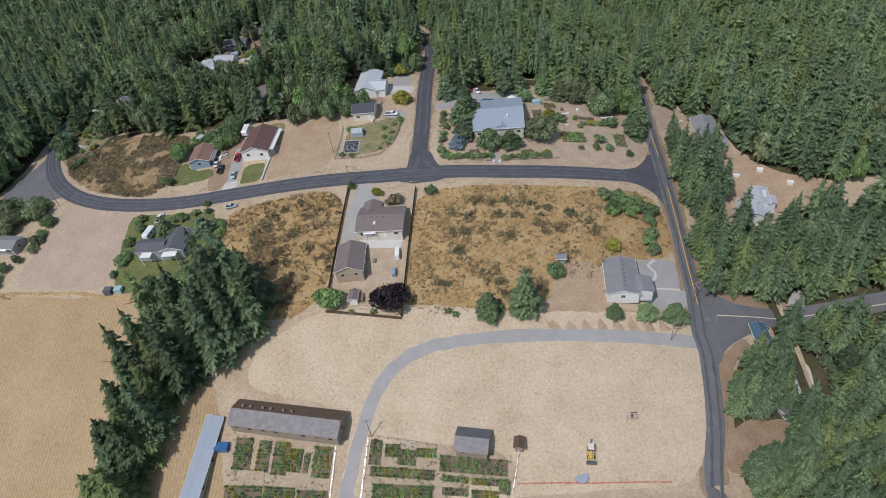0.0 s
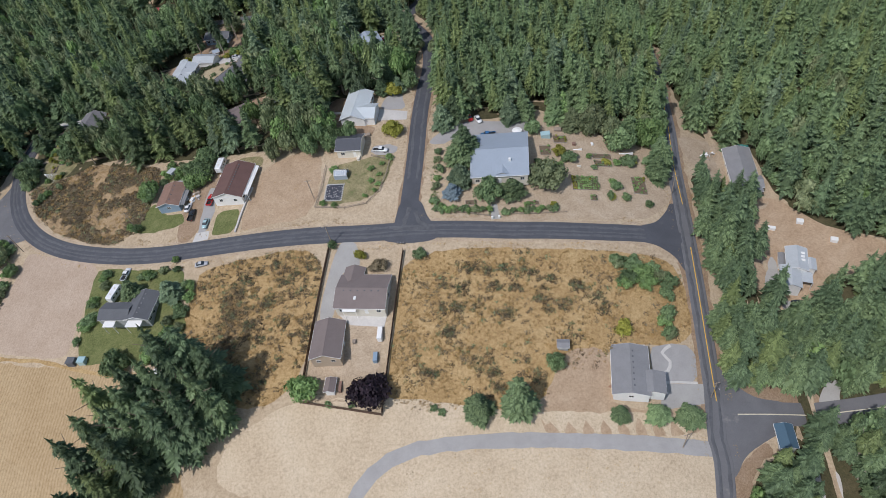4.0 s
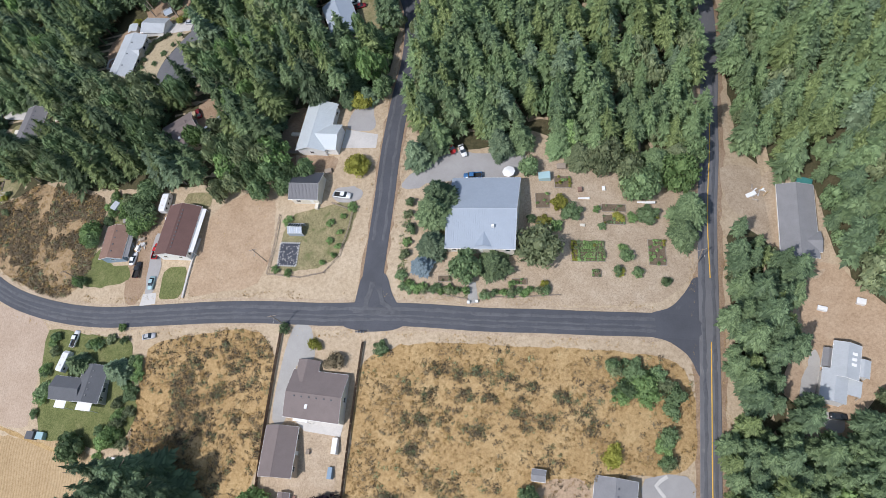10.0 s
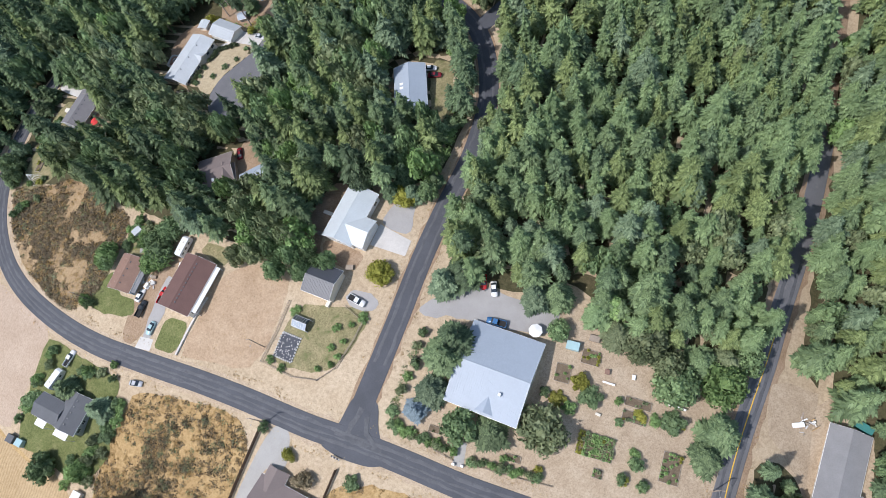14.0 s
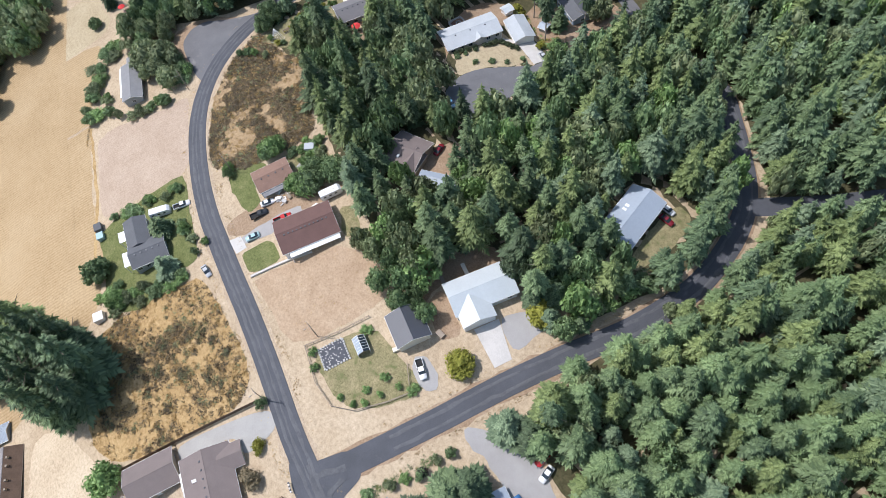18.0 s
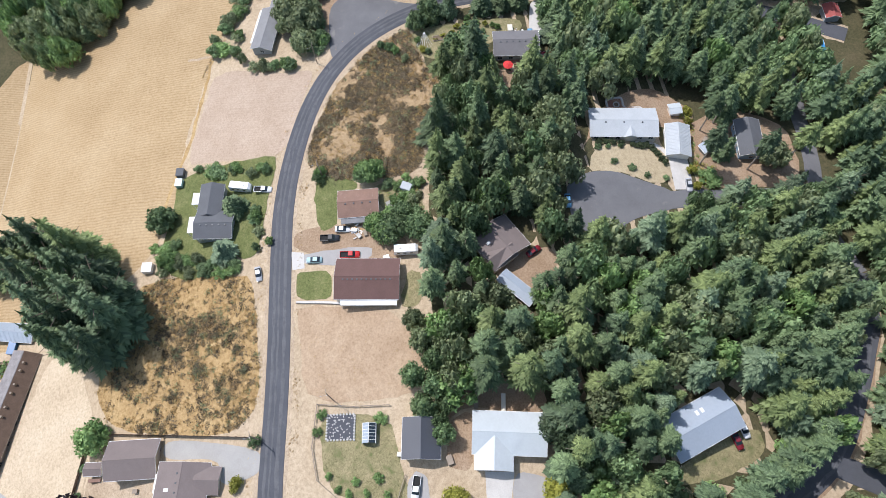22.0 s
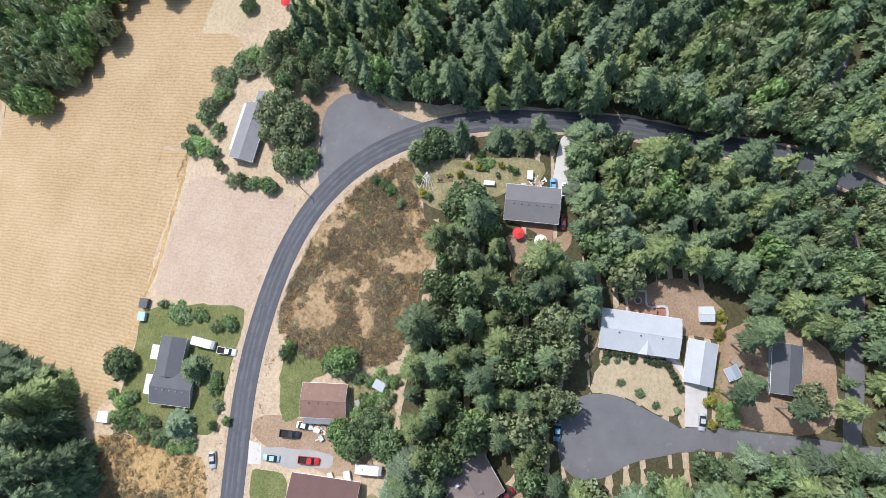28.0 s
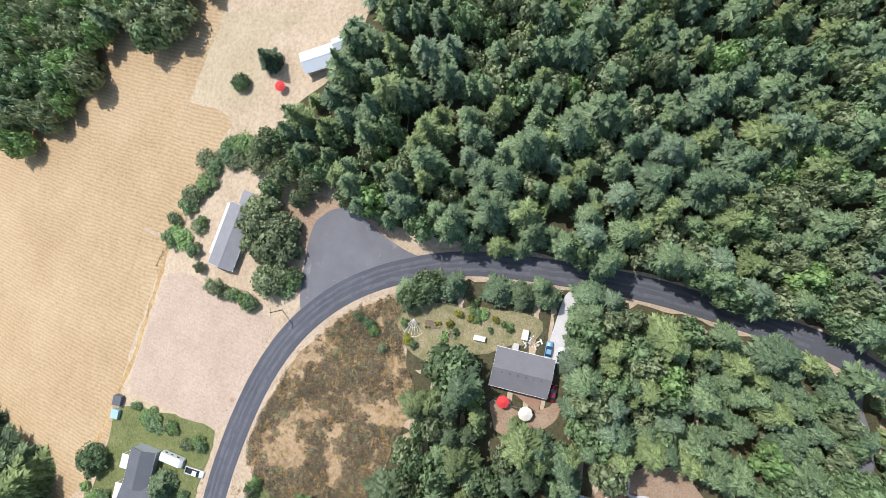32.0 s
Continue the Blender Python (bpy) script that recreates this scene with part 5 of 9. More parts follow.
def sprout_mesh(name, mat, seed):
    """One leafy plant: arching leaves that all spring from one root."""
    rs = random.Random(seed)
    v, f = [Vector((0, 0, 0))], []
    for i in range(22):
        a, reach, z = i * 2.4 + rs.random(), rs.uniform(0.25, 0.75), rs.uniform(0.25, 0.85)
        d = Vector((math.cos(a), math.sin(a), 0))
        s = Vector((-d.y, d.x, 0)) * rs.uniform(0.14, 0.24)
        b = len(v)
        v += [d * reach * 0.55 + s + Vector((0, 0, z)), d * reach + Vector((0, 0, z * 0.7)), d * reach * 0.55 - s + Vector((0, 0, z))]
        f.append((0, b, b + 1, b + 2))
    return mesh_of(name, v, f, mat)


SPROUTS = [sprout_mesh("plant", m, i) for i, m in enumerate((L_BROAD[2], L_BROAD[0], L_BROAD[2], L_BROAD[1], L_YELLOW))]


def lay(ob, x, y, yaw):
    """Tilt a thing to the slope it stands on."""
    c, n = math.cos(radians(yaw)), math.sin(radians(yaw))
    along, across = G(x + c, y + n) - G(x - c, y - n), G(x - n, y + c) - G(x + n, y - c)
    ob.matrix_basis = pose(x, y, G(x, y), math.degrees(math.atan(across / 2)), -math.degrees(math.atan(along / 2)), yaw)


def bed(x, y, yaw, L, W, fill, label):
    ob = thing("raised_bed", x, y, yaw, label, "garden bed", "garden beds")
    lay(ob, x, y, yaw)
    t = 0.09
    for n, b in (("side_board", (-L / 2, L / 2, -W / 2, -W / 2 + t)), ("side_board", (-L / 2, L / 2, W / 2 - t, W / 2)), ("end_board", (-L / 2, -L / 2 + t, -W / 2 + t, W / 2 - t)), ("end_board", (L / 2 - t, L / 2, -W / 2 + t, W / 2 - t))):
        part(n, Shape().soft(*b, -0.4, 0.36, 0.02).mesh(n, M_BEDWOOD), ob)
    part("soil", Shape().box(-L / 2 + t, L / 2 - t, -W / 2 + t, W / 2 - t, -0.3, 0.3).mesh("soil", M_SOIL), ob)
    rb = random.Random(int(x * 13 + y * 7))
    nx, ny = max(1, int(L / 0.85)), max(1, int(W / 0.85))
    kind = rb.randrange(5)
    for i in range(nx):
        for j in range(ny):
            if rb.random() < fill:
                if rb.random() < 0.25:
                    kind = rb.randrange(5)
                o = part("plant", SPROUTS[kind], ob, pose(-L / 2 + (i + 0.5) * L / nx + rb.uniform(-0.15, 0.15), -W / 2 + (j + 0.5) * W / ny + rb.uniform(-0.15, 0.15), 0.28, 0, 0, rb.uniform(0, 360)))
                k = rb.uniform(0.55, 1.1)
                o.scale = (k, k, k * rb.uniform(0.7, 1.3))


def greenhouse(x, y, yaw):
    ob = thing("greenhouse", x, y, yaw, "small white-framed greenhouse with dark panes", "greenhouse")
    L, W = 4.8, 3.4
    fr = Shape()
    for xx in (-L / 2, L / 2):
        fr.box(xx - 0.05, xx + 0.05, -W / 2, -W / 2 + 0.1, -0.3, 1.8).box(xx - 0.05, xx + 0.05, W / 2 - 0.1, W / 2, -0.3, 1.8)
    fr.box(-L / 2, L / 2, -0.05, 0.05, 2.75, 2.85).box(-L / 2, L / 2, -W / 2, -W / 2 + 0.1, 1.75, 1.85).box(-L / 2, L / 2, W / 2 - 0.1, W / 2, 1.75, 1.85)
    part("frame", fr.mesh("frame", M_WHITE), ob)
    for s in (-1, 1):
        for i in range(6):
            x0 = -L / 2 + i * L / 6
            v = [(x0 + 0.05, 0, 2.78), (x0 + L / 6 - 0.05, 0, 2.78), (x0 + L / 6 - 0.05, s * W / 2, 1.8), (x0 + 0.05, s * W / 2, 1.8)]
            v += [(a, b, c - 0.03) for a, b, c in v]
            part("pane", Shape().add(v, [(0, 1, 2, 3), (7, 6, 5, 4), (0, 4, 5, 1), (1, 5, 6, 2), (2, 6, 7, 3), (3, 7, 4, 0)]).mesh("pane", M_GLASS if s > 0 else M_R_BLUE), ob)
            a, b = Vector((x0, 0, 2.84)), Vector((x0, s * W / 2, 1.86))
            part("glazing_bar", Shape().tube(a, b, 0.05, 0.05, 4).mesh("glazing_bar", M_WHITE), ob)
        part("side_wall", Shape().box(-L / 2, L / 2, s * W / 2 - 0.02, s * W / 2 + 0.02, -0.3, 1.75).mesh("side_wall", M_R_BLUE), ob)


def stone_edged_tarp(x, y, yaw, L, W):
    ob = thing("tarp_covered_bed", x, y, yaw, "dark tarp-covered bed held down by pale stones", "garden bed")
    lay(ob, x, y, yaw)
    part("tarp", Shape().soft(-L / 2, L / 2, -W / 2, W / 2, -0.25, 0.22, 0.15).mesh("tarp", M_TARP), ob)
    rb = random.Random(9)
    stones = []
    for k in range(3):
        v, f = [], []
        for z, r in ((0, 0.3), (0.16, 0.34), (0.28, 0.2)):
            v += [(math.cos(i * 1.047) * r * rb.uniform(0.8, 1.1), math.sin(i * 1.047) * r * rb.uniform(0.8, 1.1), z) for i in range(6)]
        for q in range(2):
            f += [(q * 6 + i, q * 6 + (i + 1) % 6, q * 6 + 6 + (i + 1) % 6, q * 6 + 6 + i) for i in range(6)]
        f.append((12, 13, 14, 15, 16, 17))
        stones.append(mesh_of("stone", v, f, M_STONE))
    for i in range(34):
        t = i / 34 * 4
        u = t % 1 - 0.5
        px, py = ((u * L, -W / 2), (L / 2, u * W), (-u * L, W / 2), (-L / 2, -u * W))[int(t)]
        part("stone", stones[i % 3], ob, pose(px, py, 0.1, 0, 0, rb.uniform(0, 360)))
    for i in range(60):
        o = part("stone", stones[i % 3], ob, pose(rb.uniform(-0.45, 0.45) * L, rb.uniform(-0.45, 0.45) * W, 0.15, 0, 0, rb.uniform(0, 360)))
        o.scale = (0.55, 0.55, 0.5)


def umbrella(x, y, mat, r, label):
    ob = thing("garden_umbrella", x, y, 0, label, "umbrella")
    part("pole", Shape().tube((0, 0, -0.2), (0, 0, 2.75), 0.03).mesh("pole", M_WOOD), ob)
    part("base", Shape().tube((0, 0, -0.1), (0, 0, 0.12), 0.3, 0.28, 12).mesh("base", M_CONCG), ob)
    for i in range(8):
        a, b = i * math.pi / 4, (i + 1) * math.pi / 4
        v = [(0, 0, 2.75), (math.cos(a) * r, math.sin(a) * r, 2.15), (math.cos(b) * r, math.sin(b) * r, 2.15)]
        v += [(p, q, z - 0.03) for p, q, z in v]
        part("canopy_panel", Shape().add(v, [(0, 1, 2), (5, 4, 3), (1, 4, 5, 2), (0, 3, 4, 1), (2, 5, 3, 0)]).mesh("canopy_panel", mat), ob)


def trellis(x, y):
    ob = thing("pole_trellis", x, y, -5, "white pole trellis frame spread like a fan", "trellis")
    for i in range(7):
        a = radians(-60 + i * 20)
        part("pole", Shape().tube((math.cos(a) * 3.4, math.sin(a) * 3.4, -0.3), (-2.2, 0, 2.6), 0.05).mesh("pole", M_WHITE), ob)
    for r in (0.45, 0.9):
        s = Shape()
        p = [Vector((-2.2, 0, 2.6)).lerp(Vector((math.cos(radians(-60 + i * 20)) * 3.4, math.sin(radians(-60 + i * 20)) * 3.4, 0)), r) for i in range(7)]
        for a, b in zip(p, p[1:]):
            s.tube(a, b, 0.04)
        part("cross_pole", s.mesh("cross_pole", M_WHITE), ob)


def fire_pit(x, y):
    ob = thing("fire_pit", x, y, 0, "round brick fire pit on a paved terrace", "fire pit")
    part("paving", Shape().tube((0, 0, -0.1), (0, 0, 0.1), 2.3, 2.3, 24).mesh("paving", M_DECK), ob)
    for i in range(14):
        part("block", Shape().soft(0.75, 1.05, -0.19, 0.19, 0.1, 0.5, 0.04).mesh("block", M_STONE), ob, pose(0, 0, 0, 0, 0, i * 360 / 14))
    part("ash", Shape().tube((0, 0, 0.1), (0, 0, 0.2), 0.74, 0.74, 16).mesh("ash", M_SOIL), ob)


def backhoe(x, y, yaw):
    """Loader with a front bucket and a folded rear digging arm; its front points along -y."""
    ob = thing("backhoe_loader", x, y, yaw, "yellow backhoe loader parked in the dry meadow", "backhoe")
    yel, dark = hard_mat("faded_yellow_paint", (0.62, 0.43, 0.1), 0.2, 0.5, 1.0, 0.2), M_TYRE
    part("hood", Shape().soft(-0.5, 0.5, -2.2, -0.2, 0.8, 1.75, 0.12).soft(-0.42, 0.42, -2.4, -2.15, 0.7, 1.5, 0.08).mesh("hood", yel), ob)
    part("chassis", Shape().box(-0.4, 0.4, -2.2, 2.0, 0.45, 0.85).box(-0.9, 0.9, 1.6, 2.1, 0.5, 1.1).mesh("chassis", M_R_DARK), ob)
    cab = part("cab", Shape().box(-0.75, -0.67, -0.2, -0.12, 0.9, 2.6).box(0.67, 0.75, -0.2, -0.12, 0.9, 2.6).box(-0.75, -0.67, 1.4, 1.48, 0.9, 2.6).box(0.67, 0.75, 1.4, 1.48, 0.9, 2.6).box(-0.35, 0.35, 0.4, 1.0, 0.85, 1.5).mesh("cab", M_R_DARK), ob)
    part("cab_roof", Shape().soft(-0.95, 0.95, -0.35, 1.65, 2.6, 2.75, 0.08).mesh("cab_roof", M_CREAM), cab, None, "cream cab roof")
    for sx in (-1, 1):
        part("loader_arm", Shape().tube((sx * 0.8, 0.1, 1.5), (sx * 0.75, -1.8, 1.3), 0.12, 0.12, 6).tube((sx * 0.75, -1.8, 1.3), (sx * 0.7, -2.9, 0.45), 0.12, 0.1, 6).mesh("loader_arm", yel), ob)
        for wy, r in ((-1.6, 0.5), (1.0, 0.75)):
            w = part("wheel", Shape().tube((sx * 0.65, wy, r), (sx * 1.05, wy, r), r, r, 14).mesh("wheel", dark), ob)
            part("rim", Shape().tube((sx * 1.0, wy, r), (sx * 1.08, wy, r), r * 0.5, r * 0.5, 10).mesh("rim", yel), w)
    part("front_bucket", Shape().box(-1.25, 1.25, -3.0, -2.92, 0.05, 0.95).box(-1.25, 1.25, -3.75, -2.95, 0.05, 0.14).box(-1.25, -1.17, -3.7, -2.95, 0.05, 0.8).box(1.17, 1.25, -3.7, -2.95, 0.05, 0.8).mesh("front_bucket", M_R_DARK), ob, None, "dark steel front bucket")
    part("digging_boom", Shape().tube((0, 1.9, 0.9), (0.1, 3.0, 2.7), 0.18, 0.14, 6).tube((0.1, 3.0, 2.7), (0.15, 3.7, 1.2), 0.14, 0.11, 6).mesh("digging_boom", M_WOOD), ob, None, "weathered rear digging arm")
    part("rear_bucket", Shape().soft(-0.35, 0.6, 3.3, 4.0, 0.4, 1.15, 0.12).mesh("rear_bucket", M_R_SHAKE), ob, None, "rusty rear bucket")
    return ob


def harrow(x, y, yaw):
    ob = thing("box_scraper", x, y, yaw, "grey steel scraper frame standing in the dry meadow", "implement")
    part("blade", Shape().box(-1.5, 1.5, 0.95, 1.1, 0, 0.55).mesh("blade", M_R_BLACK), ob)
    part("frame", Shape().tube((-1.4, 1.0, 0.4), (-1.4, -0.9, 0.3), 0.09, 0.09, 6).tube((1.4, 1.0, 0.4), (1.4, -0.9, 0.3), 0.09, 0.09, 6).tube((-1.4, -0.9, 0.3), (1.4, -0.9, 0.3), 0.09, 0.09, 6).tube((0, 1.0, 0.5), (0, -0.9, 0.6), 0.08, 0.08, 6).mesh("frame", M_R_GREY), ob)
    part("hitch", Shape().soft(-0.35, 0.35, -0.4, 0.3, 0.3, 0.9, 0.1).mesh("hitch", M_R_DARK), ob)
    return ob


def round_pad(x, y, r, label):
    ob = thing("tank_lid", x, y, 0, label, "tank")
    part("rim", Shape().tube((0, 0, -0.2), (0, 0, 0.25), r, r, 28).mesh("rim", M_CONCG), ob)
    part("lid", Shape().tube((0, 0, 0.252), (0, 0, 0.32), r * 0.95, r * 0.9, 28).mesh("lid", M_R_BLUE), ob)


def crate(x, y, yaw, L, W, h, mat, label):
    ob = thing("storage_unit", x, y, yaw, label, "storage")
    part("body", Shape().soft(-L / 2, L / 2, -W / 2, W / 2, -0.4, h, 0.12).mesh("body", mat), ob)
    part("lid", Shape().soft(-L / 2 - 0.05, L / 2 + 0.05, -W / 2 - 0.05, W / 2 + 0.05, h, h + 0.12, 0.05).mesh("lid", mat), ob)


def mailboxes(x, y, yaw):
    ob = thing("mailbox_row", x, y, yaw, "row of grey mailboxes on a timber stand", "mailbox")
    part("stand", Shape().box(-1.4, 1.4, -0.1, 0.1, 0.85, 0.95).box(-1.2, -1.1, -0.06, 0.06, -0.3, 0.85).box(1.1, 1.2, -0.06, 0.06, -0.3, 0.85).mesh("stand", M_WOOD), ob)
    for i in range(6):
        part("mailbox", Shape().soft(-1.3 + i * 0.45, -1.0 + i * 0.45, -0.25, 0.25, 0.95, 1.25, 0.08).mesh("mailbox", M_CHROME if i % 2 else M_R_BLACK), ob)


def lumber(x, y, yaw, label):
    ob = thing("scrap_pile", x, y, yaw, label, "scrap pile")
    rb = random.Random(int(x))
    for i in range(26):
        L = rb.uniform(0.5, 2.6)
        w = rb.uniform(0.08, 0.3)
        part("board", Shape().soft(-L / 2, L / 2, -w, w, 0, 0.1, 0.02).mesh("board", (M_STONE, M_WOOD, M_WHITE, M_FRESH)[i % 4]), ob, pose(rb.gauss(0, 1.5), rb.gauss(0, 1.3), rb.uniform(0, 0.2), rb.uniform(-8, 8), rb.uniform(-8, 8), rb.gauss(0, 50)))


sedan(-40.8, 0.9, -95.4, "teal", "pale teal sedan parked on the gravel drive")
pickup(-40.5, 11.3, 84.9, "red", "red pickup truck parked beside the house")
pickup(-46.9, 5.7, 84.8, "black", "black pickup truck parked in the dirt yard")
sedan(-49.1, 9.6, 82, "white", "white sedan parked in the dirt yard")
camper(-38.9, 27.4, 85.3, "white", "long white camper trailer at the wood's edge")
camper(-70.7, -22, 76.4, "white", "white travel trailer beside the lawn")
pickup(-68.4, -14.9, 81.1, "white", "white pickup truck in the driveway")
sedan(-39.7, -15.8, 7.7, "silver", "silver car parked beside the road")
sedan(-48.6, 75, -5.7, "skyblue", "light blue car on the turning circle")
sedan(-51.2, 112.7, -7.3, "silver", "silver sedan on the concrete drive")
sedan(-33.8, 62.2, 118.7, "maroon", "maroon car parked in the clearing")
sedan(-43.6, 48.8, 22, "white", "white car beside the wooded house")
pickup(23.2, 23.8, -13, "white", "white pickup truck outside the charcoal garage")
sedan(19.2, 106, 9.9, "white", "white car outside the blue-grey roofed house")
sedan(21.7, 103.4, 11.3, "maroon", "maroon car outside the blue-grey roofed house")
pickup(63.1, 27.7, 178.8, "blue", "blue pickup truck beside the big house")
sedan(60.1, 36.5, -70.8, "white", "white car under the trees")
sedan(56.8, 37.7, -74.9, "red", "red and white car under the trees")
sedan(-115.1, 76.3, 177.3, "skyblue", "blue car on the concrete driveway")
sedan(-114, 79.5, 177.5, "white", "white car on the concrete driveway")
sedan(-104.3, 78.6, 177.4, "maroon", "dark red car beside the decks")
sedan(156.8, -38.9, -8, "black", "black car outside the white house")
fence([(6, -16.3), (-1.3, -59.3)], 1.8, "board", "dark-stained board fence beside the drive")
fence([(31, -20.7), (22.7, -71)], 1.8, "board", "dark-stained board fence along the weedy lot")
fence([(-2.1, -66), (22.6, -71.7)], 1.5, "board", "weathered board fence behind the yard")
fence([(0.1, 0.5), (10.7, -1.3), (18.5, -0.3), (22.9, 4.3), (25.6, 12.5), (26.8, 18.5), (19.9, 21.5)], 1.1, "rail", "grey split-rail fence round the garden lawn")
fence([(0.1, 0.5), (2, 9.9), (2.9, 19.1)], 1.1, "rail", "grey split-rail fence behind the garden")
fence([(10.3, -105), (6.9, -121.2)], 1.4, "wire", "wire and post fence round the vegetable garden")
fence([(10.3, -105), (30.2, -109.7)], 1.4, "wire", "wire and post fence round the vegetable garden")
fence([(54.6, -111.9), (50, -125.4)], 1.4, "wire", "wire and post fence round the vegetable garden")
fence([(0.6, -104.7), (-2.3, -120.5)], 1.2, "wire", "wire and post fence beside the barn")
fence([(52.3, -121.4), (73.9, -122.7), (96.1, -123.5)], 0.9, "red", "low red barrier fence across the meadow")
fence([(42.4, -6.4), (52.5, -7.9), (60.8, -9.8)], 0.9, "rail", "low pale rail along the hedge")
fence([(65.7, -9.3), (75.9, -9.3), (86.3, -8.7)], 0.9, "rail", "low pale rail along the hedge")
low_wall([(-28.9, -4.6), (-27, 5.2), (-24.8, 14.2)], "long low white concrete retaining wall")
low_wall([(-79.2, 94.9), (-84.3, 95.1), (-85.0, 96.1), (-85.4, 99.3), (-84.9, 100.4), (-81.2, 100.6), (-81.1, 105.8), (-77.8, 105.6)], "low white wall round the brick patio")
pole(125, 2)
pole(119.2, -69.9)
pole(-0.5, 4.6)
pole(6.8, -15)
pole(11.1, -105.1)
pole(107.6, -83.6)
pole(-68.7, 4.1)
pole(-115.7, 3.5)
bed(94.7, 4, 0.5, 9.5, 6.1, .95, "large raised timber bed full of green vegetables")
bed(113.8, 4.2, -0.4, 5.0, 7.6, .5, "raised timber bed with sparse plants and netting")
bed(89, 25.5, 0, 4.8, 3.9, .4, "raised timber bed with dark soil")
bed(82.9, 19.5, 0.4, 4.0, 4.8, .3, "white-framed cold bed in the garden")
bed(103, 17.4, -0.2, 7.0, 2.4, .3, "raised timber bed with dark soil")
bed(102.7, 13.7, -0.2, 6.4, 2.9, .4, "raised timber bed with dark soil")
bed(96.6, -2.3, 0.1, 2.6, 2.4, .4, "small raised timber bed")
bed(54.5, -3.6, -1, 3.8, 1.8, .3, "small raised bed by the hedge")
bed(75.4, -4.8, 0.5, 4.2, 1.8, .3, "small raised bed by the hedge")
bed(-117.6, 45.6, 93.1, 4.3, 2.4, .6, "raised timber bed in the garden")
bed(-115.6, 50.1, 93.2, 3.9, 2.1, .7, "raised timber bed in the garden")
bed(-28.8, -104.6, -8.8, 5.6, 9.4, 0.68, "vegetable bed thick with green crops")
bed(-22.3, -106, -11.5, 3.9, 9.0, 0.79, "vegetable bed thick with green crops")
bed(-17, -107.4, -11, 4.8, 9.7, 0.73, "vegetable bed thick with green crops")
bed(-12.5, -108.5, -12.3, 4.2, 6.8, 0.81, "vegetable bed thick with green crops")
bed(-9, -109.6, -14.9, 1.7, 6.0, 0.82, "vegetable bed thick with green crops")
bed(-4.2, -110, -11, 5.6, 9.1, 0.62, "vegetable bed thick with green crops")
bed(-28.6, -114.9, -8.9, 11.7, 4.4, 0.60, "vegetable bed thick with green crops")
bed(-17.6, -116.6, -10.3, 9.5, 4.4, 0.89, "vegetable bed thick with green crops")
bed(-7.6, -118.4, -8.7, 9.3, 3.8, 0.69, "vegetable bed thick with green crops")
bed(12, -109.3, -9.8, 3.6, 7.3, 0.62, "vegetable bed with mixed green crops")
bed(17.1, -109.4, -8.1, 4.5, 3.8, 1.00, "vegetable bed with mixed green crops")
bed(21.2, -111.7, -10.9, 5.3, 4.5, 0.74, "vegetable bed with mixed green crops")
bed(26.9, -111.1, -9.4, 5.8, 2.7, 0.92, "vegetable bed with mixed green crops")
bed(19.4, -115.5, -9.3, 19.0, 3.0, 0.74, "vegetable bed with mixed green crops")
bed(19, -120.3, -8.1, 17.5, 4.4, 0.82, "vegetable bed with mixed green crops")
bed(40.4, -115.7, -9.2, 19.8, 4.7, 0.58, "vegetable bed with mixed green crops")
bed(34.6, -118.5, -9.8, 7.7, 1.8, 0.82, "vegetable bed with mixed green crops")
bed(44.4, -120.2, -7.8, 10.4, 2.1, 0.93, "vegetable bed with mixed green crops")
bed(34.2, -121.6, -8.9, 7.6, 2.3, 0.76, "vegetable bed with mixed green crops")
bed(42.7, -123, -8.2, 7.8, 2.3, 0.87, "vegetable bed with mixed green crops")
bed(48.4, -122, -6.5, 3.3, 3.6, 0.84, "vegetable bed with mixed green crops")
greenhouse(9.2, 13.6, -5.9)
stone_edged_tarp(6.6, 6.3, -6.3, 6.2, 7.2)
umbrella(73.8, 28, M_WHITE, 1.9, "white octagonal garden canopy")
umbrella(-100.8, 66.1, M_R_RED, 1.7, "red garden umbrella on the deck")
umbrella(-98.6, 72.1, M_CREAM, 1.9, "beige garden canopy beside the deck")
umbrella(-177.2, -5.4, M_R_RED, 1.5, "red garden umbrella at the meadow house")
trellis(-116.6, 40.5)
fire_pit(-82.8, 98.1)
backhoe(74.7, -115, -12)
harrow(89.2, -105.9, -4)
round_pad(70.9, -120.8, 2.0, "round grey metal tank lid in the meadow")
crate(-35.4, -102.2, 82.4, 2.4, 4.2, 1.6, PAINT["blue"], "blue covered container beside the long shed")
crate(159.5, 28.6, 68.7, 2.0, 4.2, 1.6, hard_mat("dark_teal_tarpaulin", (0.05, 0.2, 0.19), 0.2, 0.6, 1.5, 0.3), "dark teal tarpaulin-covered stack behind the house")
crate(84, 27, 89.5, 2.2, 3.4, 1.6, PAINT["teal"], "dark teal garden storage box")
mailboxes(30.1, -18.1, -7)
lumber(144.7, 25.6, 30.2, "scattered pile of pale boards")
lumber(-47.9, 15, 72.1, "pile of stones and pale scrap")
lumber(-116.3, 71.5, 74, "pale lumber stack beside the house")
crate(157.4, -10.2, 71.4, 1.2, 2.4, 1.0, M_WHITE, "white propane tank in the yard")
crate(167.4, -8.8, 70.4, 1.6, 2.2, 1.2, M_WHITE, "white storage box in the yard")
crate(-49.8, -52.3, 84.4, 3.0, 3.0, 2.0, M_WHITE, "white canvas garden shelter")
crate(-82.5, -43.9, 84.1, 2.4, 2.8, 1.9, M_R_DARK, "dark garden shed by the field")
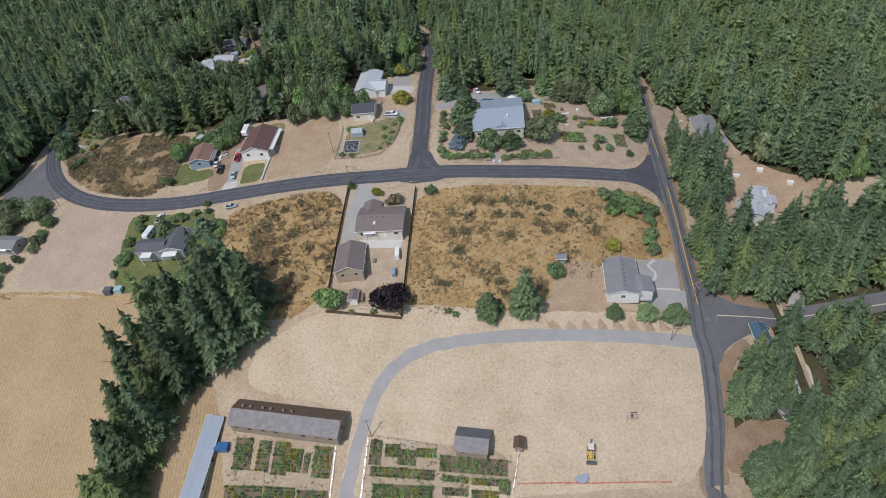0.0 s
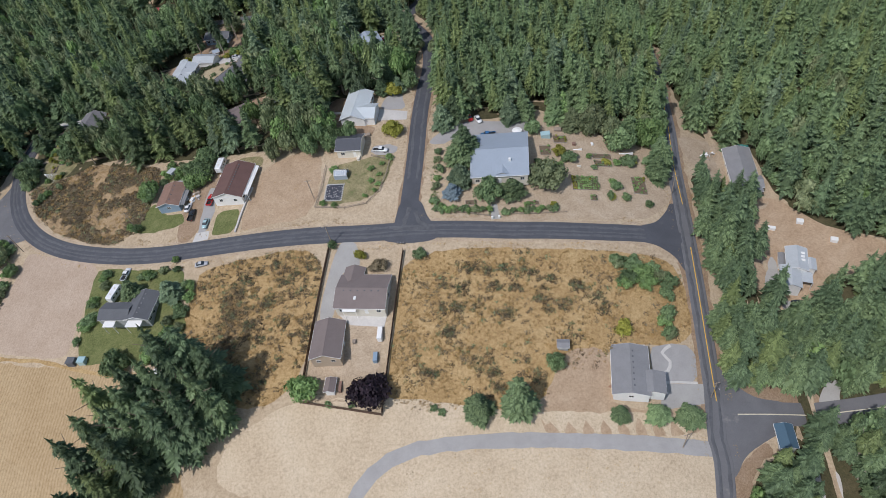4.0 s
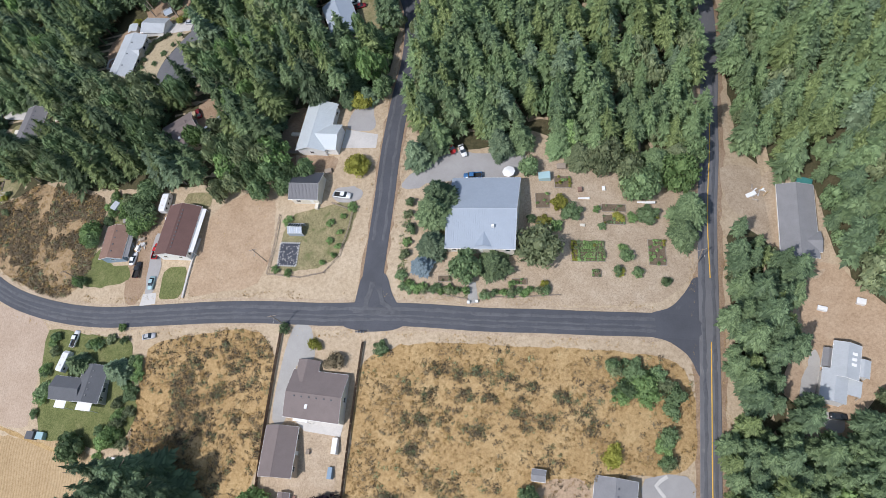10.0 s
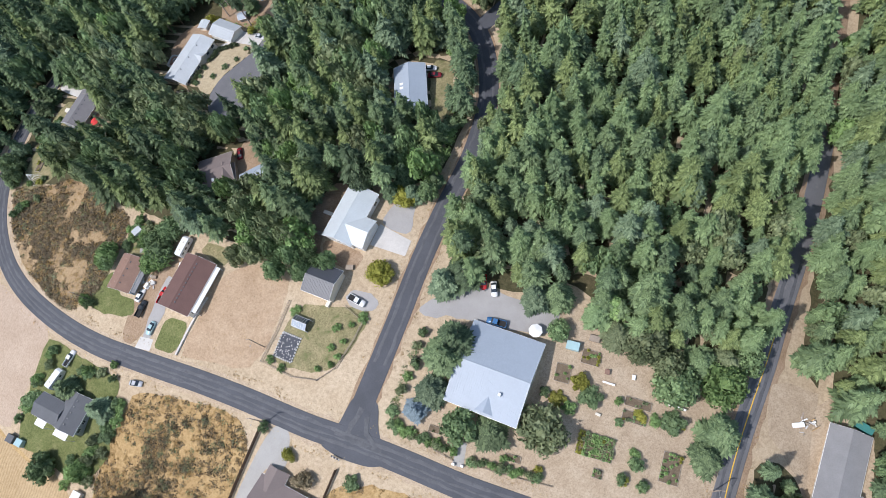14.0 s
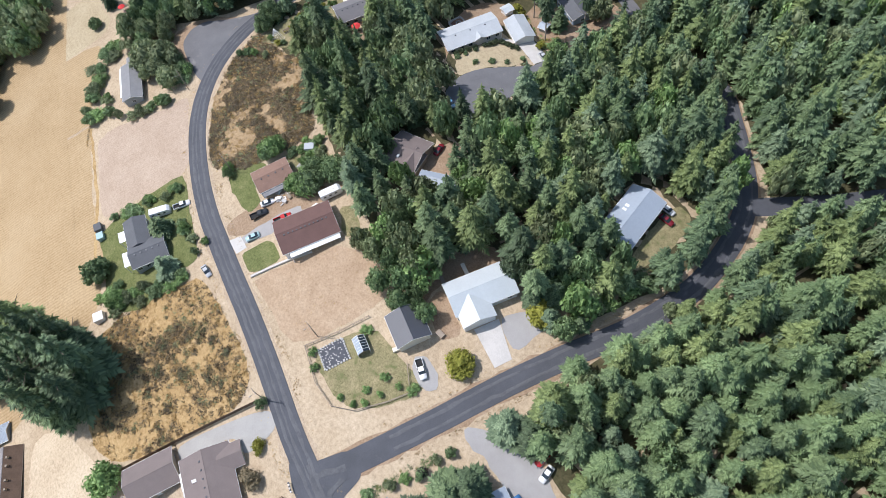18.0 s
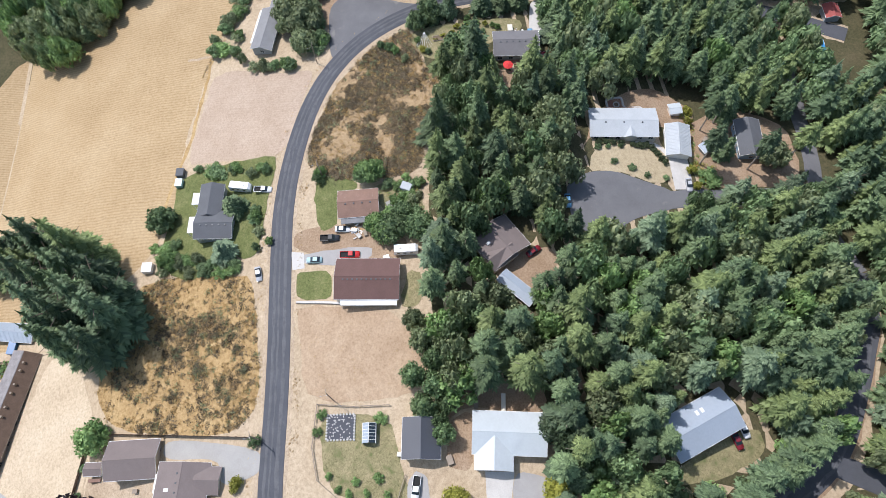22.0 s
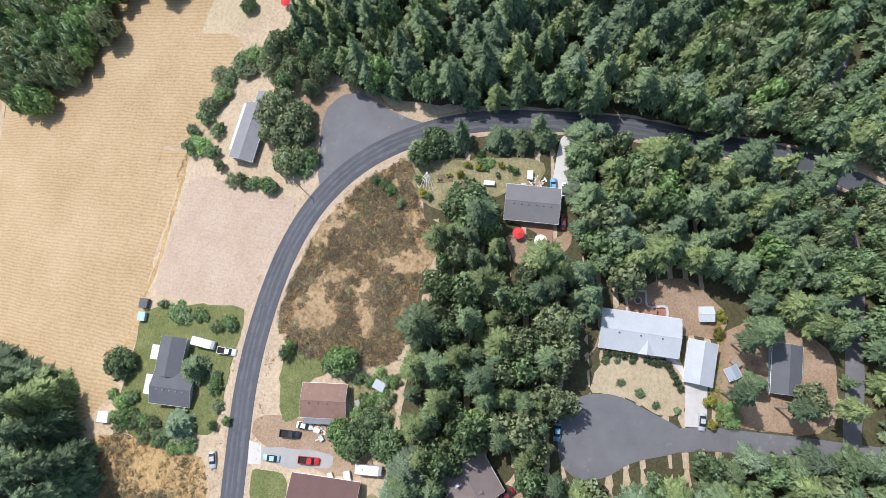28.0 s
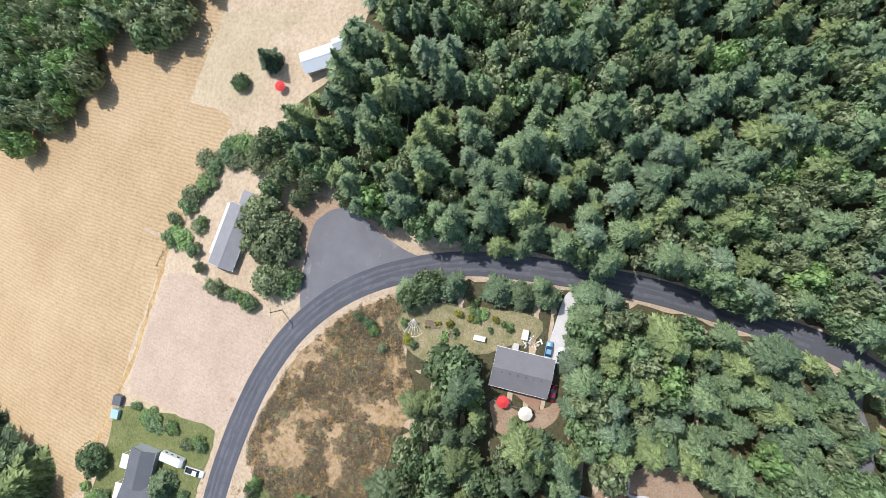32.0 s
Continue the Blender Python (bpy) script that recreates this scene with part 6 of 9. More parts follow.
crate(-78.6, -44.1, 84.4, 2.2, 2.6, 1.7, PAINT["teal"], "pale blue-framed cold frame by the field")
crate(111.4, 19.5, -4.9, 7, 0.4, 0.35, M_WHITE, "long white pipe lying beside the beds")
crate(94.8, 20.3, -3, 3.2, 0.4, 0.3, M_WHITE, "white plank lying in the garden")
crate(61.2, -10.6, -2.9, 0.7, 0.5, 1, M_WHITE, "white stone gate post at the path")
crate(63.5, -10.4, -2.8, 0.7, 0.5, 1, M_WHITE, "white stone gate post at the path")
crate(89, 30.6, -1.9, 2.6, 1.6, 0.8, M_WOOD, "weathered wooden table in the garden")
crate(93.9, 23, 3.2, 1.2, 1.2, 0.8, M_R_RUST, "rusty round fire barrel in the garden")
crate(100.7, 23.6, 2.2, 0.8, 1.2, 0.5, M_WHITE, "white garden bench among the beds")
crate(93.8, 11.8, -7.1, 1.3, 0.6, 0.5, M_CREAM, "pale wooden box in the garden")
crate(-37.1, 21.7, 12.1, 2.4, 1.6, 1.2, M_WHITE, "white tarp-covered pile beside the house")
crate(-36.8, 17.3, 21.9, 2, 1.2, 0.9, M_CREAM, "pale boxes stacked beside the house")
crate(-48.1, 13, 72, 1.6, 1, 1, M_WHITE, "white appliance abandoned in the yard")
crate(-46.1, 14.2, 32, 1.4, 1, 0.8, M_STONE, "stack of pale stones in the yard")
crate(-46.7, 16.1, 12.1, 1.8, 0.9, 0.7, M_WOOD, "stack of old boards in the yard")
crate(-59.7, 29.2, 62.5, 3, 2.4, 1.6, M_R_PALE, "small pale-roofed garden hut")
crate(-54.9, 23.8, 22.4, 2.2, 1.6, 0.5, M_CONCG, "grey stone slab in the overgrown garden")
crate(22.9, -48.3, 86.3, 4.2, 1.4, 1.6, M_WHITE, "white-framed lattice against the fence")
crate(21.3, -55.2, 86.2, 3, 1.2, 1.3, M_BLUEWALL, "blue-grey storage chest against the fence")
crate(14.7, -49.7, 86.4, 1.2, 1, 0.9, M_WOOD, "wooden planter box in the dusty yard")
crate(10.3, -62.6, 85.7, 3.2, 0.8, 0.9, M_R_RUST, "rust-coloured stack beside the shed")
crate(17.9, 32.6, 13.2, 2.2, 1.4, 0.8, M_WOOD, "wood pile under the trees")
crate(15.1, 21, 82.6, 2, 1, 0.8, M_CREAM, "cream-coloured garden boxes beside the garage")
crate(5.6, 40.7, -8.7, 6, 1, 0.7, M_WOOD, "long low timber stack behind the white house")
crate(6.4, 47.4, -8.4, 5, 1, 0.7, M_CREAM, "long pale timber stack behind the white house")
crate(143.7, 24.7, 21.1, 3, 1.2, 0.6, M_WHITE, "pale boards piled beside the drive")
crate(-66.4, 123.2, 43.2, 2.6, 1.8, 1.4, M_WOOD, "wooden garden structure beside the shrubs")
crate(-66.4, 128.2, -7.1, 1.6, 1.2, 0.9, M_R_RUST, "rusty barrel rack in the dirt yard")
crate(-68, 138.4, -7.7, 2.8, 1.8, 1.2, M_CREAM, "cream trailer parked beside the house")
crate(-115.8, 58.2, -4.5, 1.2, 3, 1, M_WHITE, "white garden arch in the lawn")
crate(-118.2, 69.8, -4, 2.6, 1.6, 1, M_CREAM, "stacked pale paving beside the driveway")
crate(-114.7, 67.8, -4.1, 2, 1.4, 0.8, M_STONE, "stone steps beside the house")
crate(175.6, -17.6, 69.5, 1.6, 2.2, 1.2, M_WHITE, "white storage box beside the track")


# ---- trees ----
def conifer_crown(seed, levels=9, per=8, pairs=4, low=0.12, fat=1.0, slim=0.2):
    """A unit crown (height 1, radius 1): whorls of drooping feathered boughs round a dense heart. Returns verts, faces."""
    rnd = random.Random(seed)
    v, f = [], []
    up = Vector((0, 0, 1))
    for k in range(levels):
        t = (k + 0.5 * rnd.random()) / levels
        z = low + (0.95 - low) * t
        r = fat * ((1 - t) ** 0.74 * 0.97 + 0.06) * rnd.uniform(0.82, 1.12)
        if t < 0.12:
            r *= 0.85
        n = max(4, round(per * (0.5 + 0.62 * (1 - t))))
        a0 = rnd.random() * 6.28
        for i in range(n):
            a = a0 + 6.283 * (i + rnd.uniform(-0.3, 0.3)) / n
            rr = r * rnd.uniform(0.6, 1.2)
            d, s = Vector((math.cos(a), math.sin(a), 0)), Vector((-math.sin(a), math.cos(a), 0))
            lift, drop = rnd.uniform(0.0, 0.05), rnd.uniform(0.03, 0.1) * (0.4 + rr)
            axis_at = lambda u: up * (z + lift * u - drop * u * u) + d * rr * u
            for j in range(pairs):
                u = 0.22 + 0.62 * j / pairs
                o = axis_at(u)
                for side in (-1, 1):
                    ln = rr * (0.52 - 0.3 * j / pairs) * rnd.uniform(0.8, 1.2)
                    w = (d * rnd.uniform(0.55, 0.85) + s * side * rnd.uniform(0.55, 0.85)).normalized()
                    tip = o + w * ln - up * rnd.uniform(0.0, 0.035)
                    e = (tip - o).cross(up).normalized() * ln * rnd.uniform(slim, slim + 0.1)
                    b = len(v)
                    v += [o + e - w * ln * 0.1, tip, o - e + w * ln * 0.25]
                    f += [(b, b + 1, b + 2)]
            o, tip = axis_at(0.6), axis_at(1.06)
            e = s * rr * 0.1
            b = len(v)
            v += [o, o.lerp(tip, 0.5) + e, tip, o.lerp(tip, 0.5) - e]
            f += [(b, b + 1, b + 2, b + 3)]
    b = len(v)
    v += [Vector((0, 0, 1.0)), Vector((0.06, 0.02, 0.91)), Vector((-0.05, 0.05, 0.91)), Vector((0, -0.06, 0.91))]
    f += [(b, b + 1, b + 2), (b, b + 2, b + 3), (b, b + 3, b + 1)]
    b = len(v)
    for z, r in ((low + 0.02, 0.46), (0.4, 0.36), (0.7, 0.17), (0.92, 0.03)):
        v += [Vector((math.cos(i * 1.047) * r * fat, math.sin(i * 1.047) * r * fat, z)) for i in range(6)]
    for k in range(3):
        f += [(b + k * 6 + i, b + k * 6 + (i + 1) % 6, b + k * 6 + 6 + (i + 1) % 6, b + k * 6 + 6 + i) for i in range(6)]
    return v, f


def leafy_crown(seed, clumps=420, leaf=0.11, low=0.25, lumps=9):
    """A unit broadleaf crown (radius 1, from height low to 1): leaf clumps on uneven lobes, with gaps."""
    rnd = random.Random(seed)
    lobes = []
    for i in range(lumps):
        a, q = i * 2.4 + rnd.random(), rnd.random() ** 0.5
        lobes.append((Vector((math.cos(a) * 0.68 * q, math.sin(a) * 0.68 * q, low + (1 - low) * rnd.uniform(0.2, 0.8) * (1.1 - 0.45 * q))), rnd.uniform(0.2, 0.42)))
    lobes.append((Vector((0, 0, low + (1 - low) * 0.72)), 0.42))
    v, f = [], []
    for i in range(clumps):
        c, r = lobes[i % len(lobes)]
        d = Vector((rnd.gauss(0, 1), rnd.gauss(0, 1), rnd.gauss(0.35, 1))).normalized()
        sq = (1 - low) * 0.75
        p = c + Vector((d.x * r, d.y * r, d.z * r * sq)) * rnd.uniform(0.78, 1.18)
        n = (d + Vector((rnd.gauss(0, 0.45), rnd.gauss(0, 0.45), rnd.gauss(0.2, 0.45)))).normalized()
        s = n.orthogonal().normalized()
        t = n.cross(s)
        w = leaf * rnd.uniform(0.6, 1.35)
        ang = rnd.random() * 6.28
        s, t = s * math.cos(ang) + t * math.sin(ang), t * math.cos(ang) - s * math.sin(ang)
        b = len(v)
        v += [p + s * w * 1.3, p + t * w * 0.8 - s * w * 0.7 - n * w * 0.3, p - t * w * 0.8 - s * w * 0.7 + n * w * 0.2]
        f += [(b, b + 1, b + 2)]
    for c, r in lobes:
        b, q = len(v), r * 0.78
        v += [c + Vector((q, 0, 0)), c + Vector((0, q, 0)), c + Vector((-q, 0, 0)), c + Vector((0, -q, 0)), c + Vector((0, 0, q * 0.7)), c - Vector((0, 0, q * 0.7))]
        f += [(b, b + 1, b + 4), (b + 1, b + 2, b + 4), (b + 2, b + 3, b + 4), (b + 3, b, b + 4), (b + 1, b, b + 5), (b + 2, b + 1, b + 5), (b + 3, b + 2, b + 5), (b, b + 3, b + 5)]
    return v, f


def trunk_shape(seed, top=0.9, r=0.016, limbs=5):
    rnd = random.Random(seed)
    s = Shape()
    pts = [Vector((0, 0, -0.06))] + [Vector((rnd.uniform(-0.006, 0.006), rnd.uniform(-0.006, 0.006), top * (i + 1) / 4)) for i in range(4)]
    for i in range(4):
        s.tube(pts[i], pts[i + 1], r * (1.1 - 0.25 * i), r * (1.1 - 0.25 * (i + 1)), 6)
    for i in range(limbs):
        a, z = i * 2.4, top * (0.35 + 0.5 * i / limbs)
        s.tube((0, 0, z), (math.cos(a) * 0.16, math.sin(a) * 0.16, z + 0.12), r * 0.4, r * 0.12, 4)
    return s


FIRS = [conifer_crown(s, 13, 8, 6, low, fat, 0.16) for s, low, fat in ((11, 0.14, 1.0), (12, 0.2, 0.95), (13, 0.3, 0.9), (14, 0.1, 1.0), (15, 0.22, 1.05))]
LEAFY = [leafy_crown(s, c, l, low, n) for s, c, l, low, n in ((31, 1300, 0.075, 0.25, 13), (32, 1350, 0.072, 0.3, 15), (33, 1280, 0.078, 0.2, 12), (34, 1320, 0.072, 0.35, 14))]
FAR_FIRS = [conifer_crown(s, 9, 7, 5, low, 1.0) for s, low in ((51, 0.12), (52, 0.2), (53, 0.15), (54, 0.25), (55, 0.15))]
FAR_LEAFY = [leafy_crown(s, 900, 0.078, 0.25, 13) for s in (56, 57, 58, 59)]
FINE_FIRS = [conifer_crown(s, 16, 10, 8, low, 1.0) for s, low in ((21, 0.08), (22, 0.12), (23, 0.05))]
FINE_LEAFY = [leafy_crown(s, 1900, 0.07, low, 20) for s, low in ((41, 0.18), (42, 0.22), (43, 0.12))]
HIGH_FIRS = [conifer_crown(s, 9, 8, 6, 0.56, 1.0, 0.18) for s in (71, 72, 73)]
TRUNK = trunk_shape(5).mesh("trunk", M_BARK)
PALE_TRUNK = trunk_shape(6, 0.9, 0.013, 2).mesh("trunk", M_PALEBARK)
CROWN_MESH = {}


def crown_mesh(kind, i, mat):
    key = (kind, i, mat.name)
    if key not in CROWN_MESH:
        v, f = {"fir": FIRS, "leafy": LEAFY, "fine_fir": FINE_FIRS, "fine_leafy": FINE_LEAFY, "high_fir": HIGH_FIRS}[kind][i]
        CROWN_MESH[key] = mesh_of("crown", v, f, mat)
    return CROWN_MESH[key]


def tree(x, y, h, r, kind, mat, label, category="tree", group="", i=0, trunk=None, yaw=0.0, name="tree"):
    ob = thing(name, x, y, yaw, label, category, group)
    a = part("trunk", trunk or TRUNK, ob)
    a.scale = (h, h, h * (0.95 if "fir" in kind else 0.6))
    b = part("crown", crown_mesh(kind, i, mat), ob)
    b.scale = (r, r, h)
    return ob


def clear_of_roads(x, y, margin):
    p = Vector((x, y))
    for line, w in ROADS:
        for q in line[::2]:
            if abs(q.x - x) < 12 and abs(q.y - y) < 12 and (q - p).length < w / 2 + margin:
                return False
    return True


OPEN_ZONES = []
OPEN_ZONES.append([(-159.4, -33.3), (-74, -50.3), (-30, -74.7), (-35.7, -23.3), (11.7, -15), (116.1, -17.5), (119.5, -69.9), (117, -85), (111.9, -151.1), (-103.4, -155.7)])
OPEN_ZONES.append([(-114.7, -48.3), (-107.8, -8.7), (-69.4, -15), (7.1, -13.9), (117.6, -19.4), (123.9, -35.8), (112.7, -99.1), (-106.9, -112.5)])
OPEN_ZONES.append([(-148.3, -106.1), (-161.8, -83.3), (-174.6, -67), (-185.4, -72.3), (-192.4, -56.8), (-185, -45.6), (-199, -32.1), (-199.4, 8.2), (-190.3, 13.4), (-183.4, 10.2), (-176.5, -5.5), (-166.5, -7.5), (-158.2, -2.8), (-147.5, 7), (-147.8, 21.4), (-134.9, 35.6), (-122.6, 34.2), (-112.3, 44.7), (-98.7, 44.2), (-89.7, 37), (-65.9, 39.7), (-37.6, -84)])
OPEN_ZONES.append([(-128, -126.5), (-125.5, -29.4), (-119.8, 10), (-127.2, 36.8), (-95.2, 38), (-68.5, 33.6), (-41.6, 31.4), (-28.3, 26), (-7.3, 25.4), (5.9, 29.6), (-3.8, -94.9)])
OPEN_ZONES.append([(-103.7, 38.4), (-68, 35.3), (-39.3, 32.7), (-19.3, 27.1), (-3.7, 30.4), (5.4, 35.3), (3.5, 54.9), (16.6, 60.4), (35, 62), (38.5, 34.5), (32.5, -14.3), (-93, -16.5)])
OPEN_ZONES.append([(41, 32.8), (52.6, 38.1), (66.9, 34.5), (79.5, 45), (87.8, 36.9), (95.3, 29.6), (107.4, 25), (120.6, 31.2), (132.3, 34.7), (126, -16.4), (38.8, -17)])
OPEN_ZONES.append([(132.5, 35.6), (151, 34.3), (161, 28.5), (162.2, 6), (167.5, -5), (174.5, -13), (172, -29), (167.5, -32), (160.5, -37.5), (158, -43.5), (149.5, -43), (150, -36.5), (145.5, -34), (146, -29), (150.5, -21), (148.5, -13), (153, -3), (147, 10), (142, 14), (132.3, 13.8)])
OPEN_ZONES.append([(172, -12), (192.6, -21.5), (188.3, -33), (171, -29)])
OPEN_ZONES.append([(152, -71), (157, -62.5), (163, -64), (160, -71)])
OPEN_ZONES.append([(142.5, -91), (150, -87), (154, -89), (152, -100), (149, -107), (140.5, -104), (141.5, -95)])
OPEN_ZONES.append([(117, -111), (126, -107.5), (139, -107), (137, -116), (126, -120), (113, -121)])
OPEN_ZONES.append([(-63.9, 75.8), (-78.4, 85.9), (-88.3, 95.1), (-90.6, 118.7), (-82, 126.1), (-69.8, 150.9), (-38.3, 148), (-35.7, 75.4), (-48, 73.3)])
OPEN_ZONES.append([(-44.7, 45.9), (-45.7, 59.7), (-33.7, 67.8), (-22, 62.8), (-22.5, 49.4), (-31.5, 45.3)])
OPEN_ZONES.append([(11.6, 88), (5.8, 108.8), (20.1, 113.2), (29.5, 110.5), (33.2, 94.1), (28.6, 83.5)])
OPEN_ZONES.append([(-127.5, 36.7), (-132.2, 83.3), (-110.3, 83), (-95.6, 81), (-90.4, 62.3), (-107.8, 60.4), (-105.8, 42.5)])
OPEN_ZONES.append([(-117.5, 173.6), (-119, 196.5), (-80.2, 182.9), (-83.4, 162.7)])
OPEN_ZONES.append([(134, -77), (145, -75), (145, -80), (141, -83.5), (135, -83.5)])
OPEN_ZONES.append([(133.8, 0.1), (148.3, 3.3), (146.4, -14.8), (141.9, -25.5), (135.8, -38.7), (149.7, -44.7), (168.2, -39.4), (167.8, -65.2), (138.4, -66.8), (125.9, -67.9), (123.7, -56.7), (126.9, -32.6)])

ROADSIDE = OPEN_ZONES.pop()


def in_open(x, y):
    return any(inside((x, y), z) for z in OPEN_ZONES)


# the woods end where the hills turn away
WOOD_EDGE = [(-226.9, -163.6), (-220.5, -18), (-274.9, -23.1), (-273.7, 46), (-248.8, 94.3), (-235.9, 143.3), (-273.1, 186), (-309.1, 310.6), (-181.9, 288.4), (-128.1, 269.3), (58.5, 267.5), (111.8, 256.7), (173.7, 277.9), (246, 267), (292.2, 187.9), (290.2, 50.7), (260.2, 19.4), (244, -16.7), (233.2, -52.3), (206.2, -100.8), (179.2, -181.7), (99.1, -188.1), (64.2, -18.5), (4.1, -2.9)]

# woods: the nearest trees as things of their own, the rest as one mass
rnd = random.Random(77)
spots = []
for wood in WOODS:
    xs, ys = [p[0] for p in wood], [p[1] for p in wood]
    step = 5.2
    for i in range(int((max(xs) - min(xs)) / step) + 1):
        for j in range(int((max(ys) - min(ys)) / step) + 1):
            x = min(xs) + (i + rnd.uniform(0.05, 0.95)) * step
            y = min(ys) + (j + rnd.uniform(0.05, 0.95)) * step
            if inside((x, y), wood) and inside((x, y), WOOD_EDGE) and not in_open(x, y) and clear_of_roads(x, y, 0.9 if y > 25 else 2.2):
                spots.append((x, y))
xs, ys = [p[0] for p in ROADSIDE], [p[1] for p in ROADSIDE]
for i in range(int((max(xs) - min(xs)) / 4.6) + 1):
    for j in range(int((max(ys) - min(ys)) / 4.6) + 1):
        x, y = min(xs) + (i + rnd.uniform(0.1, 0.9)) * 4.6, min(ys) + (j + rnd.uniform(0.1, 0.9)) * 4.6
        if inside((x, y), ROADSIDE) and clear_of_roads(x, y, 1.6) and min((Vector((x, y)) - Vector(q)).length for q in spots) > 2.5:
            spots.append((x, y))
near, mass = [], []
for x, y in spots:
    stand = noise.noise((x * 0.025, y * 0.025, 1.0))
    broad = rnd.random() < (0.9 if x < -135 and y < 0 else 0.05 + 0.15 * stand if x > 40 else 0.26 + 0.5 * stand)
    h = rnd.uniform(10, 16) if broad else rnd.triangular(11, 26, 17)
    r = rnd.uniform(3.8, 6.6) if broad else h * rnd.uniform(0.2, 0.31)
    if rnd.random() < 0.18:
        h, r = h * 0.65, r * 0.75
    # firs at x > 42, y > 25 often take the glare-brightened needles
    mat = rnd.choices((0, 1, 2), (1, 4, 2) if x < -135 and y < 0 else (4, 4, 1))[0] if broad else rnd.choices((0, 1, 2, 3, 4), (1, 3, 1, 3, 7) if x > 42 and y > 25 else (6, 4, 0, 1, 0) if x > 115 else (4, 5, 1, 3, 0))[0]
    one = (x, y, h, r, broad, mat, rnd.randrange(4 if broad else 5), rnd.uniform(0, 360))
    close = (-130 < x < 45 and 25 < y < 75) or (38 < x < 122 and 15 < y < 62) or (119 < x < 140 and -60 < y < 10)
    (near if close and len(near) < 140 else mass).append(one)
    if rnd.random() < 0.14:
        mass.append((x + rnd.uniform(-2.4, 2.4), y + rnd.uniform(-2.4, 2.4), rnd.uniform(4, 8), rnd.uniform(2.2, 3.4), True, rnd.randrange(3), rnd.randrange(4), rnd.uniform(0, 360)))
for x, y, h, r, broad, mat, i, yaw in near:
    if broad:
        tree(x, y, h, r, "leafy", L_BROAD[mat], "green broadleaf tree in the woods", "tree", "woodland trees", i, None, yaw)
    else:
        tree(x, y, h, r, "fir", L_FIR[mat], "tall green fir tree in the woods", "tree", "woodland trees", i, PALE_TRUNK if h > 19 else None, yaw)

ARR = {(b, i): (np.array([tuple(p) for p in v]), f) for b, lib in ((0, FIRS), (1, LEAFY), (2, FAR_FIRS), (3, FAR_LEAFY)) for i, (v, f) in enumerate(lib)}
TR = Shape().tube((0, 0, -0.06), (0, 0, 0.9), 0.016, 0.005, 5)
ARR["t"] = (np.array(TR.v), TR.f)


def joined(name, trees, label):
    """Many trees as one mesh, built from flat arrays."""
    vs, loops, starts, totals, idx, nv, nl = [], [], [], [], [], 0, 0
    lib = L_FIR + L_BROAD + [M_BARK]
    flat = {}
    for key, (va, f) in ARR.items():
        tot = np.array([len(q) for q in f])
        flat[key] = (va, np.concatenate([np.array(q) for q in f]), tot)
    for x, y, h, r, broad, mat, i, yaw in trees:
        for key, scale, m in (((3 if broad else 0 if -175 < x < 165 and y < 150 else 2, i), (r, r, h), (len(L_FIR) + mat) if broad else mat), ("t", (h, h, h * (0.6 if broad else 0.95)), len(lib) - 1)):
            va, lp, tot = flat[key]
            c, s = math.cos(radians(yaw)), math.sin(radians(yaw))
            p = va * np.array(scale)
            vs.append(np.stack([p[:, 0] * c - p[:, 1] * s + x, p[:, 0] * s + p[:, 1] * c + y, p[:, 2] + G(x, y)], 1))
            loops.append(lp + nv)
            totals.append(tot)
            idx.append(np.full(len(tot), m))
            nv += len(va)
    vs, loops, totals, idx = np.concatenate(vs), np.concatenate(loops), np.concatenate(totals), np.concatenate(idx)
    me = bpy.data.meshes.new(name)
    me.vertices.add(len(vs))
    me.vertices.foreach_set("co", vs.astype(np.float32).ravel())
    me.loops.add(len(loops))
    me.loops.foreach_set("vertex_index", loops.astype(np.int32))
    me.polygons.add(len(totals))
    me.polygons.foreach_set("loop_start", np.concatenate([[0], np.cumsum(totals)[:-1]]).astype(np.int32))
    for m in lib:
        me.materials.append(m)
    me.polygons.foreach_set("material_index", idx.astype(np.int32))
    me.update(calc_edges=True)
    me.validate()
    return tagged(new(name, me), label, "woods", "", "stuff")


joined("woods", mass, "dense mixed fir and broadleaf woods on the hills")


# ---- trees in the open ----
FIRG = "group of tall firs"
rf = random.Random(12)
for k, (y, x0, x1) in enumerate(((-57, -42, -28), (-63, -51, -23), (-69.5, -60, -21), (-75.5, -62, -26), (-81.5, -62, -43), (-88, -64, -50), (-94, -66, -54), (-100, -68, -57), (-106, -70, -60), (-113, -72, -62))):
    n = max(2, round((x1 - x0) / 7.5))
    for j in range(n):
        x = x0 + (x1 - x0) * (j + 0.5) / n + rf.uniform(-2, 2)
        tree(x, y + rf.uniform(-2.5, 2.5), rf.uniform(29, 38) if y > -85 else rf.uniform(22, 29), rf.uniform(6.0, 8.8), "fine_fir", L_FIR[rf.choice((0, 0, 0, 1, 3))], "very tall dark green fir beside the grain field", "tree", FIRG, (k + j) % 3, None, rf.uniform(0, 360))


for k in range(9):
    tree(-41.1 + 2 * math.sin(k * 2.3), 111.1 + k * 5.2, 13 + 3 * (k % 3), 4.6 + 0.5 * (k % 2), "fir" if k % 3 else "leafy", (L_FIR if k % 3 else L_BROAD)[k % 3], "tall tree screening the narrow lane", "tree", "woodland trees", k % 4, None, k * 77)


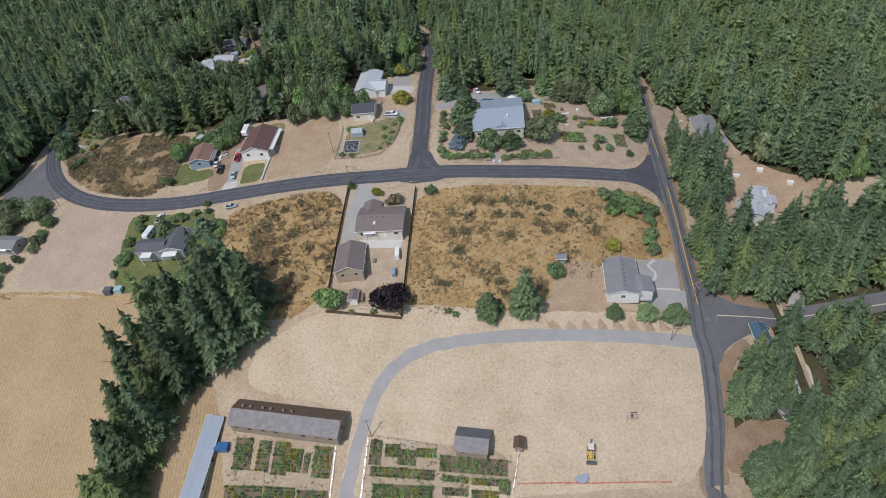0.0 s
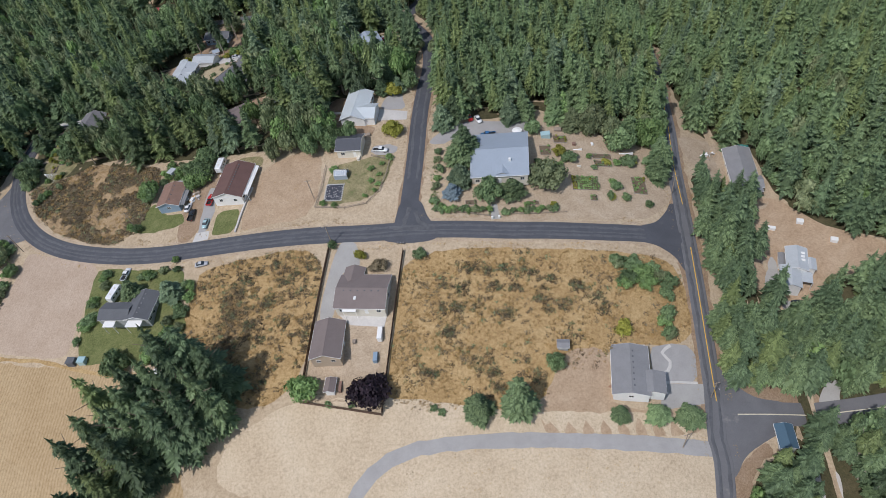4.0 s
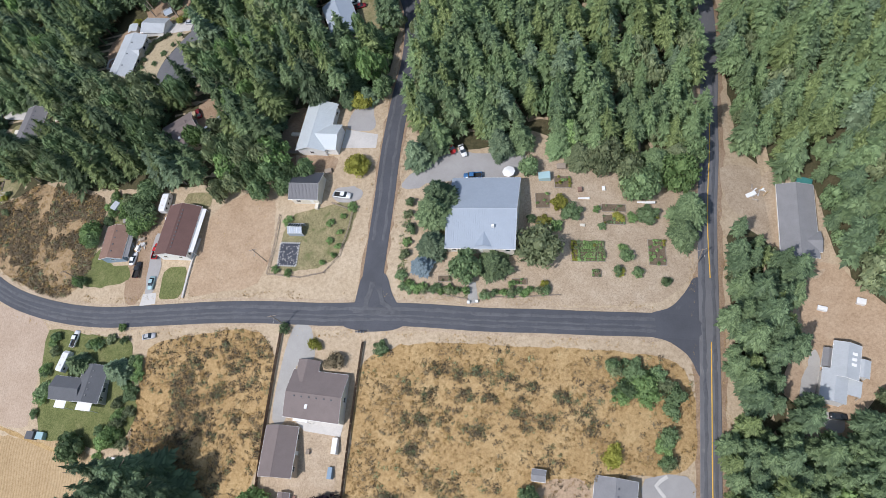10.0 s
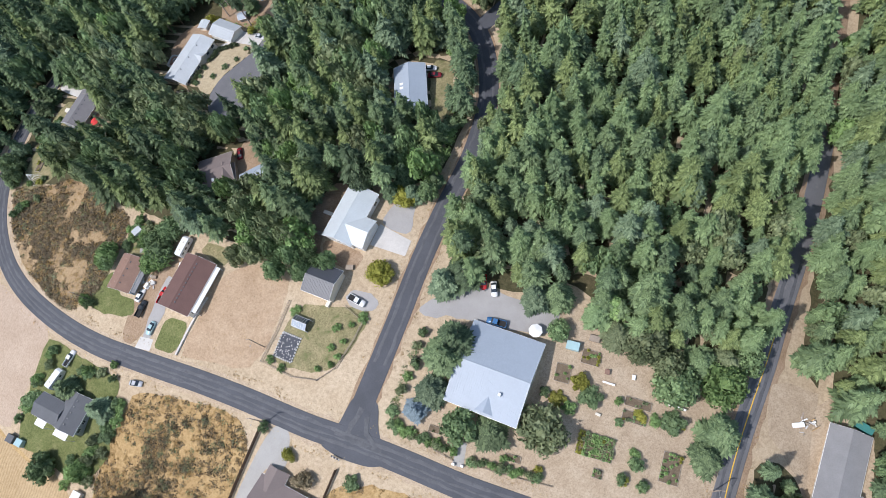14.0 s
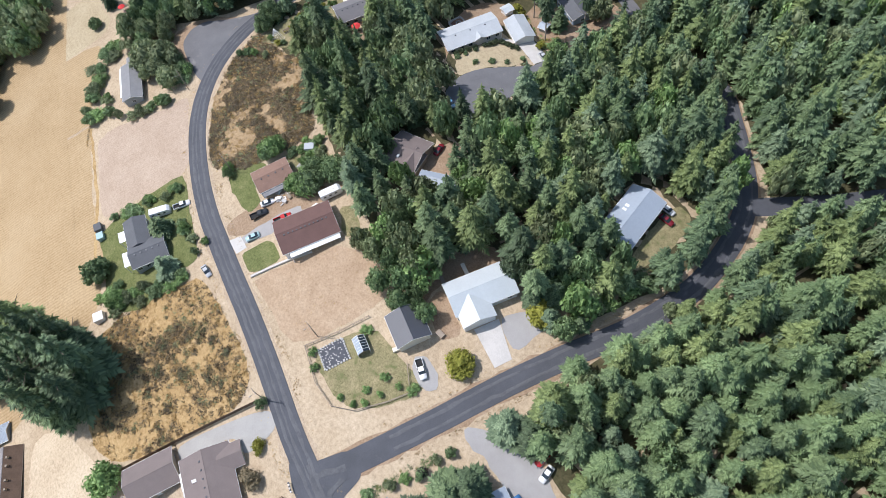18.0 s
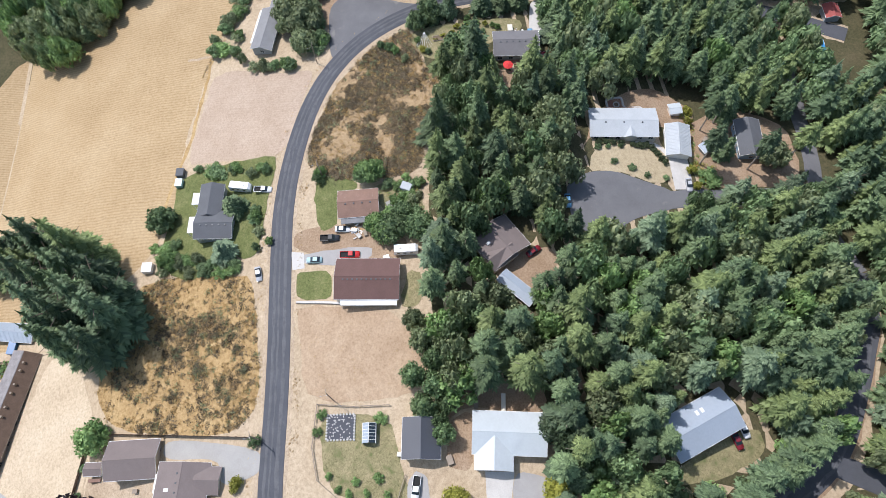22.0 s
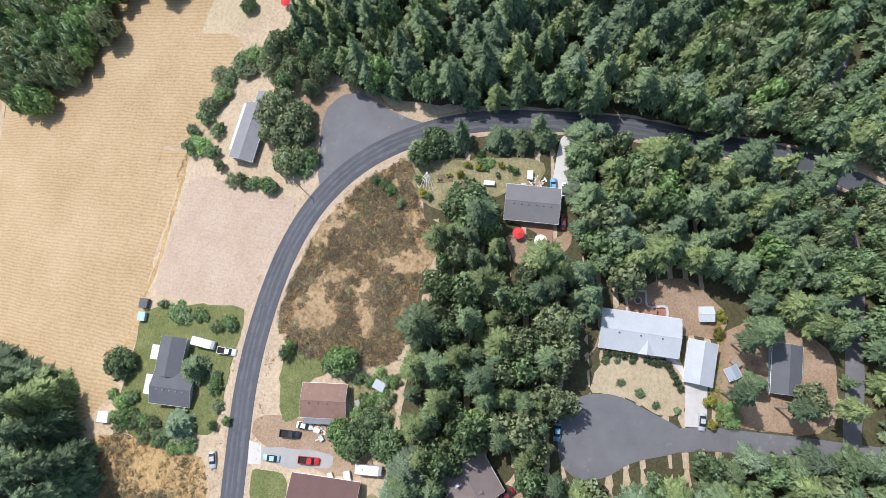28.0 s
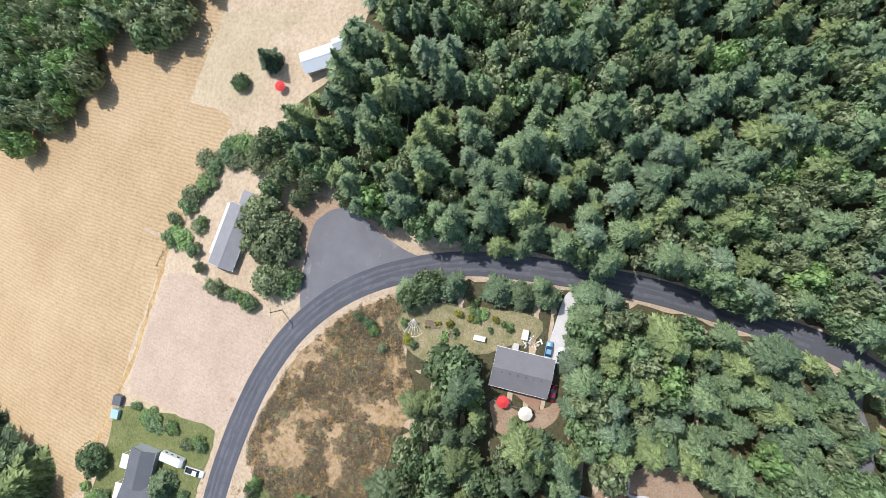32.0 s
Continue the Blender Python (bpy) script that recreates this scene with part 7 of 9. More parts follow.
BARE = [(7.0, 60.7), (0.5, 58.9), (20.5, 62.0), (23.4, 57.5), (-55.2, 132.4), (-55.6, 143.5), (-71.5, 122.7), (-58.8, 118.7), (-75.6, 140.1), (-73.8, 127.7), (51.5, 42.9), (156.2, -86.9), (157.2, -91), (158, -96), (156, -103), (160.5, -99)]
for k, (x, y) in enumerate(BARE):
    tree(x, y, 21 + 2 * (k % 3), 3.6 + 0.4 * (k % 2), "high_fir", L_FIR[(1, 0, 3)[k % 3]], "tall fir with a long bare pale trunk", "tree", "bare-trunked firs", k % 3, PALE_TRUNK, k * 61)


def lone(x, y, h, r, kind, mat, label):
    small = "shrub" if h < 3.2 else "tree"
    kind = "leafy" if kind == "fine_leafy" and h < 4.5 else kind
    tree(x, y, h, r, kind, mat, label, small, "", int(abs(x * 7 + y * 3)) % 3, None, (x * 37) % 360, small)


lone(-0.9, -63.3, 7, 5.6, "fine_leafy", L_BROAD[2], "round bright green tree beside the shed")
lone(19.4, -66.6, 8.5, 7.4, "fine_leafy", L_PURPLE, "dark purple-leaved plum tree")
lone(51, -73, 11, 5.6, "fine_fir", L_FIR[1], "bushy green fir at the weedy lot")
lone(63, -73, 21, 6.4, "fine_fir", L_FIR[1], "broad green fir at the weedy lot")
lone(74.9, -60.8, 5.5, 3.4, "fine_leafy", L_BROAD[0], "green shrub at the lot's edge")
lone(91.2, -75.5, 6.5, 3.5, "fine_fir", L_BROAD[0], "small green tree beside the grey house")
lone(102, -75.5, 7, 3.8, "fine_fir", L_BROAD[0], "small green tree beside the drive")
lone(111.2, -76, 7.5, 4.4, "fine_fir", L_BROAD[0], "small green tree beside the road")
lone(105, -32.3, 4, 4.8, "fine_leafy", L_BROAD[2], "green shrub in the weedy lot")
lone(107.7, -35.8, 4, 3.5, "fine_leafy", L_BROAD[2], "green shrub in the weedy lot")
lone(114.2, -34.8, 4, 3.6, "fine_leafy", L_BROAD[0], "green shrub in the weedy lot")
lone(111.5, -45.9, 4, 3.2, "fine_leafy", L_BROAD[0], "green shrub in the weedy lot")
lone(110.5, -51.6, 4, 2.3, "fine_leafy", L_BROAD[0], "green shrub in the weedy lot")
lone(101.4, -34.1, 4, 3.2, "fine_leafy", L_BROAD[0], "green shrub in the weedy lot")
lone(98.9, -28, 4, 2.4, "fine_leafy", L_BROAD[0], "green shrub in the weedy lot")
lone(97.1, -50.4, 3, 3.5, "fine_leafy", L_YELLOW, "yellow-green shrub in the weedy lot")
lone(16.8, -21.2, 2.6, 2.3, "fine_leafy", L_YELLOW, "small yellow-green shrub in the front yard")
lone(22.8, -26.2, 3.6, 3.4, "fine_leafy", L_SCRUB, "brownish round shrub in the front yard")
lone(36.3, -22.7, 2.4, 2.7, "fine_leafy", L_BROAD[0], "low dark green shrub in the weeds")
lone(7.1, -16.2, 2.4, 2.0, "fine_leafy", L_BROAD[0], "small shrub at the fence corner")
lone(48.4, -0.4, 6.5, 3.5, "fine_fir", L_SPRUCE, "blue spruce beside the big house")
lone(52.5, 14.8, 13, 7.2, "fine_fir", L_FIR[1], "broad green fir beside the big house")
lone(54.3, 19.2, 14, 6.9, "fine_fir", L_FIR[0], "tall fir beside the big house")
lone(51.5, 5.5, 9, 5.8, "fine_fir", L_FIR[2], "bushy fir beside the big house")
lone(60.8, -1.1, 7, 5.7, "fine_leafy", L_BROAD[0], "green tree in front of the big house")
lone(69, -0.5, 7, 5.3, "fine_fir", L_FIR[1], "green conifer in front of the big house")
lone(81.8, 3.7, 9, 7.6, "fine_leafy", L_BROAD[1], "large rounded tree beside the big house")
lone(79.5, 29.7, 5, 3.5, "fine_leafy", L_BROAD[0], "round trimmed green tree")
lone(123.4, 15.2, 15, 6.8, "fine_fir", L_FIR[1], "broad fir beside the road")
lone(121.2, 9, 11, 5.4, "fine_fir", L_FIR[1], "fir beside the road")
lone(101.5, 31.8, 11, 6.3, "fine_leafy", L_BROAD[1], "olive tree at the garden's edge")
lone(111.3, 23.5, 9, 6.4, "fine_leafy", L_BROAD[0], "green tree at the garden's edge")
lone(122.9, 27.5, 11, 6.5, "fine_leafy", L_BROAD[2], "bright green tree near the road")
lone(87.6, 18.4, 2.8, 2.8, "fine_leafy", L_YELLOW, "leafy green garden shrub")
lone(91.1, 15.3, 2.8, 3.7, "fine_leafy", L_BROAD[0], "leafy green garden shrub")
lone(105.4, 2.6, 2.8, 2.3, "fine_leafy", L_BROAD[0], "leafy green garden shrub")
lone(112.5, 15.2, 2.8, 3.7, "fine_leafy", L_BROAD[0], "leafy green garden shrub")
lone(102.5, -2, 2.8, 1.7, "fine_leafy", L_BROAD[0], "leafy green garden shrub")
lone(107.6, -2.3, 2.8, 1.7, "fine_leafy", L_BROAD[0], "leafy green garden shrub")
lone(115.3, -4.5, 2.8, 1.4, "fine_leafy", L_BROAD[0], "leafy green garden shrub")
lone(45, 11.2, 2.8, 1.8, "fine_leafy", L_BROAD[0], "leafy green garden shrub")
lone(42.9, -5.6, 1.8, 1.8, "fine_leafy", L_BROAD[0], "hedge shrub along the lane")
lone(45.5, -5.9, 1.8, 1.8, "fine_leafy", L_BROAD[2], "hedge shrub along the lane")
lone(48.2, -6, 1.8, 1.8, "fine_leafy", L_BROAD[2], "hedge shrub along the lane")
lone(52.1, -6.3, 1.8, 1.8, "fine_leafy", L_BROAD[0], "hedge shrub along the lane")
lone(55.9, -6.6, 1.8, 1.7, "fine_leafy", L_BROAD[2], "hedge shrub along the lane")
lone(65.7, -9, 1.8, 1.7, "fine_leafy", L_BROAD[0], "hedge shrub along the lane")
lone(73.2, -8.4, 1.8, 1.7, "fine_leafy", L_BROAD[0], "hedge shrub along the lane")
lone(76.8, -8.2, 1.8, 1.7, "fine_leafy", L_BROAD[2], "hedge shrub along the lane")
lone(82.1, -7.9, 1.8, 1.7, "fine_leafy", L_BROAD[0], "hedge shrub along the lane")
lone(27.9, 32.9, 5, 4.4, "fine_leafy", L_YELLOW, "round yellow-green bush in the front yard")
lone(27.6, 57, 5, 4.3, "fine_leafy", L_YELLOW, "yellowing broadleaf bush beside the drive")
lone(-65, -48, 7, 5.6, "fine_leafy", L_BROAD[0], "dark round tree in the grey house's garden")
lone(-63.3, -23.5, 9, 4.9, "fine_fir", L_FIR[1], "fir in the grey house's garden")
lone(-48.4, -26.1, 9, 5.1, "fine_fir", L_FIR[2], "bluish conifer in the grey house's garden")
lone(-50.5, -44.9, 5, 4.1, "fine_leafy", L_BROAD[2], "green shrub in the garden")
lone(-79.8, -31.5, 2.2, 3.8, "fine_leafy", L_BROAD[2], "garden shrub on the lawn's edge")
lone(-82.2, -37.4, 2.2, 1.8, "fine_leafy", L_BROAD[0], "garden shrub on the lawn's edge")
lone(-78.7, -24.9, 2.2, 2.4, "fine_leafy", L_BROAD[0], "garden shrub on the lawn's edge")
lone(-76.5, -14.9, 2.2, 2.5, "fine_leafy", L_BROAD[2], "garden shrub on the lawn's edge")
lone(-43.6, -32.5, 2.2, 2.3, "fine_leafy", L_BROAD[0], "garden shrub on the lawn's edge")
lone(-42.6, -23.7, 2.2, 2.6, "fine_leafy", L_BROAD[2], "garden shrub on the lawn's edge")
lone(-49, -38.7, 2.2, 2.7, "fine_leafy", L_BROAD[2], "garden shrub on the lawn's edge")
lone(-45.8, -30.9, 2.2, 2.0, "fine_leafy", L_BROAD[0], "garden shrub on the lawn's edge")
lone(-64.8, -20.8, 2.2, 1.5, "fine_leafy", L_BROAD[0], "garden shrub on the lawn's edge")
lone(-58.2, -17.6, 2.2, 2.3, "fine_leafy", L_BROAD[0], "garden shrub on the lawn's edge")
lone(-61.6, -17.1, 2.2, 2.0, "fine_leafy", L_BROAD[0], "garden shrub on the lawn's edge")
lone(-66.1, 18.7, 7, 5.1, "fine_leafy", L_BROAD[2], "round green tree behind the cabin")
lone(-69.5, 3.6, 3.4, 2.4, "fine_leafy", L_BROAD[2], "small green tree at the lawn")
lone(-45.9, 23.8, 7, 5.4, "fine_leafy", L_BROAD[0], "green tree beside the dirt yard")
lone(-48, 20, 6, 4.2, "fine_leafy", L_BROAD[2], "green tree beside the dirt yard")
lone(-39.7, 37.9, 17, 6.8, "fine_fir", L_FIR[2], "large bluish fir at the wood's edge")
lone(-60.7, 27, 2, 2.2, "fine_leafy", L_BROAD[2], "garden shrub behind the cabin")
lone(-56.1, 29.9, 2, 2.8, "fine_leafy", L_BROAD[2], "garden shrub behind the cabin")
lone(-56.5, 25.4, 2, 1.8, "fine_leafy", L_BROAD[2], "garden shrub behind the cabin")
lone(-60.9, 33.3, 2, 2.2, "fine_leafy", L_BROAD[2], "garden shrub behind the cabin")
lone(-63.1, 29.4, 2, 1.6, "fine_leafy", L_BROAD[2], "garden shrub behind the cabin")
lone(-134.6, 0.3, 9, 8.4, "fine_leafy", L_BROAD[1], "large grey-green tree beside the long house")
lone(-141.8, -4.8, 9, 6.5, "fine_leafy", L_BROAD[1], "grey-green tree beside the long house")
lone(-123.8, -0.4, 8, 5.4, "fine_leafy", L_BROAD[1], "olive tree beside the long house")
lone(-125.1, 5.7, 5, 3.3, "fine_leafy", L_BROAD[0], "green shrub beside the turnout")
lone(-131.2, -33.6, 4, 3.5, "fine_leafy", L_BROAD[0], "green shrub at the field's edge")
lone(-116.5, -6, 4, 2.9, "fine_leafy", L_BROAD[0], "dark round shrub at the turnout")
lone(-142.5, -30.4, 2.6, 3.6, "fine_leafy", L_BROAD[1], "scrubby shrub at the field's edge")
lone(-154.5, -25, 2.6, 4.5, "fine_leafy", L_BROAD[1], "scrubby shrub at the field's edge")
lone(-135.4, -25.6, 2.6, 2.7, "fine_leafy", L_BROAD[1], "scrubby shrub at the field's edge")
lone(-119.6, -18.3, 2.6, 3.0, "fine_leafy", L_BROAD[1], "scrubby shrub at the field's edge")
lone(-118.1, -13.3, 2.6, 2.2, "fine_leafy", L_BROAD[1], "scrubby shrub at the field's edge")
lone(-148.3, -24.5, 2.6, 3.6, "fine_leafy", L_BROAD[1], "scrubby shrub at the field's edge")
lone(-156.2, -16.5, 2.6, 4.0, "fine_leafy", L_BROAD[1], "scrubby shrub at the field's edge")
lone(-183.9, -8.8, 13, 3.8, "fine_fir", L_FIR[0], "dark fir standing alone in the meadow")
lone(-177.6, -17.8, 4.5, 2.9, "fine_leafy", L_BROAD[0], "small round tree in the meadow")
lone(-125.9, 38.1, 6, 4.0, "fine_fir", L_FIR[1], "bushy fir along the lane")
lone(-127.7, 44.6, 7, 4.5, "fine_fir", L_FIR[1], "bushy fir along the lane")
lone(-127.7, 50.5, 5, 2.8, "fine_fir", L_FIR[1], "bushy fir along the lane")
lone(-128.3, 61.5, 9, 4.4, "fine_fir", L_FIR[1], "bushy fir along the lane")
lone(-128, 68.2, 8, 3.6, "fine_fir", L_FIR[1], "bushy fir along the lane")
lone(-128.5, 74.7, 9, 3.9, "fine_fir", L_FIR[1], "bushy fir along the lane")
lone(-107.9, 53.2, 11, 7.6, "fine_leafy", L_BROAD[0], "large green tree beside the decks")
lone(-122.4, 55.6, 1.4, 1.4, "fine_leafy", L_BROAD[2], "trimmed green garden shrub")
lone(-122.2, 58.6, 1.4, 1.7, "fine_leafy", L_BROAD[2], "trimmed green garden shrub")
lone(-120.5, 57.3, 1.4, 1.4, "fine_leafy", L_BROAD[2], "trimmed green garden shrub")
lone(-119.8, 65.7, 1.4, 1.1, "fine_leafy", L_BROAD[2], "trimmed green garden shrub")
lone(-61.1, 91.9, 1.3, 1.3, "fine_leafy", L_BROAD[0], "small round clipped shrub")
lone(-58.5, 96.8, 1.3, 1.5, "fine_leafy", L_BROAD[0], "small round clipped shrub")
lone(-55.4, 100.8, 1.3, 1.2, "fine_leafy", L_BROAD[0], "small round clipped shrub")
lone(-54, 106.3, 1.3, 1.2, "fine_leafy", L_BROAD[0], "small round clipped shrub")
lone(-66.8, 88.1, 1.3, 1.3, "fine_leafy", L_BROAD[0], "small round clipped shrub")
lone(-66.7, 91.4, 1.3, 1.0, "fine_leafy", L_BROAD[0], "small round clipped shrub")
lone(-66.7, 95.5, 1.3, 1.1, "fine_leafy", L_BROAD[0], "small round clipped shrub")
lone(-53.2, 119.8, 2.6, 4.0, "fine_leafy", L_BROAD[2], "shrub beside the drive")
lone(-50.6, 115.1, 2.6, 1.5, "fine_leafy", L_YELLOW, "shrub beside the drive")
lone(-56.3, 114.8, 2.6, 1.8, "fine_leafy", L_YELLOW, "shrub beside the drive")
lone(-74.2, 119.5, 2.6, 1.9, "fine_leafy", L_YELLOW, "shrub beside the drive")
lone(-78.8, 120.7, 2.6, 1.9, "fine_leafy", L_YELLOW, "shrub beside the drive")
lone(-61, 126.2, 11, 4.0, "fine_fir", L_FIR[1], "fir beside the dark-roofed house")
lone(-57.1, 139.9, 9, 5.4, "fine_leafy", L_BROAD[1], "light green tree beside the lane")
lone(-76.2, 131.1, 13, 5.3, "fine_fir", L_FIR[1], "tall fir in the dirt yard")
lone(34.8, 59.4, 8, 3.6, "fine_leafy", L_BROAD[0], "shrub beside the white house")
lone(26.3, 56.1, 4, 2.0, "fine_leafy", L_YELLOW, "shrub beside the white house")
lone(29.8, 55.6, 4, 1.7, "fine_leafy", L_YELLOW, "shrub beside the white house")
lone(11.9, 32.1, 8, 3.4, "fine_leafy", L_BROAD[0], "shrub beside the white house")
lone(34.6, 85.2, 4, 4.4, "fine_leafy", L_BROAD[0], "bright green roadside tree")
lone(32.8, 79.5, 4, 4.1, "fine_leafy", L_BROAD[2], "bright green roadside tree")
lone(33.8, 92.8, 4, 4.2, "fine_leafy", L_BROAD[2], "bright green roadside tree")
lone(33.2, 102.7, 4, 3.9, "fine_leafy", L_BROAD[0], "bright green roadside tree")
lone(29.9, 110.9, 4, 3.7, "fine_leafy", L_BROAD[2], "bright green roadside tree")
lone(25.5, 115.4, 4, 3.8, "fine_leafy", L_BROAD[2], "bright green roadside tree")
lone(33.4, 73.6, 4, 3.7, "fine_leafy", L_BROAD[2], "bright green roadside tree")
lone(17.9, 2.7, 1.5, 1.1, "fine_leafy", L_BROAD[2], "small garden shrub in the fenced lawn")
lone(21.2, 4.8, 1.5, 1.1, "fine_leafy", L_BROAD[2], "small garden shrub in the fenced lawn")
lone(22.6, 7.4, 1.5, 1.3, "fine_leafy", L_BROAD[2], "small garden shrub in the fenced lawn")
lone(19.9, 9.3, 1.5, 1.3, "fine_leafy", L_BROAD[2], "small garden shrub in the fenced lawn")
lone(19.9, 15, 1.5, 1.6, "fine_leafy", L_BROAD[2], "small garden shrub in the fenced lawn")
lone(22.9, 11.8, 1.5, 1.1, "fine_leafy", L_BROAD[2], "small garden shrub in the fenced lawn")
lone(23.9, 16.8, 1.5, 1.1, "fine_leafy", L_BROAD[2], "small garden shrub in the fenced lawn")
lone(26.6, 19.5, 1.5, 2.0, "fine_leafy", L_BROAD[2], "small garden shrub in the fenced lawn")
lone(2.9, 1.7, 1.5, 1.6, "fine_leafy", L_BROAD[2], "small garden shrub in the fenced lawn")
lone(7, 0.2, 1.5, 1.5, "fine_leafy", L_BROAD[2], "small garden shrub in the fenced lawn")
lone(5.9, 16.7, 1.5, 2.0, "fine_leafy", L_BROAD[2], "small garden shrub in the fenced lawn")
lone(6.5, -67.4, 1.2, 1.4, "fine_leafy", L_BROAD[0], "small dark shrub in the meadow")
lone(13.8, -68.1, 1.2, 1.4, "fine_leafy", L_BROAD[0], "small dark shrub in the meadow")
lone(38, -70.9, 1.2, 1.4, "fine_leafy", L_BROAD[0], "small dark shrub in the meadow")
lone(40.3, -72.3, 1.2, 1.5, "fine_leafy", L_BROAD[0], "small dark shrub in the meadow")
lone(-78.5, -30.1, 2.59273, 3.5, "fine_leafy", L_BROAD[0], "dense green shrub round the watered lawn")
lone(-78.6, -23.6, 2.72113, 2.2, "fine_leafy", L_BROAD[2], "dense green shrub round the watered lawn")
lone(-75.4, -18.5, 2.77881, 2.2, "fine_leafy", L_BROAD[1], "dense green shrub round the watered lawn")
lone(-75.4, -14, 2.93785, 1.9, "fine_leafy", L_BROAD[0], "dense green shrub round the watered lawn")
lone(-53.6, -45.8, 2.71909, 3.7, "fine_leafy", L_BROAD[2], "dense green shrub round the watered lawn")
lone(-48.7, -40.9, 2.91611, 3.0, "fine_leafy", L_BROAD[1], "dense green shrub round the watered lawn")
lone(-44.6, -32.9, 1.95133, 3.2, "fine_leafy", L_BROAD[0], "dense green shrub round the watered lawn")
lone(-42.3, -27.8, 2.42287, 2.5, "fine_leafy", L_BROAD[2], "dense green shrub round the watered lawn")
lone(-48.9, -35.1, 2.93883, 2.3, "fine_leafy", L_BROAD[1], "dense green shrub round the watered lawn")
lone(-44, -23.1, 2.62089, 2.3, "fine_leafy", L_BROAD[0], "dense green shrub round the watered lawn")
lone(-59, -16.8, 2.89297, 2.1, "fine_leafy", L_BROAD[2], "dense green shrub round the watered lawn")
lone(-53.5, -15.9, 2.04226, 2.1, "fine_leafy", L_BROAD[1], "dense green shrub round the watered lawn")
lone(-48.4, -16.6, 2.42659, 1.6, "fine_leafy", L_BROAD[0], "dense green shrub round the watered lawn")
lone(-49.8, -12.6, 2.1863, 1.6, "fine_leafy", L_BROAD[2], "dense green shrub round the watered lawn")
lone(-47.5, -47, 2.50726, 2.4, "fine_leafy", L_BROAD[1], "dense green shrub round the watered lawn")
lone(-55.4, -43.3, 2.53986, 2.4, "fine_leafy", L_BROAD[0], "dense green shrub round the watered lawn")
lone(-56.2, -50.8, 1.93416, 2.0, "fine_leafy", L_BROAD[2], "dense green shrub round the watered lawn")
lone(-44.8, -37.9, 2.15407, 2.3, "fine_leafy", L_BROAD[1], "dense green shrub round the watered lawn")
lone(-61.7, 23.8, 2.03669, 2.4, "fine_leafy", L_BROAD[0], "overgrown garden shrub beside the rusty roof")
lone(-56.4, 27.6, 2.66718, 2.1, "fine_leafy", L_BROAD[2], "overgrown garden shrub beside the rusty roof")
lone(-55, 30.6, 2.51807, 2.1, "fine_leafy", L_BROAD[1], "overgrown garden shrub beside the rusty roof")
lone(-60.8, 31.2, 1.91801, 1.8, "fine_leafy", L_BROAD[0], "overgrown garden shrub beside the rusty roof")
lone(-55, 25.5, 2.54918, 1.8, "fine_leafy", L_BROAD[2], "overgrown garden shrub beside the rusty roof")
lone(-52.7, 27, 1.89738, 2.1, "fine_leafy", L_BROAD[1], "overgrown garden shrub beside the rusty roof")
lone(-50.7, 31.3, 2.37128, 2.4, "fine_leafy", L_BROAD[0], "overgrown garden shrub beside the rusty roof")
lone(-52.1, 24, 1.88543, 2.7, "fine_leafy", L_BROAD[2], "overgrown garden shrub beside the rusty roof")
lone(-56.5, 32.6, 1.76176, 1.5, "fine_leafy", L_BROAD[1], "overgrown garden shrub beside the rusty roof")
lone(-65.4, 17.2, 6, 4.2, "fine_leafy", L_BROAD[0], "dense round green tree behind the rusty roof")
lone(-67.4, 2.9, 3.4, 2.1, "fine_leafy", L_BROAD[0], "small round tree on the lawn")
lone(-45.9, 21.9, 6, 4.7, "fine_leafy", L_BROAD[2], "large green tree beside the dirt yard")
lone(-45.3, 31.6, 7, 4.9, "fine_leafy", L_BROAD[0], "large green tree beside the dirt yard")
lone(-50.7, 27.3, 5, 3.8, "fine_leafy", L_BROAD[0], "bushy green tree in the garden")
lone(-36.8, 38.5, 15, 6.7, "fine_fir", L_FIR[2], "tall bluish fir behind the camper")
lone(-123.9, 39.2, 7, 4.2, "fine_leafy", L_FIR[1], "bushy green tree along the lane")
lone(-127.5, 43.3, 8, 4.8, "fine_leafy", L_FIR[1], "bushy green tree along the lane")
lone(-127.5, 49.1, 6, 3.4, "fine_leafy", L_FIR[2], "bushy green tree along the lane")
lone(-129, 61.5, 9, 4.4, "fine_fir", L_FIR[0], "bushy green tree along the lane")
lone(-129.2, 67.3, 8, 3.3, "fine_fir", L_FIR[1], "bushy green tree along the lane")
lone(-129, 73.9, 9, 4.4, "fine_fir", L_FIR[1], "bushy green tree along the lane")
lone(-130.3, 85.6, 10, 5.3, "fine_fir", L_FIR[0], "bushy green tree along the lane")
lone(-123.6, 83.6, 9, 4.7, "fine_fir", L_FIR[1], "bushy green tree along the lane")
lone(-126.9, 91.7, 8, 3.6, "fine_fir", L_FIR[2], "bushy green tree along the lane")
lone(-118.2, 82.2, 6, 2.8, "fine_fir", L_FIR[1], "bushy green tree along the lane")
lone(-108.4, 50.2, 9, 6.3, "fine_leafy", L_BROAD[0], "large green tree beside the decks")
lone(-102.3, 56.7, 8, 5.1, "fine_leafy", L_BROAD[2], "green tree beside the decks")
lone(-112.8, 82.7, 8, 4.2, "fine_fir", L_FIR[2], "bluish conifer beside the parked cars")
lone(-124.8, 56, 1.90741, 1.4, "fine_leafy", L_BROAD[2], "leafy garden shrub among the beds")
lone(-120.5, 55.5, 1.43081, 1.3, "fine_leafy", L_YELLOW, "leafy garden shrub among the beds")
lone(-122.7, 57.1, 1.43515, 1.0, "fine_leafy", L_BROAD[0], "leafy garden shrub among the beds")
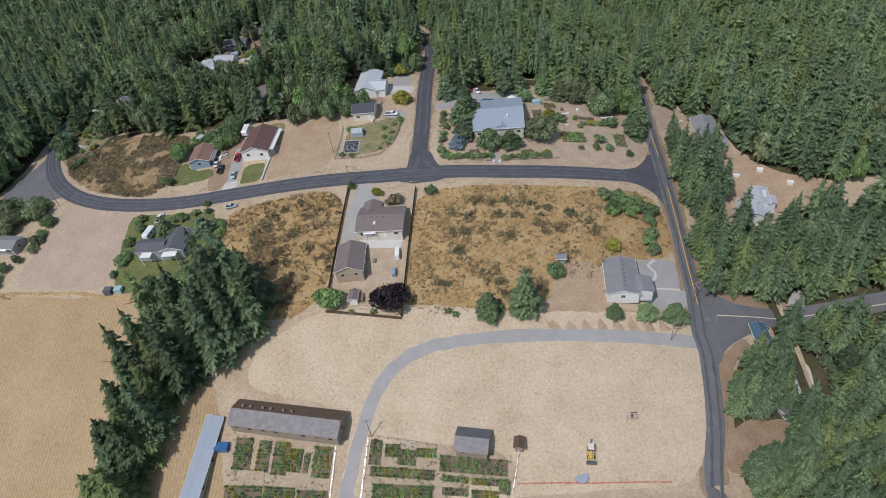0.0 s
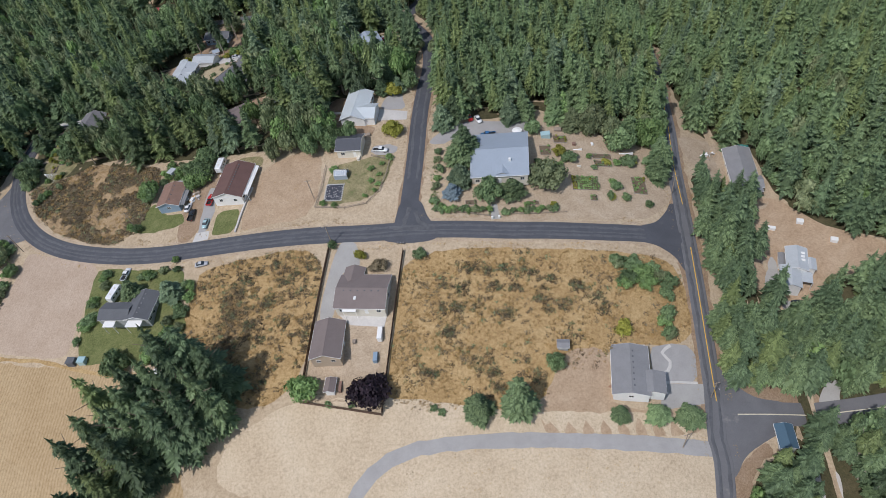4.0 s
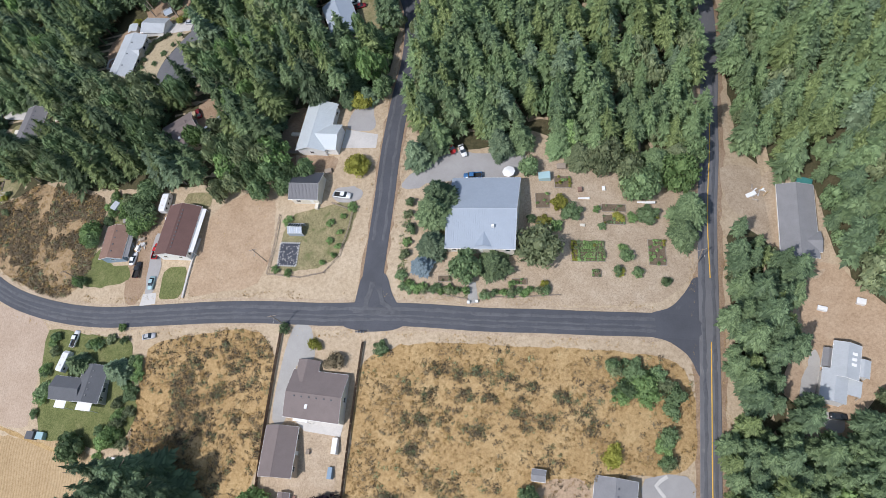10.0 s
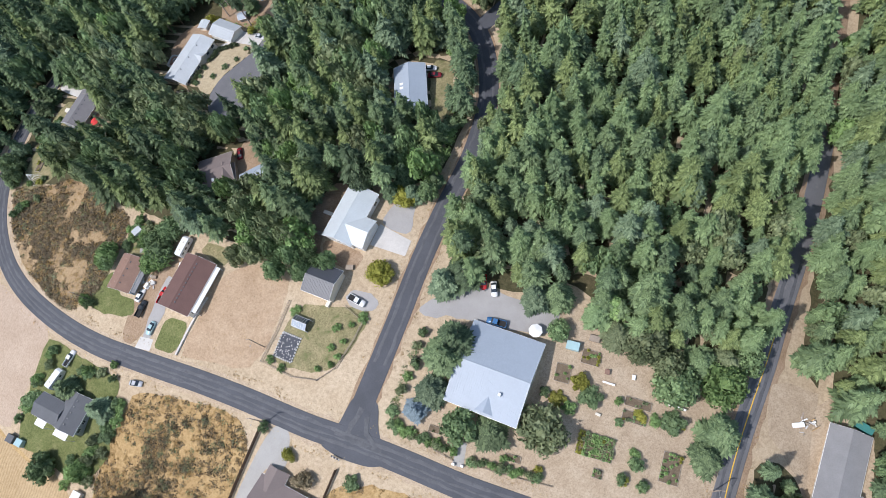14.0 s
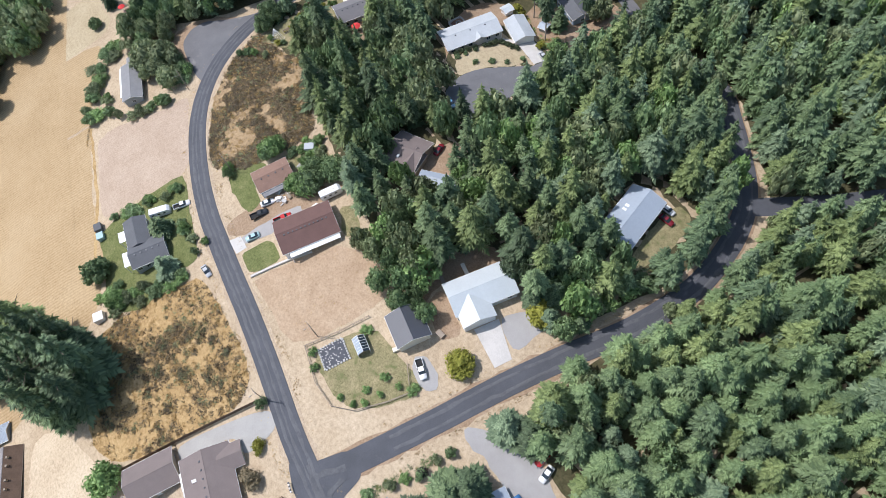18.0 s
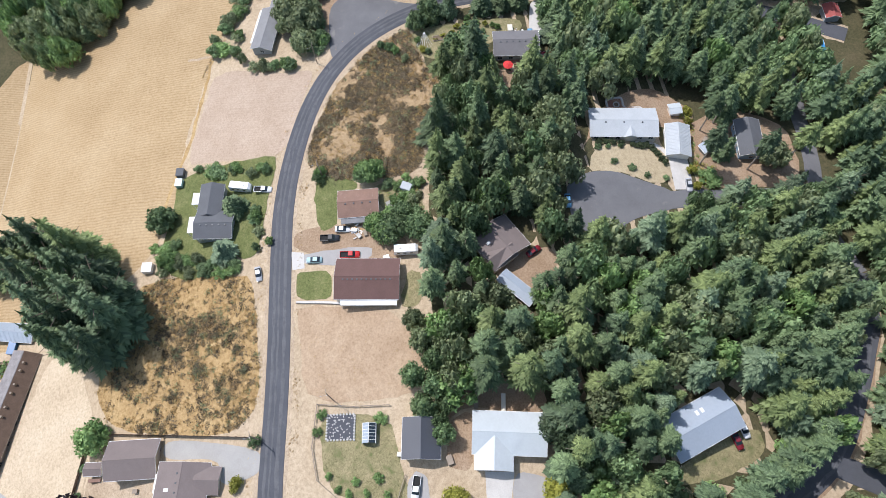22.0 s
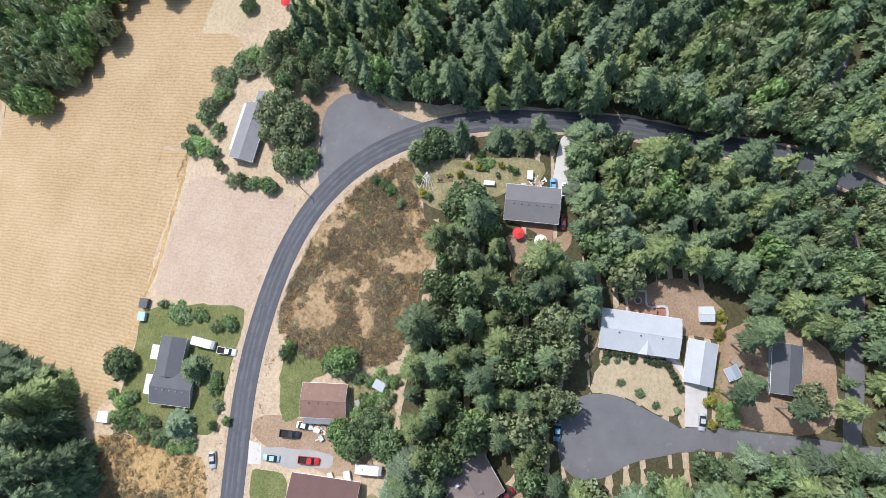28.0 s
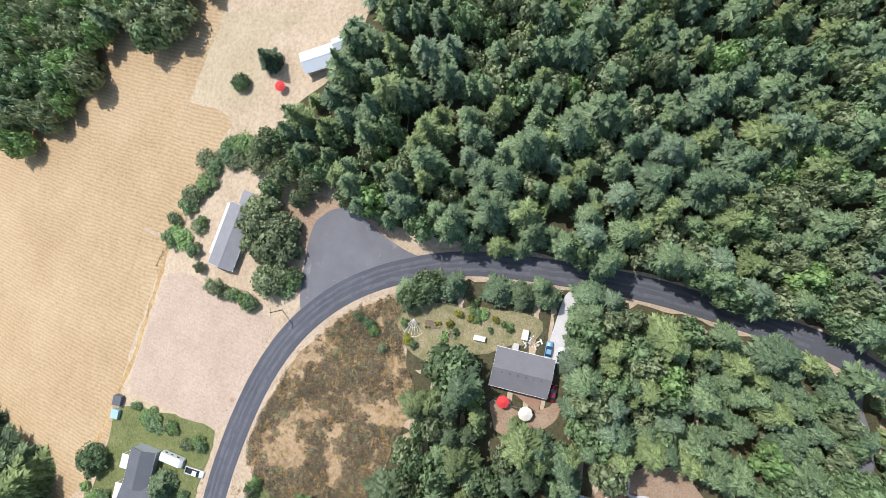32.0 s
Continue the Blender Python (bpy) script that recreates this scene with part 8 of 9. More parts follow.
lone(-120.3, 64.1, 1.98734, 1.1, "fine_leafy", L_BROAD[2], "leafy garden shrub among the beds")
lone(-121.3, 61.7, 1.90813, 1.1, "fine_leafy", L_YELLOW, "leafy garden shrub among the beds")
lone(-118.2, 60.7, 1.4883, 1.0, "fine_leafy", L_BROAD[0], "leafy garden shrub among the beds")
lone(-119.2, 65.7, 1.97226, 1.1, "fine_leafy", L_BROAD[2], "leafy garden shrub among the beds")
lone(-118.5, 50, 1.66824, 1.3, "fine_leafy", L_YELLOW, "leafy garden shrub among the beds")
lone(-116.7, 51.8, 1.76804, 1.1, "fine_leafy", L_BROAD[0], "leafy garden shrub among the beds")
lone(-114.7, 49, 1.42744, 1.3, "fine_leafy", L_BROAD[2], "leafy garden shrub among the beds")
lone(-113, 39.5, 1.9575, 1.7, "fine_leafy", L_YELLOW, "leafy garden shrub among the beds")
lone(-111.8, 41.2, 1.77726, 1.4, "fine_leafy", L_BROAD[0], "leafy garden shrub among the beds")
lone(-117.4, 38.2, 1.97593, 1.4, "fine_leafy", L_BROAD[2], "leafy garden shrub among the beds")
lone(-121.4, 52, 1.92349, 1.3, "fine_leafy", L_YELLOW, "leafy garden shrub among the beds")
lone(-111.3, 47.2, 1.49513, 1.4, "fine_leafy", L_BROAD[0], "leafy garden shrub among the beds")
lone(-96, 70.6, 1.54006, 2.0, "fine_leafy", L_BROAD[2], "leafy garden shrub among the beds")
lone(-115.9, 28.5, 2.62404, 2.0, "fine_leafy", L_BROAD[0], "wild shrub beside the turnout")
lone(-114, 30.3, 2.5967, 1.7, "fine_leafy", L_BROAD[2], "wild shrub beside the turnout")
lone(-109.9, 33.2, 2.48794, 1.7, "fine_leafy", L_BROAD[1], "wild shrub beside the turnout")
lone(-117.1, 26, 2.80683, 1.7, "fine_leafy", L_BROAD[0], "wild shrub beside the turnout")
lone(-157.7, -19.2, 3.64276, 3.8, "fine_leafy", L_BROAD[0], "dense bushy shrub round the long house")
lone(-160.2, -15.5, 2.72518, 4.8, "fine_leafy", L_BROAD[2], "dense bushy shrub round the long house")
lone(-154.9, -9.2, 3.75724, 4.0, "fine_leafy", L_BROAD[1], "dense bushy shrub round the long house")
lone(-153.1, -23, 3.23698, 2.9, "fine_leafy", L_BROAD[0], "dense bushy shrub round the long house")
lone(-148.3, -24.9, 3.19424, 3.5, "fine_leafy", L_BROAD[2], "dense bushy shrub round the long house")
lone(-145, -27.8, 3.97233, 3.9, "fine_leafy", L_BROAD[1], "dense bushy shrub round the long house")
lone(-141, -29.9, 3.45554, 3.2, "fine_leafy", L_BROAD[0], "dense bushy shrub round the long house")
lone(-132, -31.1, 3.20316, 4.2, "fine_leafy", L_BROAD[2], "dense bushy shrub round the long house")
lone(-136.8, -33.8, 3.45626, 2.6, "fine_leafy", L_BROAD[1], "dense bushy shrub round the long house")
lone(-128.9, -25.9, 3.79814, 2.6, "fine_leafy", L_BROAD[0], "dense bushy shrub round the long house")
lone(-137.1, -24.9, 2.80721, 2.2, "fine_leafy", L_BROAD[2], "dense bushy shrub round the long house")
lone(-118.6, -15.3, 4.2119, 2.5, "fine_leafy", L_BROAD[1], "dense bushy shrub round the long house")
lone(-118, -11.2, 2.75498, 2.2, "fine_leafy", L_BROAD[0], "dense bushy shrub round the long house")
lone(-116.8, -6.5, 3.86719, 3.1, "fine_leafy", L_BROAD[2], "dense bushy shrub round the long house")
lone(-124.1, -23.2, 4.01267, 1.9, "fine_leafy", L_BROAD[1], "dense bushy shrub round the long house")
lone(-121.4, 3.1, 2.74764, 3.6, "fine_leafy", L_BROAD[0], "dense bushy shrub round the long house")
lone(-124.1, 6.3, 3.92524, 2.7, "fine_leafy", L_BROAD[2], "dense bushy shrub round the long house")
lone(-126.8, -0.8, 3.28026, 3.0, "fine_leafy", L_BROAD[1], "dense bushy shrub round the long house")
lone(-131.9, 5, 3.60513, 2.7, "fine_leafy", L_BROAD[0], "dense bushy shrub round the long house")
lone(-160.5, -6.2, 10, 5.2, "fine_leafy", L_BROAD[1], "spreading olive-green tree beside the long house")
lone(-162.8, 0.3, 11, 5.1, "fine_leafy", L_BROAD[0], "spreading olive-green tree beside the long house")
lone(-157.6, 5.8, 11, 5.3, "fine_leafy", L_BROAD[0], "spreading olive-green tree beside the long house")
lone(-153.2, -0.3, 9, 4.8, "fine_leafy", L_BROAD[1], "spreading olive-green tree beside the long house")
lone(-151.8, 7.9, 9, 4.1, "fine_leafy", L_BROAD[1], "spreading olive-green tree beside the long house")
lone(-138.4, -5.4, 9, 6.3, "fine_leafy", L_BROAD[1], "spreading olive-green tree beside the long house")
lone(-137.9, 1.8, 8, 5.1, "fine_leafy", L_BROAD[1], "spreading olive-green tree beside the long house")
lone(-131.6, -2.2, 8, 5.1, "fine_leafy", L_BROAD[1], "spreading olive-green tree beside the long house")
lone(-132.8, -7.5, 7, 3.6, "fine_leafy", L_BROAD[1], "spreading olive-green tree beside the long house")
lone(-146.5, 5.1, 7, 3.3, "fine_leafy", L_BROAD[1], "spreading olive-green tree beside the long house")
lone(-159.3, 8.3, 9, 4.5, "fine_leafy", L_BROAD[1], "spreading olive-green tree beside the long house")
lone(-148.5, -3.1, 8, 3.9, "fine_leafy", L_BROAD[0], "spreading olive-green tree beside the long house")
lone(-2.9, 26.2, 9, 3.8, "fine_leafy", L_BROAD[0], "rounded tree at the edge of the mown lot")
lone(-11.6, 29.5, 10, 4.1, "fine_leafy", L_BROAD[1], "rounded tree at the edge of the mown lot")
lone(4.9, 27.6, 8, 3.7, "fine_leafy", L_BROAD[0], "rounded tree at the edge of the mown lot")
lone(0.1, 31.2, 10, 4.0, "fine_leafy", L_BROAD[0], "rounded tree at the edge of the mown lot")
lone(4.6, 33.4, 7, 3.1, "fine_leafy", L_BROAD[0], "rounded tree at the edge of the mown lot")
lone(-17.3, 27.7, 9, 3.6, "fine_leafy", L_BROAD[1], "rounded tree at the edge of the mown lot")
lone(8.4, 31.2, 6, 2.8, "fine_leafy", L_BROAD[0], "rounded tree at the edge of the mown lot")
lone(-5.7, 32.1, 11, 4.3, "fine_leafy", L_BROAD[0], "rounded tree at the edge of the mown lot")
lone(29.9, 57.8, 8, 3.6, "fine_fir", L_FIR[2], "fir tree beside the white house")
lone(26, 62.6, 11, 4.7, "fine_fir", L_FIR[0], "fir tree beside the white house")
lone(23.4, 57.4, 10, 3.9, "fine_fir", L_FIR[0], "fir tree beside the white house")
lone(34.9, 64, 6, 2.8, "fine_fir", L_FIR[0], "fir tree beside the white house")
lone(27.2, 69.3, 9, 4.2, "fine_fir", L_FIR[2], "fir tree beside the white house")
lone(17.6, 61.3, 12, 4.8, "fine_leafy", L_FIR[0], "fir tree beside the white house")
lone(13.9, 57.8, 11, 4.2, "fine_leafy", L_FIR[2], "fir tree beside the white house")
lone(18.4, 65.3, 11, 4.2, "fine_leafy", L_FIR[2], "fir tree beside the white house")
lone(44.4, -6.6, 1.60817, 1.5, "fine_leafy", L_BROAD[0], "green hedge shrub beside the lane")
lone(46.6, -6.8, 1.64205, 1.5, "fine_leafy", L_BROAD[2], "green hedge shrub beside the lane")
lone(49, -6.9, 1.76283, 1.5, "fine_leafy", L_BROAD[1], "green hedge shrub beside the lane")
lone(51.4, -7.1, 2.45966, 1.5, "fine_leafy", L_BROAD[0], "green hedge shrub beside the lane")
lone(53.6, -7.2, 1.77687, 1.5, "fine_leafy", L_BROAD[2], "green hedge shrub beside the lane")
lone(55.9, -7.4, 2.28016, 1.5, "fine_leafy", L_BROAD[1], "green hedge shrub beside the lane")
lone(58.3, -7.5, 2.43669, 1.4, "fine_leafy", L_BROAD[0], "green hedge shrub beside the lane")
lone(60.6, -7.6, 2.44784, 1.4, "fine_leafy", L_BROAD[2], "green hedge shrub beside the lane")
lone(65.9, -8.4, 1.90994, 1.4, "fine_leafy", L_BROAD[1], "green hedge shrub beside the lane")
lone(68.4, -8.2, 1.91931, 1.4, "fine_leafy", L_BROAD[0], "green hedge shrub beside the lane")
lone(70.8, -8.1, 2.07223, 1.4, "fine_leafy", L_BROAD[2], "green hedge shrub beside the lane")
lone(73.3, -7.9, 2.29804, 1.4, "fine_leafy", L_BROAD[1], "green hedge shrub beside the lane")
lone(75.5, -7.7, 1.69725, 1.4, "fine_leafy", L_BROAD[0], "green hedge shrub beside the lane")
lone(78, -7.6, 2.27356, 1.4, "fine_leafy", L_BROAD[2], "green hedge shrub beside the lane")
lone(80.4, -7.6, 2.3175, 1.4, "fine_leafy", L_BROAD[1], "green hedge shrub beside the lane")
lone(82.9, -7.4, 2.37372, 1.4, "fine_leafy", L_BROAD[0], "green hedge shrub beside the lane")
lone(43.8, 7.5, 1.63297, 1.8, "fine_leafy", L_BROAD[2], "green hedge shrub beside the lane")
lone(43.1, 3.6, 2.45122, 1.8, "fine_leafy", L_BROAD[1], "green hedge shrub beside the lane")
lone(42.1, -2.4, 1.68206, 2.1, "fine_leafy", L_BROAD[0], "green hedge shrub beside the lane")
lone(44.4, -5.3, 1.90667, 1.8, "fine_leafy", L_BROAD[2], "green hedge shrub beside the lane")
lone(43.9, 16, 2.14974, 1.7, "fine_leafy", L_BROAD[1], "green hedge shrub beside the lane")
lone(44.6, 19.9, 2.42628, 1.7, "fine_leafy", L_BROAD[0], "green hedge shrub beside the lane")
lone(44.9, 11.5, 2.5, 1.8, "fine_leafy", L_PURPLE, "dark reddish shrub beside the big house")
lone(104.6, 5.1, 1.52477, 1.6, "fine_leafy", L_BROAD[2], "garden shrub among the raised beds")
lone(105.4, 2.2, 1.94542, 1.8, "fine_leafy", L_BROAD[0], "garden shrub among the raised beds")
lone(103.1, -2.2, 1.6725, 1.6, "fine_leafy", L_YELLOW, "garden shrub among the raised beds")
lone(108.3, -2.1, 1.50496, 1.7, "fine_leafy", L_BROAD[2], "garden shrub among the raised beds")
lone(115.6, -4.5, 1.5081, 1.7, "fine_leafy", L_BROAD[0], "garden shrub among the raised beds")
lone(104.1, 14.4, 1.40778, 2.0, "fine_leafy", L_YELLOW, "garden shrub among the raised beds")
lone(107.9, 14.4, 1.3363, 2.0, "fine_leafy", L_BROAD[2], "garden shrub among the raised beds")
lone(111.1, 16.1, 1.38718, 2.0, "fine_leafy", L_BROAD[0], "garden shrub among the raised beds")
lone(114, 15.3, 1.77621, 1.7, "fine_leafy", L_YELLOW, "garden shrub among the raised beds")
lone(98.2, 16.5, 1.99764, 1.4, "fine_leafy", L_BROAD[2], "garden shrub among the raised beds")
lone(99.2, 11.3, 1.3963, 1.4, "fine_leafy", L_BROAD[0], "garden shrub among the raised beds")
lone(83.2, 12.8, 1.31496, 2.6, "fine_leafy", L_YELLOW, "garden shrub among the raised beds")
lone(86.3, 11.4, 1.99042, 2.3, "fine_leafy", L_BROAD[2], "garden shrub among the raised beds")
lone(79.5, 13.4, 1.66414, 1.7, "fine_leafy", L_BROAD[0], "garden shrub among the raised beds")
lone(82.3, -5.6, 1.57224, 1.3, "fine_leafy", L_YELLOW, "garden shrub among the raised beds")
lone(73.3, -5.6, 1.45088, 1.3, "fine_leafy", L_BROAD[2], "garden shrub among the raised beds")
lone(103.9, -28.5, 3.20185, 3.9, "fine_leafy", L_BROAD[0], "leafy green shrub at the lot's corner")
lone(106.6, -32.2, 3.5155, 4.2, "fine_leafy", L_BROAD[2], "leafy green shrub at the lot's corner")
lone(111.5, -32.8, 3.01515, 2.9, "fine_leafy", L_BROAD[1], "leafy green shrub at the lot's corner")
lone(113.1, -38.9, 2.96937, 2.9, "fine_leafy", L_BROAD[0], "leafy green shrub at the lot's corner")
lone(110.5, -47.9, 2.4752, 2.9, "fine_leafy", L_BROAD[2], "leafy green shrub at the lot's corner")
lone(111.2, -52.3, 3.63669, 2.3, "fine_leafy", L_BROAD[1], "leafy green shrub at the lot's corner")
lone(110.5, -29.9, 2.44417, 2.9, "fine_leafy", L_BROAD[0], "leafy green shrub at the lot's corner")
lone(100.3, -35.6, 3.06631, 2.9, "fine_leafy", L_BROAD[2], "leafy green shrub at the lot's corner")
lone(98.9, -28.7, 3.53188, 2.6, "fine_leafy", L_BROAD[1], "leafy green shrub at the lot's corner")
lone(136.2, 1.4, 2.42413, 2.6, "fine_leafy", L_BROAD[0], "brushy shrub beside the long pale house")
lone(136.8, -4.2, 3.11194, 2.9, "fine_leafy", L_BROAD[2], "brushy shrub beside the long pale house")
lone(133.9, -2.7, 3.07979, 2.2, "fine_leafy", L_BROAD[1], "brushy shrub beside the long pale house")
lone(46.8, 34, 11, 5.4, "fine_fir", L_FIR[2], "green tree at the edge of the garden")
lone(51.7, 38, 12, 5.4, "fine_fir", L_FIR[0], "green tree at the edge of the garden")
lone(71.8, 36.4, 12, 5.2, "fine_fir", L_FIR[2], "green tree at the edge of the garden")
lone(77.5, 38.3, 13, 5.1, "fine_fir", L_FIR[1], "green tree at the edge of the garden")
lone(88.6, 36.3, 10, 5.1, "fine_fir", L_BROAD[0], "green tree at the edge of the garden")
lone(94.5, 32.5, 10, 5.1, "fine_fir", L_BROAD[1], "green tree at the edge of the garden")
lone(101.3, 30.5, 9, 4.8, "fine_leafy", L_BROAD[1], "green tree at the edge of the garden")
lone(108.1, 29, 9, 4.8, "fine_leafy", L_BROAD[1], "green tree at the edge of the garden")
lone(116, 31.7, 9, 5.2, "fine_fir", L_BROAD[0], "green tree at the edge of the garden")
lone(122.4, 33.8, 9, 5.3, "fine_fir", L_BROAD[1], "green tree at the edge of the garden")
lone(128.1, 35.8, 9, 4.8, "fine_leafy", L_BROAD[0], "green tree at the edge of the garden")
lone(104.1, 34.3, 11, 5.1, "fine_fir", L_BROAD[1], "green tree at the edge of the garden")
lone(92.1, 39.4, 12, 5.1, "fine_fir", L_BROAD[2], "green tree at the edge of the garden")


for x, y in [(-68.4, 88.7), (-68.4, 91.3), (-68.0, 93.2), (-67.7, 95.7), (-66.8, 99.4), (-66.5, 101.1), (-66.0, 102.2), (-66.5, 103.4), (-65.4, 105.0), (-64.1, 105.5), (-62.7, 106.4), (-61.1, 106.9), (-59.6, 107.7)]:
    lone(x, y, 1.5, 1.25, "fine_leafy", L_BRUSHY, "dark clipped round shrub along the concrete path")


# ---- scrub and dry tufts in the vacant lots ----
def clump(seed, n, flat=0.7):
    rc = random.Random(seed)
    v, f = [], []
    for i in range(n):
        d = Vector((rc.gauss(0, 1), rc.gauss(0, 1), abs(rc.gauss(0.3, 0.7)))).normalized()
        p = Vector((d.x, d.y, d.z * flat)) * rc.uniform(0.45, 1.0)
        s = d.orthogonal().normalized()
        t = d.cross(s)
        w = rc.uniform(0.12, 0.28)
        a = rc.random() * 6.28
        s, t = s * math.cos(a) + t * math.sin(a), t * math.cos(a) - s * math.sin(a)
        b = len(v)
        v += [p + s * w, p + t * w * 0.5, p - s * w, p - t * w * 0.5 + d * w * 0.3]
        f.append((b, b + 1, b + 2, b + 3))
    return np.array([tuple(p) for p in v]), np.array(f)


CLUMPS = [clump(s, 28) for s in (61, 62, 63)]


def scatter_clumps(name, poly, count, mats, shares, size, label, seed, thick=0.18, avoid=()):
    """One mass of small clumps, in drifts, over an outline."""
    rc = random.Random(seed)
    xs, ys = [p[0] for p in poly], [p[1] for p in poly]
    vs, fs, idx, n, tries = [], [], [], 0, 0
    while len(vs) < count and tries < count * 40:
        tries += 1
        x, y = rc.uniform(min(xs), max(xs)), rc.uniform(min(ys), max(ys))
        drift = noise.noise((x * thick, y * thick, seed * 1.7)) + 0.5 * noise.noise((x * thick * 3, y * thick * 3, 5.0))
        if not inside((x, y), poly) or not clear_of_roads(x, y, 0.7) or drift < rc.uniform(-0.35, 0.45):
            continue
        k = rc.uniform(*size)
        va, fa = CLUMPS[rc.randrange(3)]
        a = rc.random() * 6.28
        c, s = math.cos(a), math.sin(a)
        vs.append(np.stack([(va[:, 0] * c - va[:, 1] * s) * k + x, (va[:, 0] * s + va[:, 1] * c) * k + y, va[:, 2] * k * rc.uniform(0.6, 1.0) + G(x, y)], 1))
        fs.append(fa + n)
        idx += [rc.choices(range(len(mats)), shares)[0]] * len(fa)
        n += len(va)
    me = mesh_of(name, np.concatenate(vs).tolist(), np.concatenate(fs).tolist(), mats, idx)
    return tagged(new(name, me), label, "scrub", "", "stuff")


LOT_A, LOT_B, LOT_C = (rounded(p) for p in (LOTS[0], LOTS[1], LOTS[2]))
scatter_clumps("scrub", LOT_A, 800, [L_SCRUB, L_BROAD[1], L_BRUSH, L_DRY], (5, 2, 4, 3), (0.35, 1.5), "dark olive scrub in the vacant lot", 3, 0.1)
scatter_clumps("scrub", LOT_B, 1300, [L_SCRUB, L_BROAD[1], L_BRUSH, L_DRY], (4, 2, 7, 2), (0.4, 1.5), "dark olive scrub in the vacant lot", 4, 0.1)
scatter_clumps("scrub", LOT_C, 4000, [L_BRUSH, L_SCRUB, L_BROAD[1], L_DRY], (8, 3, 1, 2), (0.6, 1.5), "brown brush covering the sloping lot", 5, 0.13)
scatter_clumps("dry_weeds", LOT_A, 3200, [L_DRY, L_SCRUB], (6, 1), (0.25, 0.7), "straw-coloured dry weeds", 6, 0.2)
scatter_clumps("dry_weeds", LOT_B, 2000, [L_DRY, L_SCRUB], (6, 1), (0.25, 0.7), "straw-coloured dry weeds", 7, 0.2)
scatter_clumps("dry_weeds", LOT_C, 1400, [L_DRY, L_SCRUB], (6, 1), (0.3, 0.8), "straw-coloured dry grass on the slope", 9, 0.15)
for k, pts in enumerate(([(-170.4, -21.4), (-140.5, -30.3), (-125.8, -37.3), (-108.1, -41.6), (-94.5, -43.4)],)):
    edge = smooth_line(pts, 1.5)
    strip = [(p.x - 0.2, p.y - 0.8) for p in edge] + [(p.x + 0.2, p.y + 0.8) for p in edge[::-1]]
    scatter_clumps("tall_grass_strip", strip, 220, [L_DRY, L_SCRUB], (2, 2), (0.3, 0.7), "strip of tall dry grass along the field", 8, 0.02)


def thicket(name, spots, mats, label, seed):
    """Low scrub gathered in loose patches round the given spots."""
    rc = random.Random(seed)
    vs, fs, idx, n = [], [], [], 0
    for cx, cy in spots:
        spread = rc.uniform(0.9, 2.0)
        for _ in range(rc.randrange(22, 44)):
            x, y, k = cx + rc.gauss(0, spread), cy + rc.gauss(0, spread * 0.8), rc.uniform(0.5, 1.3)
            va, fa = CLUMPS[rc.randrange(3)]
            a = rc.random() * 6.28
            c, s = math.cos(a), math.sin(a)
            vs.append(np.stack([(va[:, 0] * c - va[:, 1] * s) * k + x, (va[:, 0] * s + va[:, 1] * c) * k + y, va[:, 2] * k * rc.uniform(0.6, 1.1) + G(x, y)], 1))
            fs.append(fa + n)
            idx += [rc.randrange(len(mats))] * len(fa)
            n += len(va)
    return tagged(new(name, mesh_of(name, np.concatenate(vs).tolist(), np.concatenate(fs).tolist(), mats, idx)), label, "scrub", "", "stuff")


thicket("scrub", [(49.6, -35.4), (54.2, -41), (42.4, -41.9), (62.1, -44.7), (75.5, -43.3), (54.1, -58.8), (57, -62.1), (37.8, -60.8), (84.6, -35.1), (90.6, -40.2), (74.8, -34.9), (66.8, -31.2), (44.7, -33.5), (-23.2, -23.9), (-14.6, -33.4), (-26.4, -36.2), (-15.9, -45.2), (-28.9, -28.9), (-9.3, -26.8), (-31.6, -22.9), (-20.2, -40), (52, -28), (58, -30), (63, -29), (72, -31), (78, -33), (66, -36), (86, -37), (80, -42), (74, -40), (60, -35), (47, -41), (44, -49), (92, -44), (69, -64), (58, -66), (81, -52), (-12, -20), (-18, -22), (-26, -27), (-22, -34), (-14, -33), (-6, -24), (-30, -38), (-9, -41)], [L_BROAD[1], L_BRUSH, L_SCRUB], "dark olive scrub patches in the vacant lots", 61)


def fringe(line, lo, hi, count, label, seed, mats=(L_DRY, L_SCRUB), size=(0.15, 0.42)):
    """Weeds along one side of a road."""
    a, b = offset_line(line, lo), offset_line(line, hi)
    scatter_clumps("dry_weeds", a + b[::-1], count, list(mats), (5, 1), size, label, seed, 0.15)


fringe(LOOP[1:14], 4.3, 6.6, 420, "dry weeds along the roadside", 21)
fringe(LOOP[1:14], -6.4, -4.3, 420, "dry weeds along the roadside", 22)
fringe(LOOP[13:24], -7.0, -4.2, 380, "dry weeds along the curving lane", 23)
fringe(LOOP[13:24], 4.2, 5.8, 220, "dry weeds along the curving lane", 24)
fringe(N_ROAD[2:9], 3.9, 5.2, 150, "dry weeds beside the lane", 25)
fringe(N_ROAD[2:9], -5.2, -3.9, 150, "dry weeds beside the lane", 26)
fringe(E_ROAD[4:12], 3.6, 5.4, 300, "dry weeds beside the road", 27)
fringe(E_ROAD[4:12], -5.4, -3.6, 300, "dry weeds beside the road", 28)
MEADOW = [(23.9, -80.8), (63, -76.3), (102.7, -78.8), (98.5, -105.4), (60.7, -105.6), (31.4, -104.4)]
